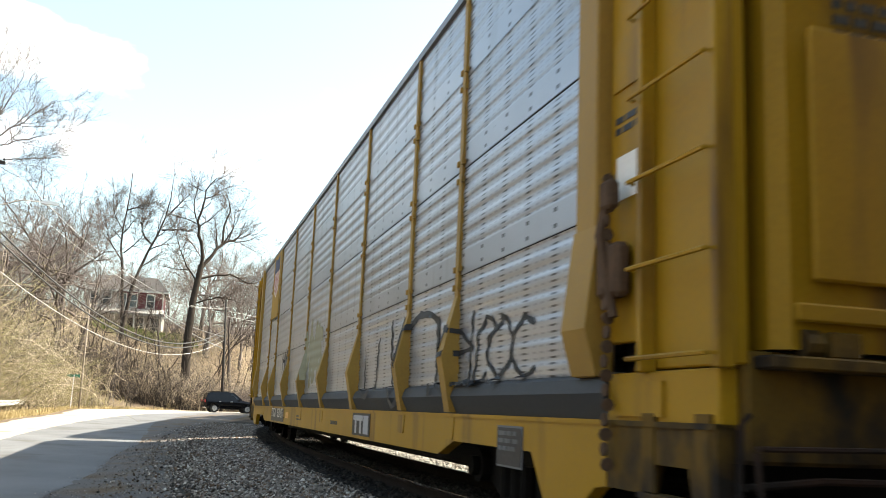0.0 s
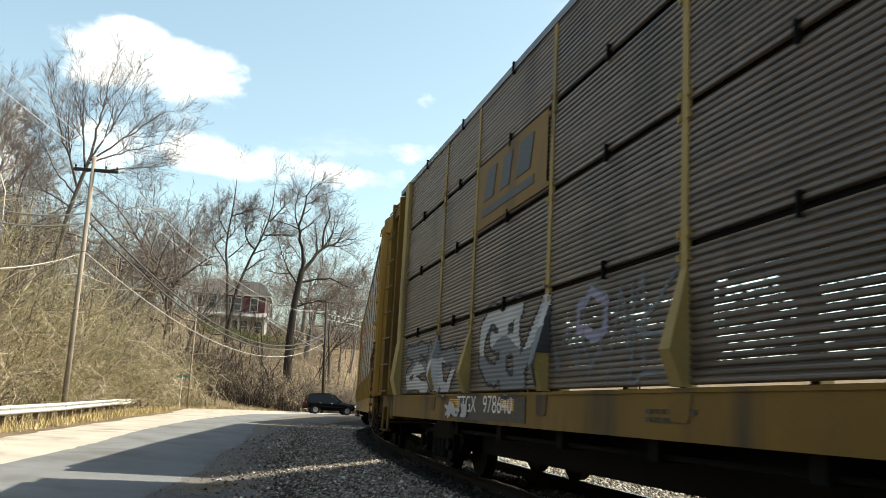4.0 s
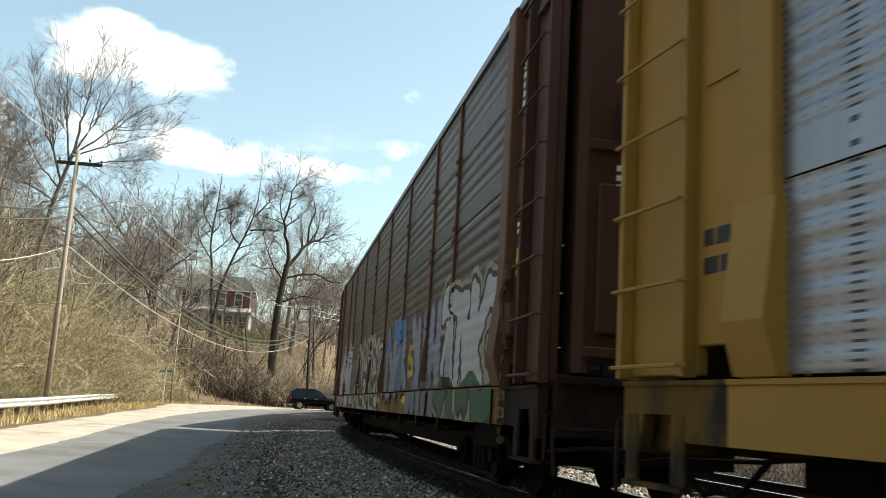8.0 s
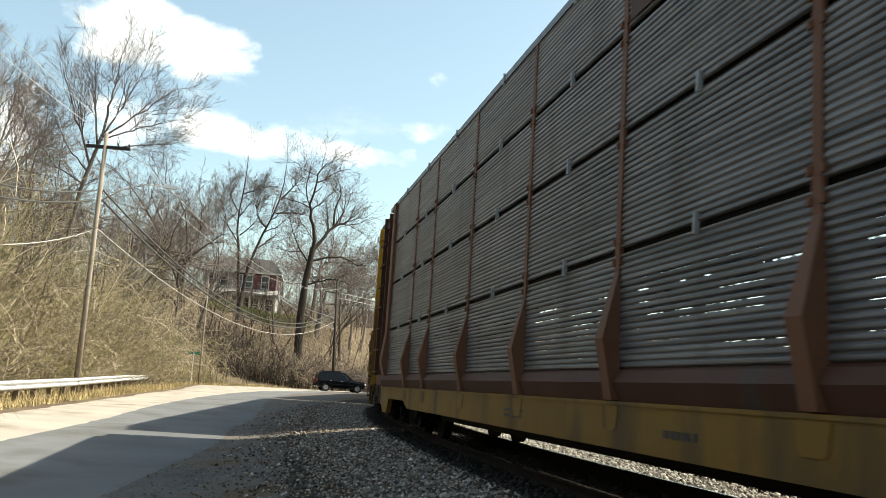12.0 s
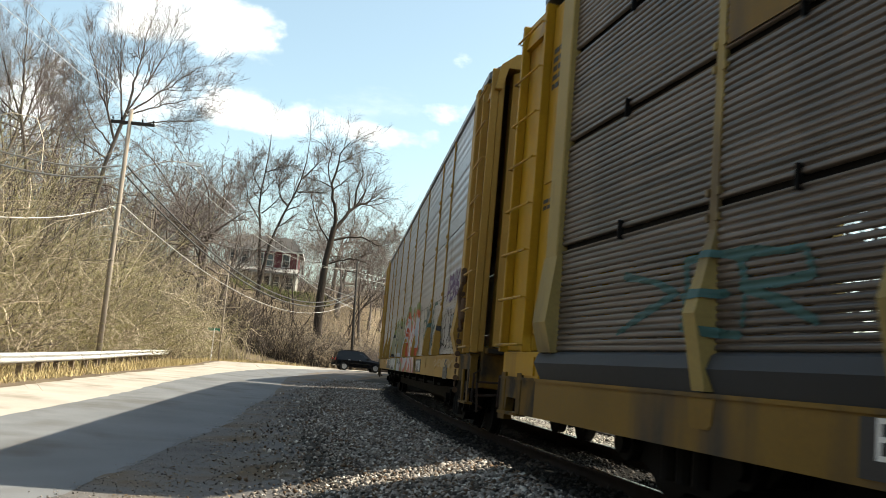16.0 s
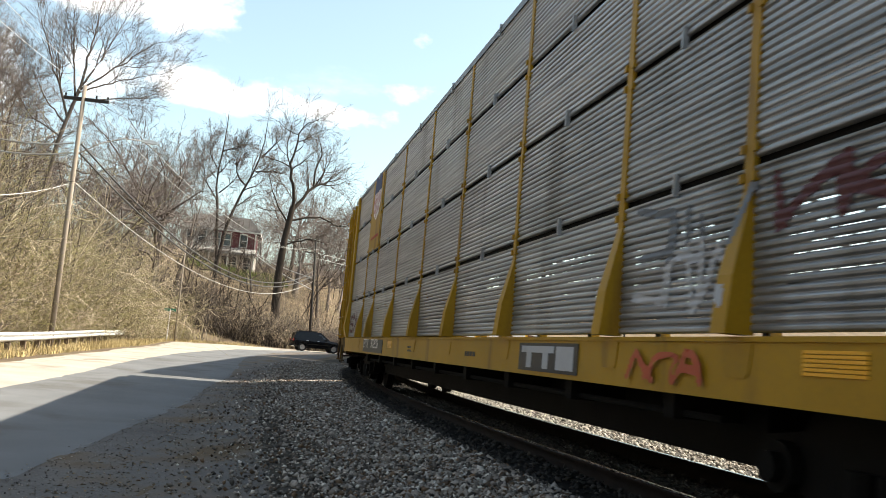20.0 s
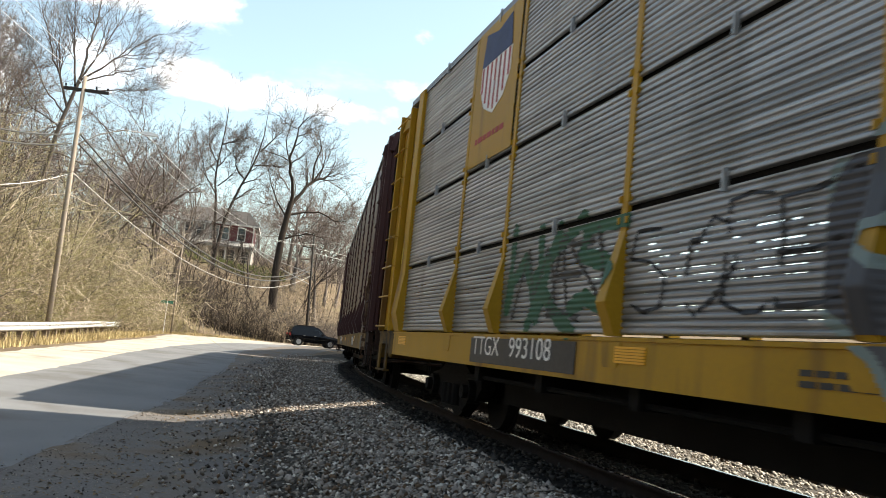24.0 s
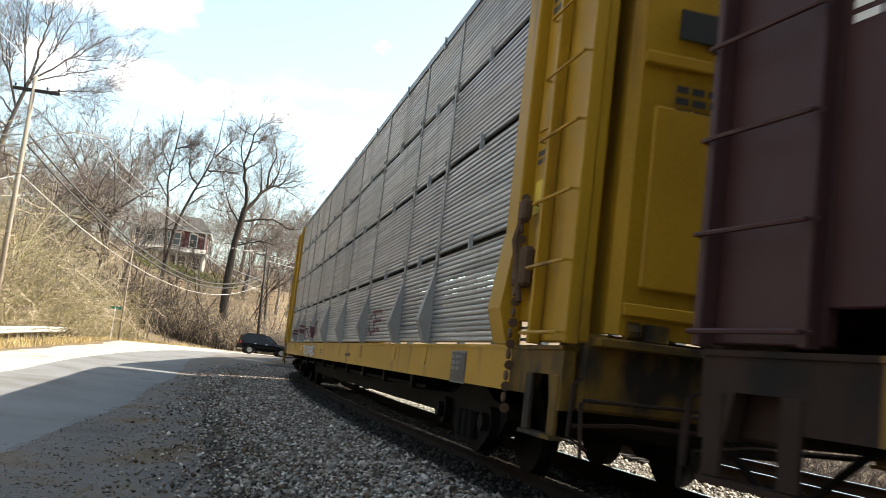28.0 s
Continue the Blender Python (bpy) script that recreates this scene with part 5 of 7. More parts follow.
# numbers on black plates, and the builder's block letters as plain shapes
NUMBERS = {-7: ("TTGX", "820105"), -6: ("TTGX", "978640"), -5: ("ETTX", "702831"), -4: ("ETTX", "803061"), -2: ("ETTX", "820559"), -1: ("ETTX", "702096"), 0: ("ETTX", "902836"), 1: ("TTGX", "993108"), 2: ("TTGX", "974664")}
SPAN = {-7: (6.8, 4.15), -6: (7.65, 4.7), -5: (6.95, 4.2), -4: (8.1, 4.85), -2: (7.5, 4.6), -1: (7.0, 4.4), 0: (8.05, 4.9), 1: (7.95, 4.9), 2: (7.65, 4.9)}
for n, (mark, number) in NUMBERS.items():
    low = n in (-7, -3, -2)
    z0, z1 = (0.56, 0.86) if low else (0.83, 1.11)
    a, b = SPAN[n]
    plate(CARS[n], a, b, z0, z1, M["black"], -1.5735, "number_plate", 0.006, "black band with white lettering")
    for txt, at in ((mark, a - 0.10), (number, a - (1.34 if n != -4 else 1.52))):
        ob = write(CARS[n], txt, at, z0 + 0.035, 0.30, M["white"], -1.583)
        ob.matrix_local = Matrix.Translation((-1.583, at, z0 + 0.035)) @ WRITE @ Matrix.Diagonal((1.18 if txt == mark else 1.3, 1, 1, 1))

LOGO_BARS = ((0.0, 0.88, 0.70, 1.0), (0.15, 0.29, 0.0, 0.70), (0.60, 0.74, 0.0, 0.70), (0.94, 1.34, 0.0, 1.0))
for n, (y, w) in {-7: (-4.3, 1.2), -6: (-5.0, 1.5), -3: (-5.25, 1.5), -2: (-5.1, 1.6), -1: (-5.0, 1.2), 0: (-4.8, 1.7), 2: (-5.1, 1.4), 1: (-5.4, 1.4)}.items():
    z0, z1 = (0.56, 0.86) if n in (-7, -3, -2) else (0.83, 1.10)
    plate(CARS[n], y, y - w, z0, z1, M["black"], -1.5735, "emblem_plate", 0.006)
    bm = bmesh.new()
    k = (w - 0.2) / 1.34
    for a, b, c, d in LOGO_BARS:
        box(bm, -1.584, -1.580, y - 0.1 - b * k, y - 0.1 - a * k, z0 + 0.03 + c * (z1 - z0 - 0.06), z0 + 0.03 + d * (z1 - z0 - 0.06))
    part("emblem", bm, SPRAY["white"] if n not in (-3, -2, -6) else M["old_yellow"], CARS[n])

# reflective strips, small stencils
REFLECT = {-7: (3.75,), -6: (5.6, 8.0, -9.5, -4.6), -5: (3.7,), -4: (9.4, -1.0, -5.0), -1: (7.6,), 0: (-9.7, 4.2), 1: (4.15, 11.9), 2: (-6.6, 1.0, 4.8), 3: (7.0,), -2: (6.4,)}
for n, places in REFLECT.items():
    z0 = 0.66 if n in (-7, -3, -2) else 0.96
    for y in places:
        bm = bmesh.new()
        comb = [(y, z0), (y, z0 + 0.126)]
        for i in range(5, -1, -1):
            comb += [(y - 0.5, z0 + i * 0.022 + 0.016), (y - 0.5, z0 + i * 0.022), (y - 0.012, z0 + i * 0.022), (y - 0.012, z0 + i * 0.022 - 0.006)]
        prism(bm, comb[:-2], -1.580, -1.5735, "x")
        part("reflective_strip", bm, M["reflector"], CARS[n], "yellow-orange reflective strip")
for n in CARS:
    zz = 0.80 if n in (-7, -3, -2) else 1.06
    ink = M["white"] if n in (-4, -3, 2) else M["black"]
    board = SPRAY["grey"]
    plate(CARS[n], -10.4, -10.95, zz - 0.28, zz + 0.03, board, -1.5735, "data_board", 0.004, "white-edged black data board")
    plate(CARS[n], -10.415, -10.935, zz - 0.265, zz + 0.015, M["black"], -1.5785, "data_board_face", 0.003)
    bars(CARS[n], -10.45, zz - 0.01, 0.42, 0.17, 3, board, -1.5825, 60 + n, "data_board_text")
    bars(CARS[n], 1.9, zz - 0.05, 0.8, 0.12, 2, M["black"], -1.5735, 80 + n)
    bars(CARS[n], -2.4, zz - 0.08, 0.7, 0.10, 1, M["black"], -1.5735, 90 + n)
    for sgn in (-1, 1):
        bars(CARS[n], sgn * 12.45 + 0.19, 4.45, 0.38, 0.5, 5, ink, -1.502, 100 + n, "stencil_text")
        bars(CARS[n], sgn * 12.45 + 0.19, 2.05 if n in (-5, -8) and sgn > 0 else 2.78, 0.36, 0.34 if n in (-5, -8) and sgn > 0 else 0.14, 2, ink, -1.502, 110 + n, "stencil_text")
    plate(CARS[n], -12.28, -12.66, 2.24, 2.52, M["warning"] if n not in (-7, -8) else M["white"], -1.502, "placard", 0.004, "yellow warning placard")
    if n in (1, 0, -1):
        plate(CARS[n], 12.28, 12.66, 2.30, 2.56, M["warning"], -1.502, "placard", 0.004, "yellow warning placard")
    # stencilling on the near end doors
    bm = bmesh.new()
    rs = random.Random(130 + n)
    for i in range(3):
        x = -1.0
        while x < -0.45:
            k = rs.uniform(0.05, 0.14)
            box(bm, x, min(x + k, -0.4), -13.668, -13.662, 3.02 - i * 0.085, 3.07 - i * 0.085)
            x += k + 0.03
    part("stencil_text", bm, M["white"] if n in (-4, -3, 2) else M["black"], CARS[n])


# emblems on the upper panels
def panel_sign(n, y0, y1, z0, z1, ground, name="emblem_panel", label=""):
    return plate(CARS[n], y0, y1, z0, z1, ground, -1.557, name, 0.006, label)


def shield(n, y, z, w, h, top, stripes):
    """A shield: a dark upper field over upright stripes."""
    out = [(-0.5, 0.62), (-0.42, 1.0), (0.0, 0.93), (0.42, 1.0), (0.5, 0.62)]
    bm = bmesh.new()
    prism(bm, [(y - a * w, z + b * h) for a, b in out], -1.572, -1.566, "x")
    part("shield_top", bm, top, CARS[n])
    bm = bmesh.new()
    prism(bm, [(y - a * w, z + b * h) for a, b in ((-0.5, 0.62), (0.5, 0.62), (0.5, 0.35), (0.32, 0.12), (0.0, 0.0), (-0.32, 0.12), (-0.5, 0.35))], -1.568, -1.564, "x")
    part("shield_field", bm, M["white"], CARS[n])
    for i in range(stripes):
        a = -0.44 + i * 0.88 / max(1, stripes - 1)
        lo = 0.02 + 0.33 * abs(a / 0.5) ** 1.8
        plate(CARS[n], y - a * w + 0.03, y - a * w - 0.03, z + lo * h + 0.03, z + 0.61 * h, SPRAY["red"], -1.569, "shield_stripe", 0.003)


navy = surface("navy_paint", (0.02, 0.03, 0.09), 0.6)
pink = surface("faded_red_paint", (0.50, 0.09, 0.12), 0.6, 0, 0.15, 1.0, 25, dirt=(0.42, 0.20, 0.20), dirt_amount=0.3)
for n, tone in ((-7, "yellow"), (-2, "old_yellow"), (0, "yellow"), (1, "yellow")):
    panel_sign(n, 8.95, 7.27, 3.27, 5.06, M[tone], label="yellow panel with a shield emblem")
    shield(n, 8.1, 3.85 if n != 0 else 4.0, 1.15, 1.12, navy, 7 if n != -2 else 0)
    if n in (0, 1):
        bars(CARS[n], 8.7, 3.62, 1.3, 0.12, 1, SPRAY["red"], -1.5635, 140 + n, "emblem_text")
panel_sign(-6, 7.05, 4.35, 3.28, 4.15, M["old_yellow"], label="yellow panel with dark block emblem")
for y, w in ((6.75, 0.55), (6.05, 0.5), (5.4, 0.62)):
    bm = bmesh.new()
    prism(bm, [(y, 3.62), (y - 0.15, 4.02), (y - w, 4.02), (y - w + 0.12, 3.62)], -1.570, -1.563, "x")
    part("emblem", bm, M["black"], CARS[-6])
plate(CARS[-6], 6.8, 4.75, 3.42, 3.52, M["black"], -1.563, "emblem", 0.006)
panel_sign(-5, 7.05, 4.35, 3.32, 4.14, pink, label="faded red panel with pale lettering bars")
bars(CARS[-5], 6.85, 3.95, 2.3, 0.46, 2, M["white"], -1.563, 150, "emblem_text")
panel_sign(-3, -1.5, -7.05, 4.22, 4.95, M["brown"], label="brown panel with white script bars")
bars(CARS[-3], -2.6, 4.8, 1.6, 0.3, 2, M["white"], -1.563, 151, "emblem_text")
for i in range(7):
    y = -4.4 - i * 0.32
    bm = bmesh.new()
    prism(bm, [(y, 4.38), (y - 0.12, 4.80 if i % 3 else 4.92), (y - 0.20, 4.80 if i % 3 else 4.92), (y - 0.10, 4.38)], -1.570, -1.563, "x")
    part("emblem", bm, M["white"], CARS[-3])


# ---- utility poles and cables ----
def build_pole(name, label, x, y, h, r, material, lean=(0, 0)):
    t = thing(name, label, "utility pole", Matrix.Translation((x, y, float(land(x, y)) - 0.3)) @ pose(0, 0, 0, lean[1], lean[0], 0), group="utility poles")
    bm = bmesh.new()
    tube(bm, [(0, 0, 0), (0, 0, h * 0.5), (0, 0, h + 0.3)], [r, r * 0.88, r * 0.72], 12)
    part("pole_shaft", bm, material, t, smooth=True)
    return t


pole_near = build_pole("utility_pole", "weathered wooden utility pole with crossarm and street lamp", -5.14, 39.7, 10.85, 0.115, M["pole"])
bm = bmesh.new()
box(bm, -0.78, 1.02, -0.06, 0.06, 10.5, 10.63, 0.01)
part("crossarm", bm, M["dark_pole"], pole_near, "dark timber crossarm").rotation_euler = (0, 0, radians(-8))
for i in (-0.7, -0.35, 0.5, 0.95):
    bm = bmesh.new()
    tube(bm, [(0, 0, 0), (0, 0, 0.05), (0, 0, 0.06), (0, 0, 0.14)], [0.02, 0.02, 0.045, 0.03], 8)
    part("insulator", bm, M["dark"], pole_near, at=(i, -i * 0.14, 10.63))
bm = bmesh.new()
tube(bm, [(0.1, 0, 8.3), (0.8, 0.2, 8.85), (1.7, 0.4, 9.25), (2.5, 0.6, 9.3)], 0.022, 8)
part("lamp_arm", bm, M["pole"], pole_near, "curved metal lamp bracket", smooth=True)
bm = bmesh.new()
prism(bm, [(2.4, 9.25), (2.45, 9.35), (2.7, 9.38), (3.0, 9.35), (3.1, 9.28), (3.0, 9.23), (2.6, 9.22)], 0.54, 0.74, "y")
part("lamp_head", bm, M["guard"], pole_near, "grey street lamp head", smooth=False)

pole_far = build_pole("utility_pole", "dark wooden utility pole at the road bend", 11.55, 89.4, 10.6, 0.13, M["dark_pole"], (-2.0, 0))
bm = bmesh.new()
box(bm, -1.1, 1.1, -0.05, 0.05, 9.7, 9.82, 0.01)
part("crossarm", bm, M["dark_pole"], pole_far).rotation_euler = (0, 0, radians(25))
pole_back = build_pole("utility_pole", "weathered wooden utility pole farther along the road", -11.0, -8.0, 11.0, 0.16, M["pole"])
pole_side = build_pole("utility_pole", "wooden utility pole across the tracks", 52.0, 104.0, 11.0, 0.15, M["dark_pole"])
small_pole = build_pole("post", "slim timber post at the road bend", -0.8, 76.0, 8.0, 0.075, M["pole"])


def cable(label, a, b, sag, r, material):
    a, b = Vector(a), Vector(b)
    pts = [a.lerp(b, i / 24) - Vector((0, 0, 4 * sag * (i / 24) * (1 - i / 24))) for i in range(25)]
    bm = bmesh.new()
    tube(bm, pts, r, 5)
    ob = new("cable", bm_mesh("cable", bm, material))
    return tagged(ob, label, "cable", group="overhead cables")


NP, FP, BP, SP = (-5.14, 39.7), (11.25, 89.4), (-11.0, -8.0), (52.0, 104.0)
cable("thick black overhead cable between two poles", (NP[0] + 0.15, NP[1], 8.15), (*FP, 7.9), 3.0, 0.043, M["wire"])
cable("thick black overhead cable below another", (NP[0] + 0.15, NP[1], 7.75), (*FP, 7.5), 2.9, 0.043, M["wire"])
cable("pale sagging overhead cable between two poles", (NP[0] + 0.1, NP[1], 6.55), (*FP, 6.9), 2.6, 0.018, M["pale_wire"])
cable("thick black overhead cable along the road", (NP[0] - 0.15, NP[1], 8.15), (*BP, 8.2), 3.0, 0.03, M["wire"])
cable("black overhead cable along the road", (NP[0] - 0.15, NP[1], 7.75), (*BP, 7.6), 2.9, 0.03, M["wire"])
cable("pale overhead cable along the road", (NP[0] - 0.15, NP[1], 6.45), (*BP, 6.6), 3.2, 0.016, M["pale_wire"])
for d in (-0.7, 0.35):
    cable("thin bare wire from the crossarm along the road", (NP[0] + d, NP[1] + d, 10.75), (BP[0] + d, BP[1], 10.7), 1.0, 0.009, M["pale_wire"])
    cable("thin bare wire between the crossarms", (NP[0] + d, NP[1] + d, 10.75), (FP[0] + d, FP[1], 10.1), 2.2, 0.009, M["pale_wire"])
cable("pale service cable from pole to house", (*FP, 7.2), (8.55, 139.3, 13.6), 0.3, 0.045, M["pale_wire"])
cable("pale service cable below another", (*FP, 6.1), (8.55, 139.3, 13.4), 0.3, 0.045, M["pale_wire"])
cable("pale overhead cable across the tracks", (*FP, 9.7), (*SP, 10.0), 1.0, 0.02, M["pale_wire"])
cable("overhead cable across the tracks", (*FP, 9.2), (*SP, 9.4), 1.0, 0.02, M["pale_wire"])

# ---- guard rail ----
guard = thing("guard_rail", "weathered galvanised guard rail on timber posts", "guard rail")


def guard_x(y):
    return np.interp(y, (0, 30, 38, 62), (-10.4, -6.1, -5.3, -3.8))


GY = np.linspace(12.0, 61.5, 26)
WB = [(0.0, 0.0), (0.075, 0.05), (0.075, 0.10), (0.01, 0.14), (0.01, 0.17), (0.075, 0.21), (0.075, 0.26), (0.0, 0.31)]
P = np.array([[(float(guard_x(y)) + 0.12 + a, y, float(land(guard_x(y), y)) + 0.42 + b) for a, b in WB] for y in GY])
Pb = P - np.array([0.012, 0, 0])
n, k = P.shape[:2]
idx = np.arange(n * k).reshape(n, k)
Q = np.stack([idx[:-1, :-1], idx[:-1, 1:], idx[1:, 1:], idx[1:, :-1]], -1).reshape(-1, 4)
part("rail_beam", mesh_np("rail_beam", np.concatenate([P.reshape(-1, 3), Pb.reshape(-1, 3)]), np.concatenate([Q, Q[:, ::-1] + n * k]), M["guard"]), None, guard, "wavy steel beam")
bm = bmesh.new()
box(bm, -0.09, 0.09, -0.09, 0.09, -0.2, 0.74, 0.012)
post_me = bm_mesh("guard_post", bm, M["post"])
for i, y in enumerate(np.arange(13.0, 61.5, 1.9)):
    part("guard_post", post_me, None, guard, at=(float(guard_x(y)), y, float(land(guard_x(y), y))))

# ---- road sign ----
sign = thing("road_sign", "small green street sign on a thin post", "road sign", Matrix.Translation((-1.35, 73.5, float(land(-1.35, 73.5)))))
bm = bmesh.new()
tube(bm, [(0, 0, -0.2), (0.02, 0, 2.5)], 0.035, 8)
part("sign_post", bm, M["guard"], sign)
bm = bmesh.new()
box(bm, -0.45, 0.45, -0.012, 0.012, 2.3, 2.52, 0.004)
part("sign_plate", bm, M["sign_green"], sign)

# ---- parked sport utility vehicle ----
SX, SY = 11.1, 81.4
suv = thing("suv", "black sport utility vehicle standing at the crossing", "car", Matrix.Translation((SX, SY, float(land(SX, SY)) + 0.025)) @ pose(0, 0, 0, 0, 0, 4))


def loft(sections, closed=True):
    """A shell through outlines with the same number of points."""
    P = np.array(sections, float)
    n, k = P.shape[:2]
    idx = np.arange(n * k).reshape(n, k)
    Q = [(idx[i, j], idx[i, (j + 1) % k], idx[i + 1, (j + 1) % k], idx[i + 1, j]) for i in range(n - 1) for j in range(k)]
    return P.reshape(-1, 3), Q, idx


def suv_outline(x):
    """Half width, sill height, shoulder height at a station along the body (front at +x)."""
    w = np.interp(x, (-2.22, -2.1, -1.5, 0, 1.4, 2.0, 2.22), (0.74, 0.86, 0.91, 0.92, 0.91, 0.84, 0.66))
    top = np.interp(x, (-2.22, -2.1, -1.0, 0.8, 1.0, 2.0, 2.22), (0.88, 1.06, 1.08, 1.06, 1.04, 0.92, 0.72))
    low = np.interp(x, (-2.22, -2.0, -1.7, 1.8, 2.05, 2.22), (0.46, 0.36, 0.34, 0.34, 0.38, 0.48))
    return w, low, top


secs = []
for x in np.linspace(-2.22, 2.22, 22):
    w, lo, hi = suv_outline(x)
    secs.append([(x, -w * 0.9, lo), (x, -w, lo + 0.12), (x, -w * 1.0, hi - 0.18), (x, -w * 0.93, hi), (x, w * 0.93, hi), (x, w, hi - 0.18), (x, w, lo + 0.12), (x, w * 0.9, lo)])
v, q, idx = loft(secs)
q += [tuple(idx[0][::-1]), tuple(idx[-1])]
body = part("body", mesh_of("body", v, q, M["suv"]), None, suv, "glossy black body")
secs = []
for x, h, w in ((-2.12, 1.07, 0.80), (-1.98, 1.55, 0.72), (-1.70, 1.70, 0.69), (-0.4, 1.74, 0.69), (0.25, 1.68, 0.68), (1.02, 1.06, 0.80)):
    secs.append([(x, -0.84, 1.05), (x, -w, h), (x, w, h), (x, 0.84, 1.05)])
v, q, idx = loft(secs)
part("cabin", mesh_of("cabin", v, q + [tuple(idx[0][::-1]), tuple(idx[-1])], M["suv"]), None, suv)
for sy in (-1, 1):
    for outline in ([(-1.95, 1.12), (-1.86, 1.48), (-1.25, 1.54), (-1.2, 1.12)], [(-1.1, 1.12), (-1.12, 1.55), (-0.25, 1.57), (-0.22, 1.12)], [(-0.12, 1.12), (-0.14, 1.57), (0.18, 1.54), (0.72, 1.12)]):
        bm = bmesh.new()
        vs = [bm.verts.new((x, sy * (0.815 - (z - 1.05) * 0.22 + 0.012), z)) for x, z in outline]
        bm.faces.new(vs)
        bmesh.ops.solidify(bm, geom=bm.faces[:], thickness=0.01)
        part("side_window", bm, M["pane"], suv)
    for wx in (-1.36, 1.42):
        wheel = new("wheel")
        wheel.parent = suv
        wheel.location = (wx, sy * 0.80, 0.35)
        bm = bmesh.new()
        disc(bm, (0, 0, 0), 0.35, 0.22, "y", 22)
        part("tyre", bm, M["tyre"], wheel)
        bm = bmesh.new()
        disc(bm, (0, sy * 0.10, 0), 0.22, 0.05, "y", 16)
        part("rim", bm, M["alloy"], wheel)
    bm = bmesh.new()
    box(bm, 2.0, 2.2, sy * 0.62 - 0.12, sy * 0.62 + 0.12, 0.66, 0.82, 0.03)
    part("headlight", bm, M["lamp"], suv)
    bm = bmesh.new()
    box(bm, 0.62, 0.78, sy * 0.98 - 0.08, sy * 0.98 + 0.08, 1.06, 1.2, 0.03)
    part("mirror", bm, M["suv"], suv)
    bm = bmesh.new()
    tube(bm, [(-1.7, sy * 0.6, 1.74), (0.0, sy * 0.6, 1.77)], 0.022, 6)
    part("roof_rail", bm, M["dark"], suv)
for sy in (-1, 1):
    for wx in (-1.36, 1.42):
        # the dark wheel arch round each wheel
        bm = bmesh.new()
        arc = [(wx + r * math.cos(a), 0.36 + r * math.sin(a)) for r, turn in ((0.47, 1), (0.40, -1)) for a in [math.pi * k / 10 for k in range(11)][::turn]]
        prism(bm, arc, sy * 0.90, sy * 0.945, "y")
        part("wheel_arch", bm, M["dark"], suv)
    bm = bmesh.new()
    box(bm, -0.9, 0.95, sy * 0.93 - 0.015, sy * 0.93 + 0.015, 0.58, 0.66, 0.008)
    part("side_trim", bm, M["dark"], suv)
    bm = bmesh.new()
    box(bm, -0.9, 0.9, sy * 0.90 - 0.05, sy * 0.90 + 0.05, 0.30, 0.35, 0.01)
    part("running_board", bm, M["dark"], suv)
    for x in (-0.95, 0.02):
        bm = bmesh.new()
        box(bm, x - 0.1, x + 0.1, sy * 0.925 - 0.015, sy * 0.925 + 0.015, 0.90, 0.94, 0.006)
        part("door_handle", bm, M["alloy"], suv)
    bm = bmesh.new()
    box(bm, -2.215, -2.12, sy * 0.74 - 0.09, sy * 0.74 + 0.09, 0.82, 1.05, 0.02)
    part("tail_light", bm, SPRAY["red"], suv)
bm = bmesh.new()
box(bm, -2.25, -2.16, -0.7, 0.7, 0.42, 0.58, 0.03)
part("rear_bumper", bm, M["dark"], suv)
bm = bmesh.new()
box(bm, 2.12, 2.27, -0.72, 0.72, 0.44, 0.58, 0.03)
part("front_bumper", bm, M["alloy"], suv, "bright front bumper")
bm = bmesh.new()
box(bm, 2.17, 2.24, -0.45, 0.45, 0.62, 0.78, 0.01)
part("grille", bm, M["alloy"], suv, "bright grille")
bm = bmesh.new()
vs = [bm.verts.new(p) for p in ((0.34, -0.60, 1.62), (0.34, 0.60, 1.62), (0.98, 0.72, 1.12), (0.98, -0.72, 1.12))]
bm.faces.new(vs)
bmesh.ops.solidify(bm, geom=bm.faces[:], thickness=-0.012)
part("windscreen", bm, M["pane"], suv)

# ---- the house on the hill ----
HX, HY, HZ = 2.7, 140.0, 9.6
house = thing("house", "two-storey red and grey house with porch and hipped roof", "house", Matrix.Translation((HX, HY, HZ)) @ pose(0, 0, 0, 0, 0, -6))


def slab(name, material, x0, x1, y0, y1, z0, z1, label="", bevel=0.0):
    bm = bmesh.new()
    box(bm, x0, x1, y0, y1, z0, z1, bevel)
    return part(name, bm, material, house, label)


def hipped(name, x0, x1, y0, y1, z, rx0, rx1, ry0, ry1, top):
    """A roof from its eaves to a shorter ridge."""
    bm = bmesh.new()
    e = [(x0, y0), (x1, y0), (x1, y1), (x0, y1)]
    r = [(rx0, ry0), (rx1, ry0), (rx1, ry1), (rx0, ry1)]
    E, T, E2 = [bm.verts.new((*p, z)) for p in e], [bm.verts.new((*p, top)) for p in r], [bm.verts.new((*p, z - 0.16)) for p in e]
    for i in range(4):
        j = (i + 1) % 4
        bm.faces.new((E[i], E[j], T[j], T[i])), bm.faces.new((E2[i], E2[j], E[j], E[i]))
    bm.faces.new(T), bm.faces.new(E2[::-1])
    return part(name, bm, M["shingle"], house)


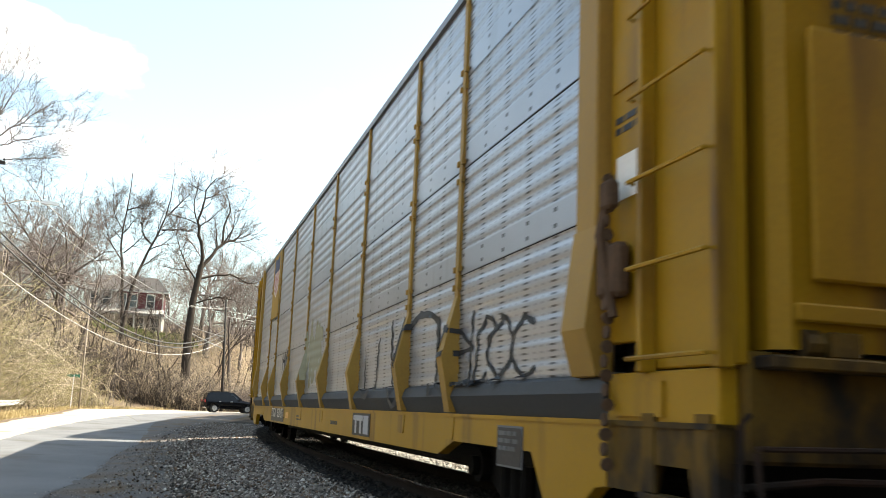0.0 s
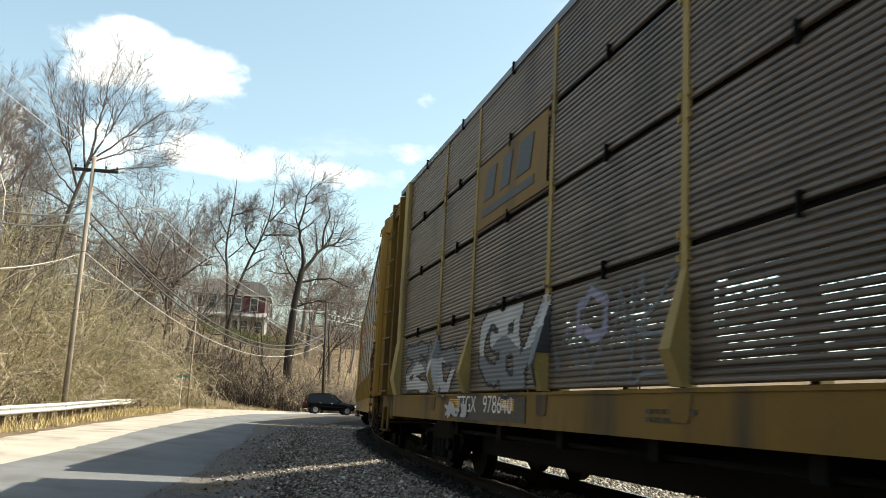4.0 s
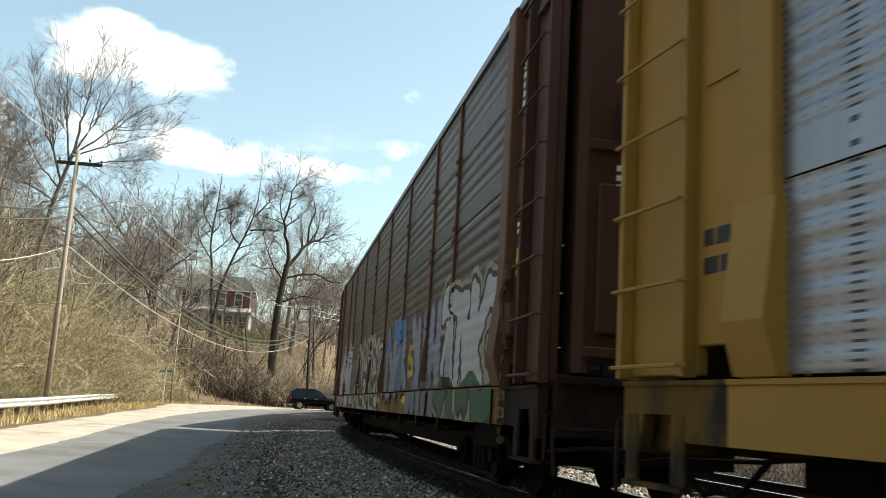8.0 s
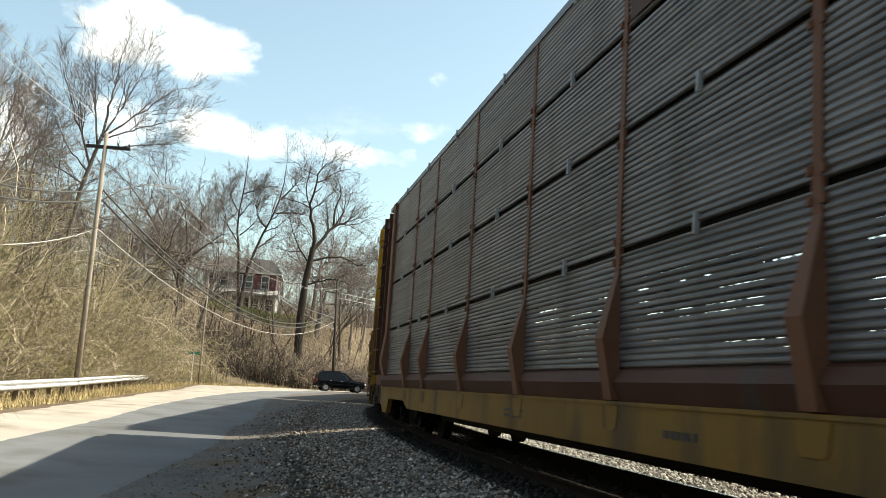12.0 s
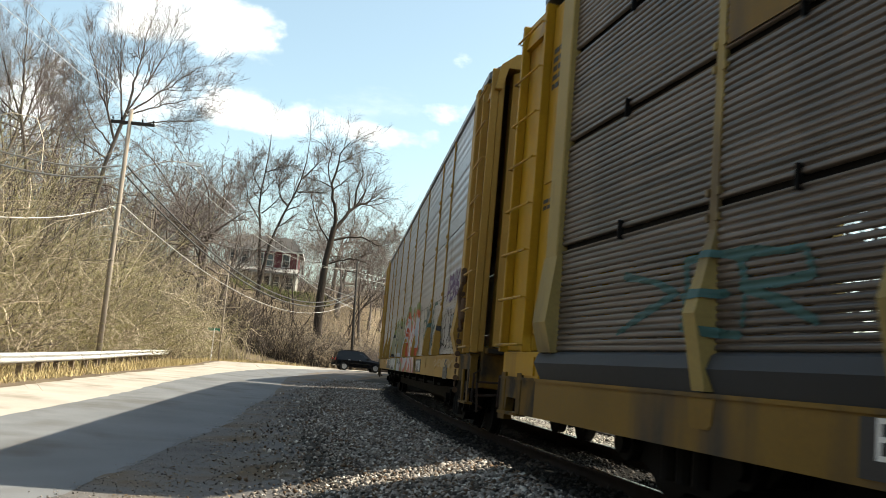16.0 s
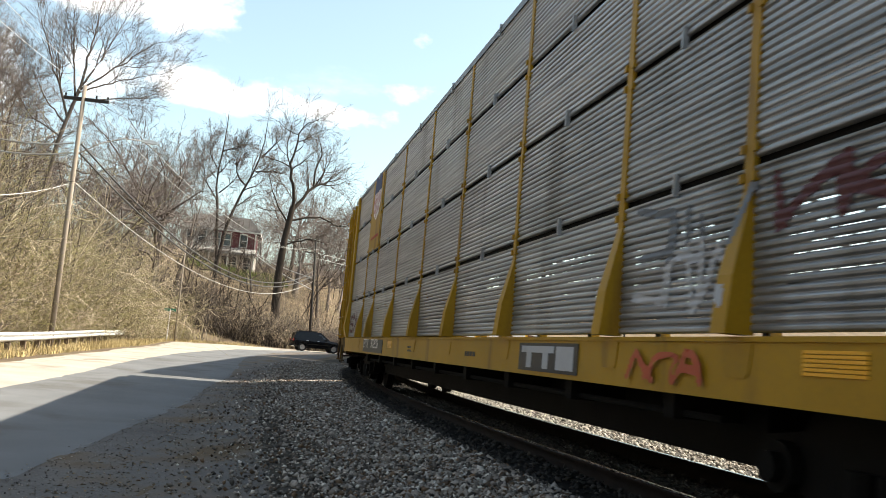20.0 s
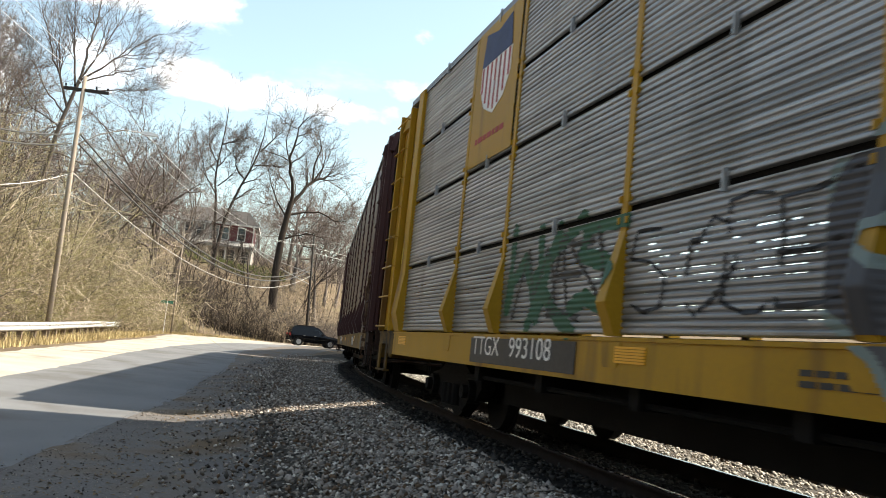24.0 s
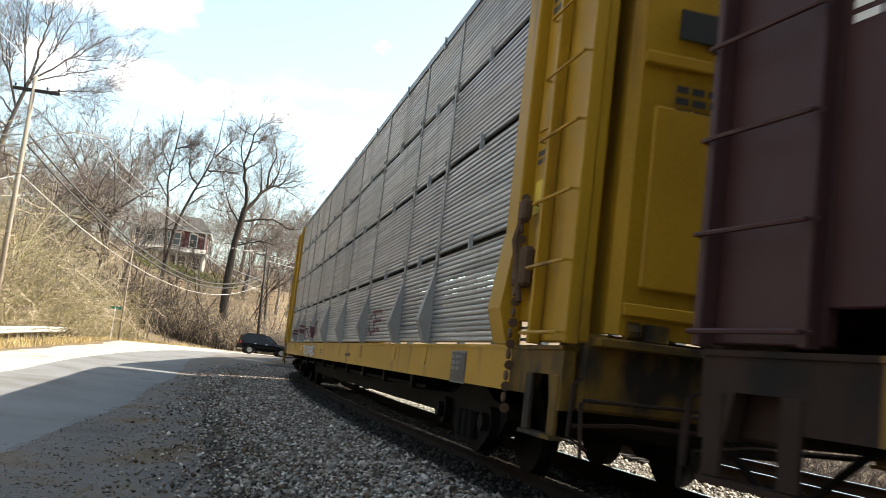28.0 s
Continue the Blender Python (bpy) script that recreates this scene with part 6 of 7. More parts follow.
slab("wall", M["grey_siding"], -4.4, 5.8, 0.0, 8.0, -2.0, 3.9, "grey lower storey")
slab("wall", M["red_siding"], -4.4, 5.8, 0.0, 8.0, 3.9, 6.95, "dark red upper storey")
for i in range(11):
    # the boards' edges on the red storey
    slab("siding_board", M["red_siding"], -0.58, 5.815, -0.03, -0.002, 4.42 + i * 0.22, 4.60 + i * 0.22)
hipped("roof", -4.9, 6.4, -0.6, 8.5, 6.98, -3.3, 4.6, 3.6, 4.6, 9.45)
slab("fascia", M["trim"], -4.92, 6.42, -0.66, -0.605, 6.72, 6.96)
slab("fascia", M["trim"], 6.405, 6.45, -0.66, 8.5, 6.72, 6.96)
for x in (-0.58, 5.72):
    slab("corner_board", M["trim"], x - 0.09, x + 0.10, -0.055, -0.034, 4.2, 6.74)
# projecting bay with its own roof
slab("bay", M["grey_siding"], -4.5, -0.72, -1.1, -0.004, -2.0, 6.7, "weathered grey projecting bay")
hipped("bay_roof", -4.9, -0.4, -1.5, 2.5, 6.80, -3.4, -1.9, 1.6, 2.4, 8.6)
slab("bay_fascia", M["trim"], -4.92, -0.38, -1.545, -1.505, 6.56, 6.78)
slab("bay_trim", M["trim"], -4.7, -0.62, -1.30, -1.11, 3.95, 4.16)
# porch
bm = bmesh.new()
prism(bm, [(-2.6, 3.42), (-2.6, 3.56), (-0.06, 4.40), (-0.06, 3.42)], -3.6, 6.0, "x")
part("porch_roof", bm, M["porch_roof"], house, "pale grey porch roof")
slab("porch_fascia", M["porch_roof"], -3.65, 6.05, -2.66, -2.605, 3.22, 3.52)
slab("porch_floor", M["grey_siding"], -3.6, 6.0, -2.5, -1.12, -2.0, 0.8)
for x in (-3.45, -0.6, 2.1, 5.85):
    bm = bmesh.new()
    tube(bm, [(x, -2.40, 0.8), (x, -2.40, 3.3)], 0.10, 8)
    part("porch_post", bm, M["trim"], house)
for x0, x1 in ((-3.4, -0.65), (2.2, 5.8)):
    slab("porch_rail", M["grey_siding"], x0, x1, -2.43, -2.37, 1.62, 1.72)
    for i in range(int((x1 - x0) / 0.28)):
        slab("baluster", M["grey_siding"], x0 + 0.14 + i * 0.28, x0 + 0.19 + i * 0.28, -2.42, -2.38, 0.82, 1.62)


def house_window(x, z, w, h, y):
    win = new("window")
    win.parent = house
    win.location = (x, y, z)
    bm = bmesh.new()
    for b in ((-w / 2 - 0.14, -w / 2, 0, h), (w / 2, w / 2 + 0.14, 0, h), (-w / 2 - 0.14, w / 2 + 0.14, h, h + 0.16), (-w / 2 - 0.18, w / 2 + 0.18, -0.12, 0), (-w / 2, w / 2, h / 2 - 0.04, h / 2 + 0.04)):
        box(bm, b[0], b[1], -0.1, 0.0, b[2], b[3])
    part("window_frame", bm, M["trim"], win, "white window frame")
    bm = bmesh.new()
    box(bm, -w / 2, w / 2, -0.03, -0.01, 0, h)
    part("pane", bm, M["pane"], win)


for x in (0.1, 1.6, 4.0):
    house_window(x, 4.62, 0.95, 1.80, -0.03)
for x in (-3.6, -1.9):
    house_window(x, 4.55, 0.95, 1.80, -1.1)
house_window(-2.6, 1.2, 1.0, 1.7, -1.1)
for x in (2.75, 4.8):
    house_window(x, 1.35, 1.0, 1.7, 0.0)
slab("door", M["dark"], 1.1, 2.05, -0.06, -0.004, 0.8, 3.0, "dark front door")


# ---- plants ----
def polytubes(P, R, sides):
    """Many thin tapered tubes at once: P (n, k, 3) points, R (n, k) radii."""
    n, k = P.shape[:2]
    D = np.gradient(P, axis=1)
    D /= np.linalg.norm(D, axis=2, keepdims=True) + 1e-9
    ref = np.where(np.abs(D[..., 2:3]) < 0.9, np.array([0, 0, 1.0]), np.array([1.0, 0, 0]))
    U = np.cross(D, ref)
    U /= np.linalg.norm(U, axis=2, keepdims=True) + 1e-9
    W = np.cross(D, U)
    a = 2 * np.pi * np.arange(sides) / sides
    V = P[:, :, None] + R[:, :, None, None] * (np.cos(a)[:, None] * U[:, :, None] + np.sin(a)[:, None] * W[:, :, None])
    idx = np.arange(n * k * sides).reshape(n, k, sides)
    nx = np.roll(idx, -1, axis=2)
    Q = np.stack([idx[:, :-1], nx[:, :-1], nx[:, 1:], idx[:, 1:]], -1)
    return V.reshape(-1, 3), Q.reshape(-1, 4)


def joined(parts):
    V, Q, o = [], [], 0
    for v, q in parts:
        V.append(v), Q.append(q + o)
        o += len(v)
    return np.concatenate(V), np.concatenate(Q)


def unit(v):
    return v / (np.linalg.norm(v, axis=-1, keepdims=True) + 1e-9)


def grow(rs, P0, D0, L, R0, k, gnarl, lift):
    """Branches from starts P0 along D0, of lengths L and radii R0, wandering in k steps."""
    n = len(P0)
    P, d = [P0], unit(D0)
    for i in range(k):
        d = unit(d + rs.normal(0, gnarl, (n, 3)) + np.array([0, 0, lift]))
        P.append(P[-1] + d * (L / k)[:, None])
    P = np.stack(P, 1)
    f = np.linspace(0, 1, k + 1)
    return P, R0[:, None] * (1 - 0.72 * f)[None]


def side_shoots(rs, P, R, per, spread, ratio, lo=0.25, stout=1.0):
    """Where the next order of branches starts, and its directions, lengths and radii."""
    n, k = P.shape[0], P.shape[1] - 1
    f = rs.uniform(lo, 1.0, (n, per))
    f[:, 0] = 0.99
    g = np.clip(f * k, 0, k - 1e-3)
    i = g.astype(int)
    w = (g - i)[..., None]
    r = np.arange(n)[:, None]
    S = P[r, i] * (1 - w) + P[r, i + 1] * w
    T = unit(P[r, i + 1] - P[r, i])
    side = unit(np.cross(T, rs.normal(0, 1, T.shape)))
    ang = np.radians(rs.normal(spread, 11, f.shape))[..., None]
    ang[:, 0] *= 0.4
    D = T * np.cos(ang) + side * np.sin(ang)
    length = np.linalg.norm(np.diff(P, axis=1), axis=2).sum(1)[:, None] * ratio * (1.15 - 0.55 * f) * rs.uniform(0.7, 1.25, f.shape)
    rad = (R[r, i] * (1 - w[..., 0]) + R[r, i + 1] * w[..., 0]) * rs.uniform(0.5, 0.72, f.shape) * stout
    return S.reshape(-1, 3), D.reshape(-1, 3), length.ravel(), rad.ravel()


def tree_arrays(seed, height, r0, orders, gnarl, spread, lift, trunk=0.45, lean=(0, 0), twig_r=0.012, ratio=0.62, fork=0.45, stout=1.0):
    """A bare tree: trunk and limbs, and apart from them the fine crown."""
    rs = np.random.RandomState(seed)
    P, R = grow(rs, np.zeros((1, 3)), np.array([[lean[0], lean[1], 1.0]]), np.array([height * trunk]), np.array([r0]), 8, min(0.07, gnarl * 0.45), 0.02)
    R = R * (1 + 0.55 * np.exp(-np.linspace(0, 8, 9)))[None]
    limbs, twigs = [polytubes(P, R, 9)], []
    for o, per in enumerate(orders):
        S, D, L, r = side_shoots(rs, P, R, per, spread, ratio * (1.35 if o == 0 else 1.0), fork if o == 0 else 0.2, stout)
        if o == 0:
            L = L * 0 + height * (1 - trunk) * rs.uniform(0.55, 0.95, L.shape)
        r = np.maximum(r, twig_r)
        P, R = grow(rs, S, D, L, r, (7, 5, 4, 3, 2)[o], gnarl, lift)
        R = np.maximum(R, twig_r * 0.6)
        (limbs if o < 2 else twigs).append(polytubes(P, R, (6, 5, 4, 3, 3)[o]))
    limbs, twigs = joined(limbs), joined(twigs)
    k = height / max(twigs[0][:, 2].max(), 1.0)
    return (limbs[0] * (1, 1, k), limbs[1]), (twigs[0] * (1, 1, k), twigs[1])


TREES = {}

# main limbs of the single trees, foot to tip: thickness, then places across and up, in metres
OAK = ((0.53, (0, 0), (-0.1, 5.2), (-0.05, 11.3), (0.6, 16.0)), (0.22, (0.6, 15.9), (0.6, 17.8), (-0.6, 20.5), (0.3, 22.2), (-0.15, 23.7), (1.1, 25.2)), (0.24, (0.6, 15.6), (2.8, 18.9), (4.7, 19.7), (5.4, 21.9)),
       (0.14, (2.7, 18.7), (2.8, 20.9), (3.4, 22.8), (2.7, 24.5)), (0.14, (0.4, 14.4), (2.7, 15.2), (4.2, 15.3), (6.0, 14.5), (7.3, 14.8)), (0.12, (0.2, 11.7), (2.9, 12.7), (4.6, 12.4)), (0.10, (0.2, 14.2), (-1.5, 16.6), (-2.4, 19.2)))
SLIM_A = ((0.30, (0, 0), (0.1, 7.0), (-0.3, 13.8), (-1.4, 20.5), (-0.7, 24.0), (-0.6, 28.7)), (0.10, (-0.75, 23.8), (0.8, 24.5), (2.0, 24.9)), (0.10, (-0.9, 17.6), (-2.6, 20.2), (-3.4, 23.0)), (0.08, (-1.2, 21.5), (-2.4, 23.6), (-2.6, 26.0)), (0.09, (-0.7, 18.5), (1.0, 20.2), (1.6, 22.5)))
SLIM_B = ((0.34, (0, 0), (0.0, 7.5), (0.3, 12.5), (1.3, 16.6), (2.3, 19.7), (3.4, 21.4), (4.1, 23.7), (4.2, 27.7)), (0.13, (3.9, 23.2), (5.3, 25.1), (6.4, 26.4)), (0.12, (3.4, 21.4), (5.2, 21.7), (6.9, 21.6)), (0.12, (2.3, 19.6), (1.4, 20.5), (1.0, 21.9), (1.2, 24.0)))
VASE = ((0.18, (0, 0), (0.3, 5.0), (1.0, 11.5), (1.9, 15.2)), (0.08, (1.4, 13.2), (0.2, 16.4), (-0.6, 18.6)), (0.07, (1.7, 14.4), (1.2, 17.5), (0.9, 20.4)), (0.09, (1.9, 15.1), (2.2, 18.0), (2.4, 21.0)), (0.07, (1.9, 15.1), (3.2, 17.8), (4.0, 20.2)),
        (0.07, (1.9, 15.0), (3.8, 16.6), (5.6, 18.3), (6.2, 18.6)), (0.06, (1.8, 14.8), (3.6, 15.6), (6.3, 16.5)), (0.06, (1.7, 14.3), (3.5, 14.7), (5.8, 15.1)), (0.06, (1.3, 12.8), (0.0, 14.2), (-1.2, 16.3)), (0.05, (1.1, 12.0), (-0.6, 12.9), (-1.9, 14.8)))


def limbed_tree(seed, limbs, orders, gnarl, spread, ratio, twig_r, depth=0.35):
    """A bare tree grown on given main limbs, which also reach forward and back."""
    rs = np.random.RandomState(seed)
    P, R = [], []
    for k, (r, *pts) in enumerate(limbs):
        pts = np.array(pts, float)
        d = np.concatenate([[0], np.cumsum(np.hypot(*np.diff(pts, axis=0).T))])
        f = np.linspace(0, 1, 13)
        x, z = np.interp(f * d[-1], d, pts[:, 0]), np.interp(f * d[-1], d, pts[:, 1])
        x[1:-1], z[1:-1] = (x[:-2] + 2 * x[1:-1] + x[2:]) / 4, (z[:-2] + 2 * z[1:-1] + z[2:]) / 4
        y = (rs.uniform(-depth, depth) if k else 0.0) * d[-1] * f
        jig = rs.normal(0, 0.008 * d[-1], (13, 3)) * np.sin(np.pi * f)[:, None]
        P.append(np.stack([x, y, z], -1) + jig * (1.0 if k else 0.35))
        R.append(r * (1 - (0.8 if k else 0.42) * f))
    P, R = np.stack(P), np.stack(R)
    whole = len(limbs) < 6                  # one stem that runs through to the top
    if whole:
        R[0] = limbs[0][0] * (1 - 0.9 * np.linspace(0, 1, 13))
    R[0] *= 1 + 0.5 * np.exp(-np.linspace(0, 9, 13))
    parts_l, parts_t = [polytubes(P, R, 8)], []
    P, R = (P, R) if whole else (P[1:], R[1:])
    for o, per in enumerate(orders):
        S, D, L, r = side_shoots(rs, P, R, per, spread, ratio * (0.62 if o == 0 else 0.9), 0.22 if o == 0 else 0.15)
        if o == 0 and whole:
            keep = S[:, 2] > 12.5
            S, D, L, r = S[keep], D[keep], np.minimum(L[keep], 3.4), r[keep]
        L = np.maximum(L, (1.5, 0.9, 0.5)[o] * rs.uniform(0.7, 1.3, len(L)))
        P, R = grow(rs, S, D, L, np.maximum(r, twig_r), (6, 5, 4, 3)[o], gnarl, 0.05)
        R = np.maximum(R, twig_r * 0.6)
        (parts_l if o < 1 else parts_t).append(polytubes(P, R, (5, 4, 3, 3)[o]))
    return joined(parts_l), joined(parts_t)



def tree_meshes(kind):
    if kind not in TREES:
        spec = dict(
            vase_b=dict(seed=23, height=21, r0=0.26, orders=(7, 7, 6, 6), gnarl=0.22, spread=40, lift=0.07, trunk=0.5, twig_r=0.012, ratio=0.52),
            round_a=dict(seed=57, height=20, r0=0.38, stout=1.15, orders=(9, 8, 7, 6), gnarl=0.30, spread=50, lift=0.05, trunk=0.36, twig_r=0.015, ratio=0.50),
            round_b=dict(seed=61, height=19, r0=0.34, stout=1.15, orders=(9, 8, 7, 6), gnarl=0.30, spread=46, lift=0.05, trunk=0.40, twig_r=0.015, ratio=0.50),
            oak=dict(seed=5, limbs=OAK, orders=(9, 9, 8), gnarl=0.17, spread=46, ratio=0.80, twig_r=0.012),
            slim_a=dict(seed=31, limbs=SLIM_A, orders=(12, 9, 7), gnarl=0.15, spread=40, ratio=0.78, twig_r=0.011),
            slim_b=dict(seed=43, limbs=SLIM_B, orders=(12, 9, 7), gnarl=0.15, spread=40, ratio=0.78, twig_r=0.011),
            vase_a=dict(seed=11, limbs=VASE, orders=(9, 8, 7), gnarl=0.13, spread=32, ratio=0.74, twig_r=0.008),
        )[kind]
        limbs, twigs = (limbed_tree if "limbs" in spec else tree_arrays)(**spec)
        bark = M["dark_bark"] if kind in ("oak", "slim_a", "slim_b") else M["bark"]
        TREES[kind] = (mesh_np("trunk", *limbs, bark, smooth=True), mesh_np("crown", *twigs, M["bark"] if kind == "oak" else M["twig"]))
    return TREES[kind]


LIMBED = ("oak", "slim_a", "slim_b", "vase_a")      # their heights are counted from the rail's level


def plant(kind, label, x, y, scale=1.0, turn=0.0, sink=0.25):
    t = thing("tree", label, "tree", Matrix.Translation((x, y, min(0.0, float(land(x, y))) if kind in LIMBED else float(land(x, y)) - sink)) @ Matrix.Rotation(radians(turn), 4, "Z"), group="bare trees")
    trunk, crown = tree_meshes(kind)
    for name, me in (("trunk", trunk), ("crown", crown)):
        o = part(name, me, None, t)
        o.scale = (scale,) * 3
    return t


plant("oak", "gnarled dark oak with bare twisted limbs above the bank", 9.35, 104, 1.0)
plant("slim_a", "slender bare tree in front of the red house", 2.65, 117, 1.0)
plant("slim_b", "slender leaning bare tree in front of the red house", 2.6, 115, 1.0)
plant("vase_a", "tall bare tree with ascending branches behind the utility pole", -9.8, 59, 1.0)
plant("round_a", "spreading bare tree among the thicket", -6.1, 82, 1.05, 40)
plant("round_b", "spreading bare tree above the thicket", -3.5, 88, 1.12, 150)
plant("vase_a", "tall bare tree with ascending branches in the thicket", -17.5, 66, 0.95, 30)
plant("vase_a", "tall bare tree with a leaning trunk in the thicket", -13.2, 64, 0.98, 200)
plant("round_a", "spreading bare tree in the thicket", -14.6, 74, 1.15, 20)
plant("vase_b", "bare grey tree at the thicket's back", -16.6, 78, 1.1, 10)
plant("round_a", "spreading bare tree beside the red house", -7.3, 128, 1.0, 100)
plant("round_b", "bare tree beside the red house", 14.3, 140, 1.1, 70)
plant("vase_b", "bare tree on the slope behind the parked car", 15.1, 112, 0.85, 120)
plant("round_a", "bare tree on the slope beside the oak", 13.2, 122, 0.9, 250)
plant("vase_b", "bare tree near the road bend", -1.7, 98, 0.95, 30)
plant("vase_b", "slender bare tree on the bank", 7.0, 112, 0.6, 140)


def far_woods():
    rs = np.random.RandomState(77)
    kinds = []
    for i in range(4):
        limbs, twigs = tree_arrays(100 + i, 18, 0.24, (7, 6, 5), 0.2, 40, 0.05, 0.5, (0, 0), 0.021)
        kinds.append(joined([limbs, twigs]))
    out = []
    n = 0
    while n < 170:
        x, y = rs.uniform(-60, 40), rs.uniform(70, 230)
        q = float(across(x, y))
        if q < 13 or (y < 100 and x > -13) or (-0.035 * y < x < 0.10 * y and y < 152) or (y < 99 and q < 20):
            continue
        v, qd = kinds[n % 4]
        a, s = rs.uniform(0, 6.28), rs.uniform(0.65, 1.15)
        c, sn = math.cos(a) * s, math.sin(a) * s
        v = np.stack([v[:, 0] * c - v[:, 1] * sn + x, v[:, 0] * sn + v[:, 1] * c + y, v[:, 2] * s + float(land(x, y)) - 0.2], -1)
        out.append((v, qd))
        n += 1
    for i in range(70):
        # unseen trees added behind the camera, to dim the low skylight
        x, y = rs.uniform(-46, -15), rs.uniform(-60, 30)
        v, qd = kinds[i % 4]
        a, s = rs.uniform(0, 6.28), rs.uniform(0.7, 1.0)
        c, sn = math.cos(a) * s, math.sin(a) * s
        out.append((np.stack([v[:, 0] * c - v[:, 1] * sn + x, v[:, 0] * sn + v[:, 1] * c + y, v[:, 2] * s + float(land(x, y)) - 0.2], -1), qd))
    return joined(out)


tagged(new("woods", mesh_np("woods", *far_woods(), M["twig"])), "bare grey-brown woods on the hillside and, unseen, behind the camera", "woods", kind="stuff")


def thicket(seed, n, place, tall, stem_r, arch, twigs=6, shoot=1, gnarl=0.32):
    """Tangled stems that rise, lean and arch over, each with short side shoots."""
    rs = np.random.RandomState(seed)
    X = place(rs, n)
    h = tall(rs, X)
    P0 = np.stack([X[:, 0], X[:, 1], land(X[:, 0], X[:, 1]) - 0.05], -1)
    D0 = np.stack([rs.normal(0, 0.20, n), rs.normal(0, 0.20, n), np.ones(n)], -1)
    P, R = grow(rs, P0, D0, h * 1.1, stem_r * rs.uniform(0.6, 1.5, n), 5, gnarl, 0.06)
    bend = arch * rs.uniform(0, 1, n) * h
    f = np.linspace(0, 1, 6)
    a = rs.uniform(0, 6.283, n)
    P[:, :, 0] += np.cos(a)[:, None] * bend[:, None] * f ** 2
    P[:, :, 1] += np.sin(a)[:, None] * bend[:, None] * f ** 2
    P[:, :, 2] -= 0.5 * bend[:, None] * f ** 3
    S, D, L, r = side_shoots(rs, P, R, twigs, 44, 0.22, 0.12)
    Pt, Rt = grow(rs, S, D, L, np.maximum(r, stem_r * 0.45), shoot, 0.3, 0.02)
    return joined([polytubes(P, R, 3), polytubes(Pt, Rt, 3)])


CLUMPS = np.random.RandomState(200)
# about one clump in six is added out of view, to dim low skylight
CLUMP_Y = np.where(CLUMPS.uniform(0, 1, 420) < 0.16, CLUMPS.uniform(-40, 24, 420), CLUMPS.uniform(24, 80, 420))
CLUMP_BACK = np.abs(CLUMPS.normal(0, 4.4, 420))
CLUMP_RISE = CLUMPS.uniform(0.55, 1.3, 420)


def left_band(rs, n):
    """Stems stand in clumps along the road's outer side."""
    k = rs.randint(420, size=n)
    y = CLUMP_Y[k] + rs.normal(0, 0.8, n)
    x = pale_left(y) - np.interp(y, (20, 40, 57, 70, 80), (2.4, 2.6, 2.6, 0.9, 1.5)) - np.abs(CLUMP_BACK[k] + rs.normal(0, 0.6, n))
    return np.stack([x, y], -1)


def left_tall(rs, X):
    back = pale_left(X[:, 1]) - X[:, 0] - 1.2
    clump = np.argmin(np.abs(X[:, 1][:, None] - CLUMP_Y[None]) + 0.7 * np.abs(back[:, None] - 1.2 - CLUMP_BACK[None]), 1)
    return CLUMP_RISE[clump] * np.clip(1.3 + back * 1.15, 1.2, 7.6) * rs.uniform(0.45, 1.15, len(X)) * np.interp(X[:, 1], (20, 60, 82), (0.9, 1.0, 0.85))


def bank_band(rs, n):
    y = 90 + np.abs(rs.normal(0, 19, n))
    x = rs.uniform(-14, 22, n)
    ok = across(x, y) > 11
    return np.stack([np.where(ok, x, x - 12), y], -1)


tagged(new("thicket", mesh_np("thicket", *thicket(201, 9500, left_band, left_tall, 0.014, 0.30, 8), M["brush"])), "tangled tan thicket of bare vines and brambles along the road", "thicket", kind="stuff")
tagged(new("thicket", mesh_np("thicket", *thicket(205, 2600, left_band, lambda rs, X: left_tall(rs, X) * 0.95, 0.018, 0.2, 8), M["bark"])), "dark bare stems standing in the thicket", "thicket", kind="stuff")
tagged(new("thicket", mesh_np("thicket", *thicket(202, 7500, left_band, lambda rs, X: left_tall(rs, X) * 1.12, 0.013, 0.25, 9), M["brush_green"])), "olive budding vines among the thicket", "thicket", kind="stuff")
def hollow(rs, n):
    y = 89 + np.abs(rs.normal(0, 6, n))
    return np.stack([rs.normal(1.5, 4.6, n), y], -1)


tagged(new("thicket", mesh_np("thicket", *thicket(203, 1700, hollow, lambda rs, X: rs.uniform(0.7, 4.2, len(X)), 0.022, 0.4, 8), M["dark_bark"])), "dark tangled brush in the hollow at the road bend", "thicket", kind="stuff")
tagged(new("thicket", mesh_np("thicket", *thicket(206, 4200, lambda rs, n: np.stack([rs.uniform(-4, 19, n), 91 + np.abs(rs.normal(0, 9, n))], -1), lambda rs, X: rs.uniform(0.6, 3.0, len(X)), 0.022, 0.4, 8), M["bark"])), "brown bare brush on the lower bank", "thicket", kind="stuff")
tagged(new("thicket", mesh_np("thicket", *thicket(204, 6500, bank_band, lambda rs, X: rs.uniform(0.6, 3.4, len(X)), 0.018, 0.4, 8), M["brush"])), "brown brush on the bank below the house", "thicket", kind="stuff")


def across_tracks(rs, n):
    s, q = rs.uniform(-14, 60, n), -9.6 - np.abs(rs.normal(0, 3.0, n))
    a = s / TRACK_R
    return np.stack([CX - (TRACK_R + q) * np.cos(a), (TRACK_R + q) * np.sin(a)], -1)


tagged(new("thicket", mesh_np("thicket", *thicket(208, 5200, across_tracks, lambda rs, X: rs.uniform(0.5, 2.6, len(X)), 0.016, 0.35, 8), M["bark"])), "bare brown brush beyond the second track", "thicket", kind="stuff")


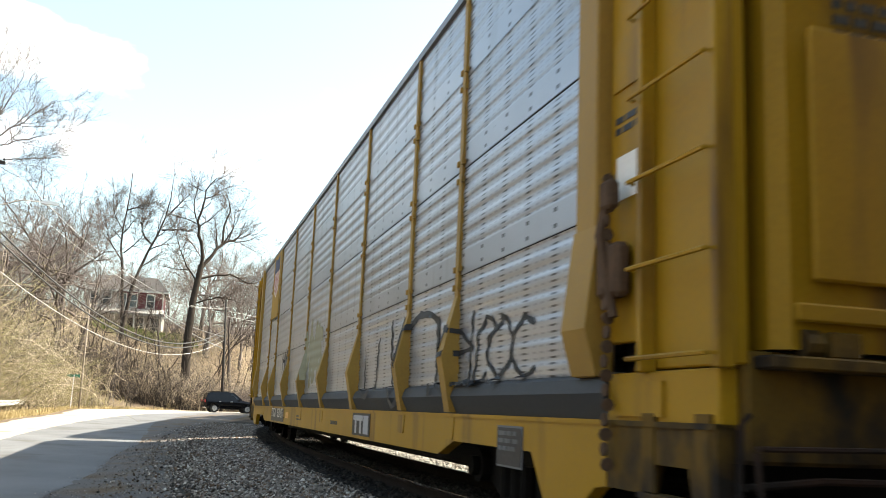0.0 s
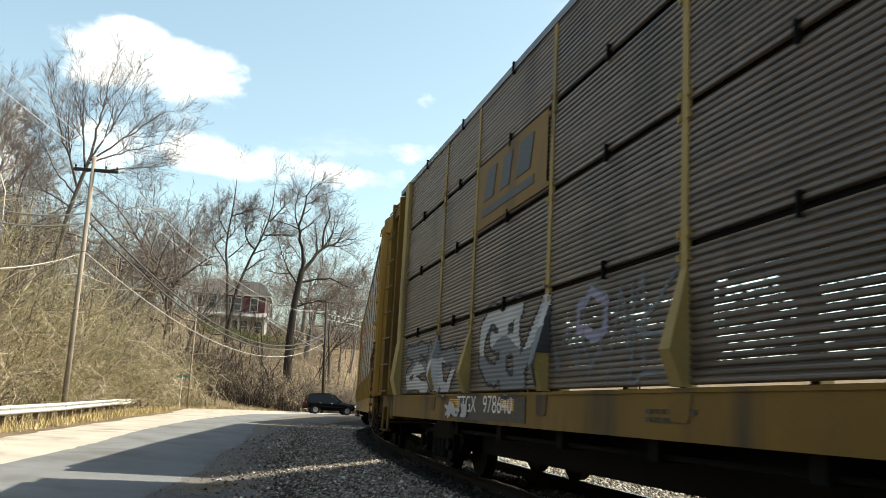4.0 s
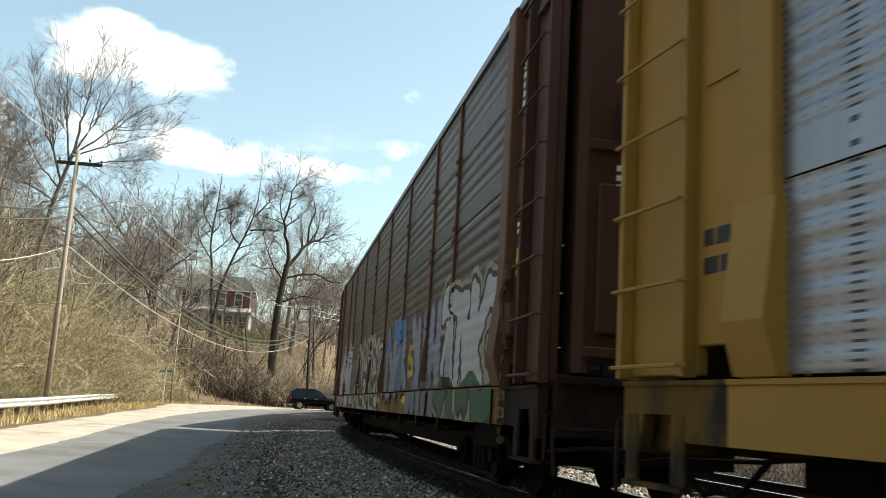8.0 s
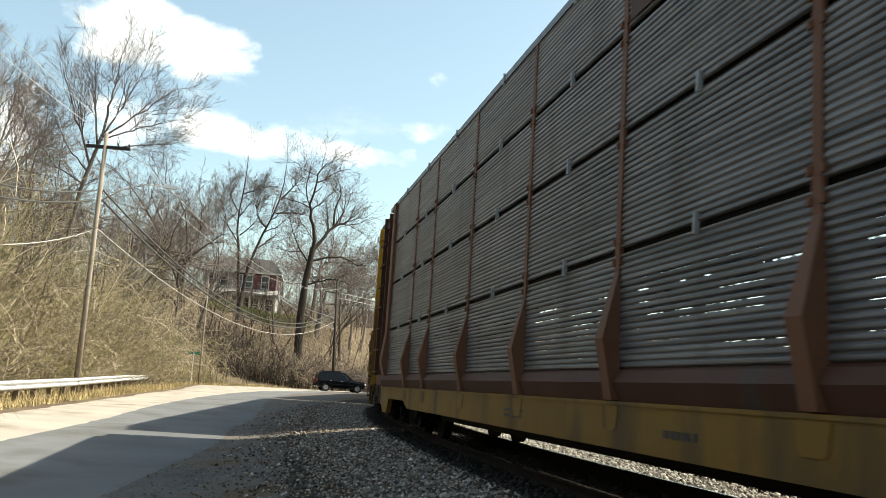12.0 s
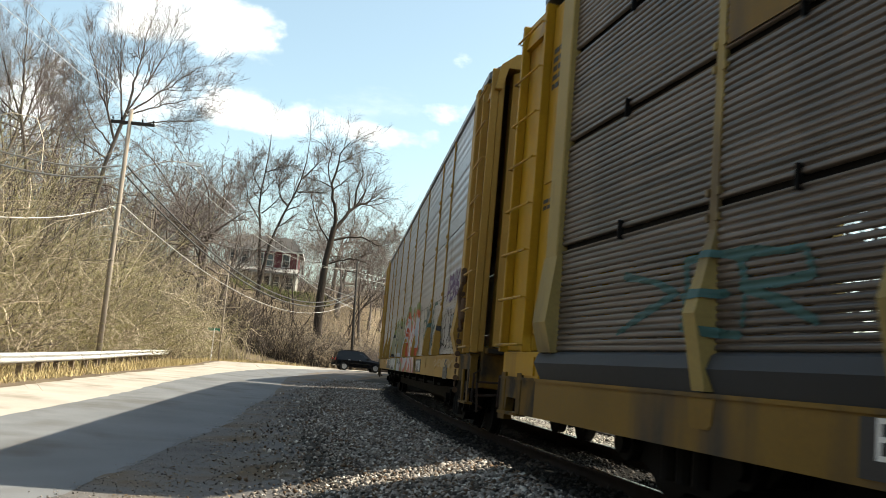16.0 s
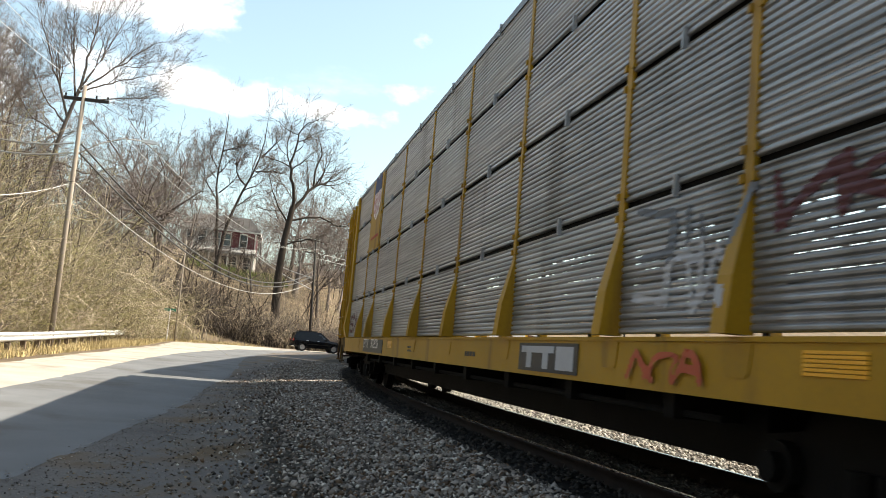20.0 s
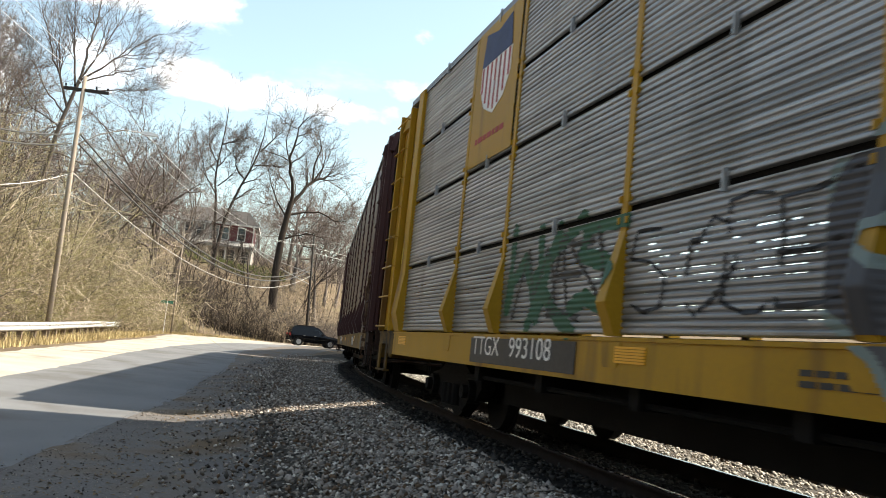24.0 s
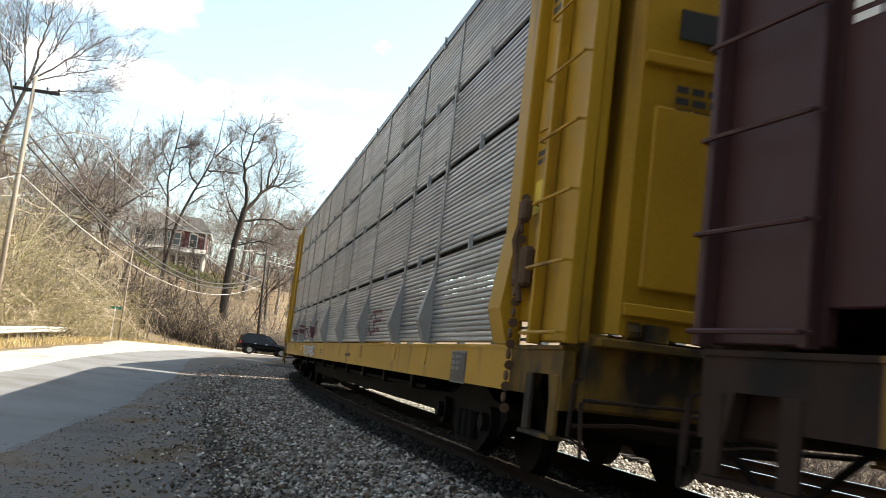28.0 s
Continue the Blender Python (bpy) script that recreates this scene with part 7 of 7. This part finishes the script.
def understory(rs, n):
    y = rs.uniform(143, 215, n)
    x = rs.uniform(-24, 46, n)
    return np.stack([np.where(across(x, y) > 12, x, x - 30), y], -1)


tagged(new("thicket", mesh_np("thicket", *thicket(207, 3600, understory, lambda rs, X: rs.uniform(1.5, 7.5, len(X)), 0.035, 0.25, 7), M["twig"])), "grey-brown brush on the hill behind the house", "thicket", kind="stuff")


def saplings(rs, n):
    y = rs.uniform(26, 84, n)
    return np.stack([pale_left(y) - 3.6 - np.abs(rs.normal(0, 4.5, n)), y], -1)


def bank_saplings(rs, n):
    y = rs.uniform(90, 128, n)
    x = rs.uniform(-12, 19, n)
    return np.stack([np.where(across(x, y) > 12, x, x - 14), y], -1)


tagged(new("saplings", mesh_np("saplings", *thicket(211, 230, saplings, lambda rs, X: rs.uniform(4, 9.5, len(X)), 0.04, 0.06, 18, 2, 0.13), M["bark"])), "young bare trees and fallen limbs in the thicket", "saplings", kind="stuff")
tagged(new("saplings", mesh_np("saplings", *thicket(213, 130, saplings, lambda rs, X: rs.uniform(3, 8, len(X)), 0.035, 0.22, 10, 2, 0.15), M["vine"])), "pale dead stems and vines leaning in the thicket", "saplings", kind="stuff")
tagged(new("saplings", mesh_np("saplings", *thicket(212, 55, bank_saplings, lambda rs, X: rs.uniform(3, 10, len(X)), 0.055, 0.08, 18, 2, 0.13), M["dark_bark"])), "young dark trees on the bank below the house", "saplings", kind="stuff")


def drapes(seed, n):
    """Pale vines that hang in loops from the tops of the thicket to its foot."""
    rs = np.random.RandomState(seed)
    k = rs.randint(420, size=n)
    y = CLUMP_Y[k] + rs.normal(0, 0.9, n)
    back = np.abs(CLUMP_BACK[k] * 0.75 + rs.normal(0, 0.5, n))
    x = pale_left(y) - np.interp(y, (20, 40, 57, 70, 80), (2.2, 2.4, 2.4, 0.8, 1.4)) - back
    top = CLUMP_RISE[k] * np.clip(1.8 + back * 1.2, 1.4, 7.2) * rs.uniform(0.6, 1.05, n)
    P0 = np.stack([x, y, land(x, y) + top], -1)
    D0 = np.stack([rs.normal(0.15, 0.5, n), rs.normal(0, 0.5, n), rs.uniform(-1.0, 0.2, n)], -1)
    P, R = grow(rs, P0, D0, top * rs.uniform(0.5, 1.2, n), rs.uniform(0.010, 0.024, n), 8, 0.34, -0.10)
    P[:, :, 2] = np.maximum(P[:, :, 2], land(P[:, :, 0], P[:, :, 1]) + 0.03)
    return polytubes(P, R * 0.4 + R[:, :1] * 0.6, 3)


tagged(new("vines", mesh_np("vines", *drapes(221, 1700), M["vine"])), "pale dead vines hanging over the thicket", "vines", kind="stuff")


def blades(seed, n, place, tall):
    rs = np.random.RandomState(seed)
    X = place(rs, n)
    h = tall * rs.uniform(0.4, 1.3, n)
    a = rs.uniform(0, 6.283, n)
    w = 0.012 * rs.uniform(0.7, 1.6, n)
    z = land(X[:, 0], X[:, 1])
    lean = rs.normal(0, 0.35, (n, 2)) * h[:, None]
    V = np.zeros((n, 3, 3))
    V[:, 0] = np.stack([X[:, 0] - np.cos(a) * w, X[:, 1] - np.sin(a) * w, z], -1)
    V[:, 1] = np.stack([X[:, 0] + np.cos(a) * w, X[:, 1] + np.sin(a) * w, z], -1)
    V[:, 2] = np.stack([X[:, 0] + lean[:, 0], X[:, 1] + lean[:, 1], z + h], -1)
    return V.reshape(-1, 3), np.arange(3 * n).reshape(n, 3)


def roadside(rs, n):
    y = rs.uniform(18, 84, n)
    return np.stack([pale_left(y) - 0.5 - np.abs(rs.normal(0, 1.5, n)), y], -1)


def slope(rs, n):
    y = rs.uniform(88, 138, n)
    x = rs.uniform(-8, 18, n)
    return np.stack([np.where(across(x, y) > 9, x, x - 14), y], -1)


tagged(new("grass", mesh_np("grass", *blades(301, 14000, roadside, 0.26), M["grass"])), "dry straw-coloured grass along the guard rail", "grass", kind="stuff")
tagged(new("grass", mesh_np("grass", *blades(302, 2500, slope, 0.6), M["grass"])), "dry grass on the slope below the house", "grass", kind="stuff")


def lawn(rs, n):
    y = rs.uniform(124, 138, n)
    return np.stack([rs.uniform(-1.5, 12.5, n), y], -1)


tagged(new("grass", mesh_np("grass", *blades(303, 15000, lawn, 0.55), M["lawn"])), "green lawn in front of the house", "grass", kind="stuff")


# ---- what moves: the train runs towards the camera and past it ----
def motions():
    for n, car in CARS.items():
        rows = []
        for i in range(29):
            rows.append((float(i), car_pose(train_at(i) + SPACING * n)))
        walk(car, rows)


motions()
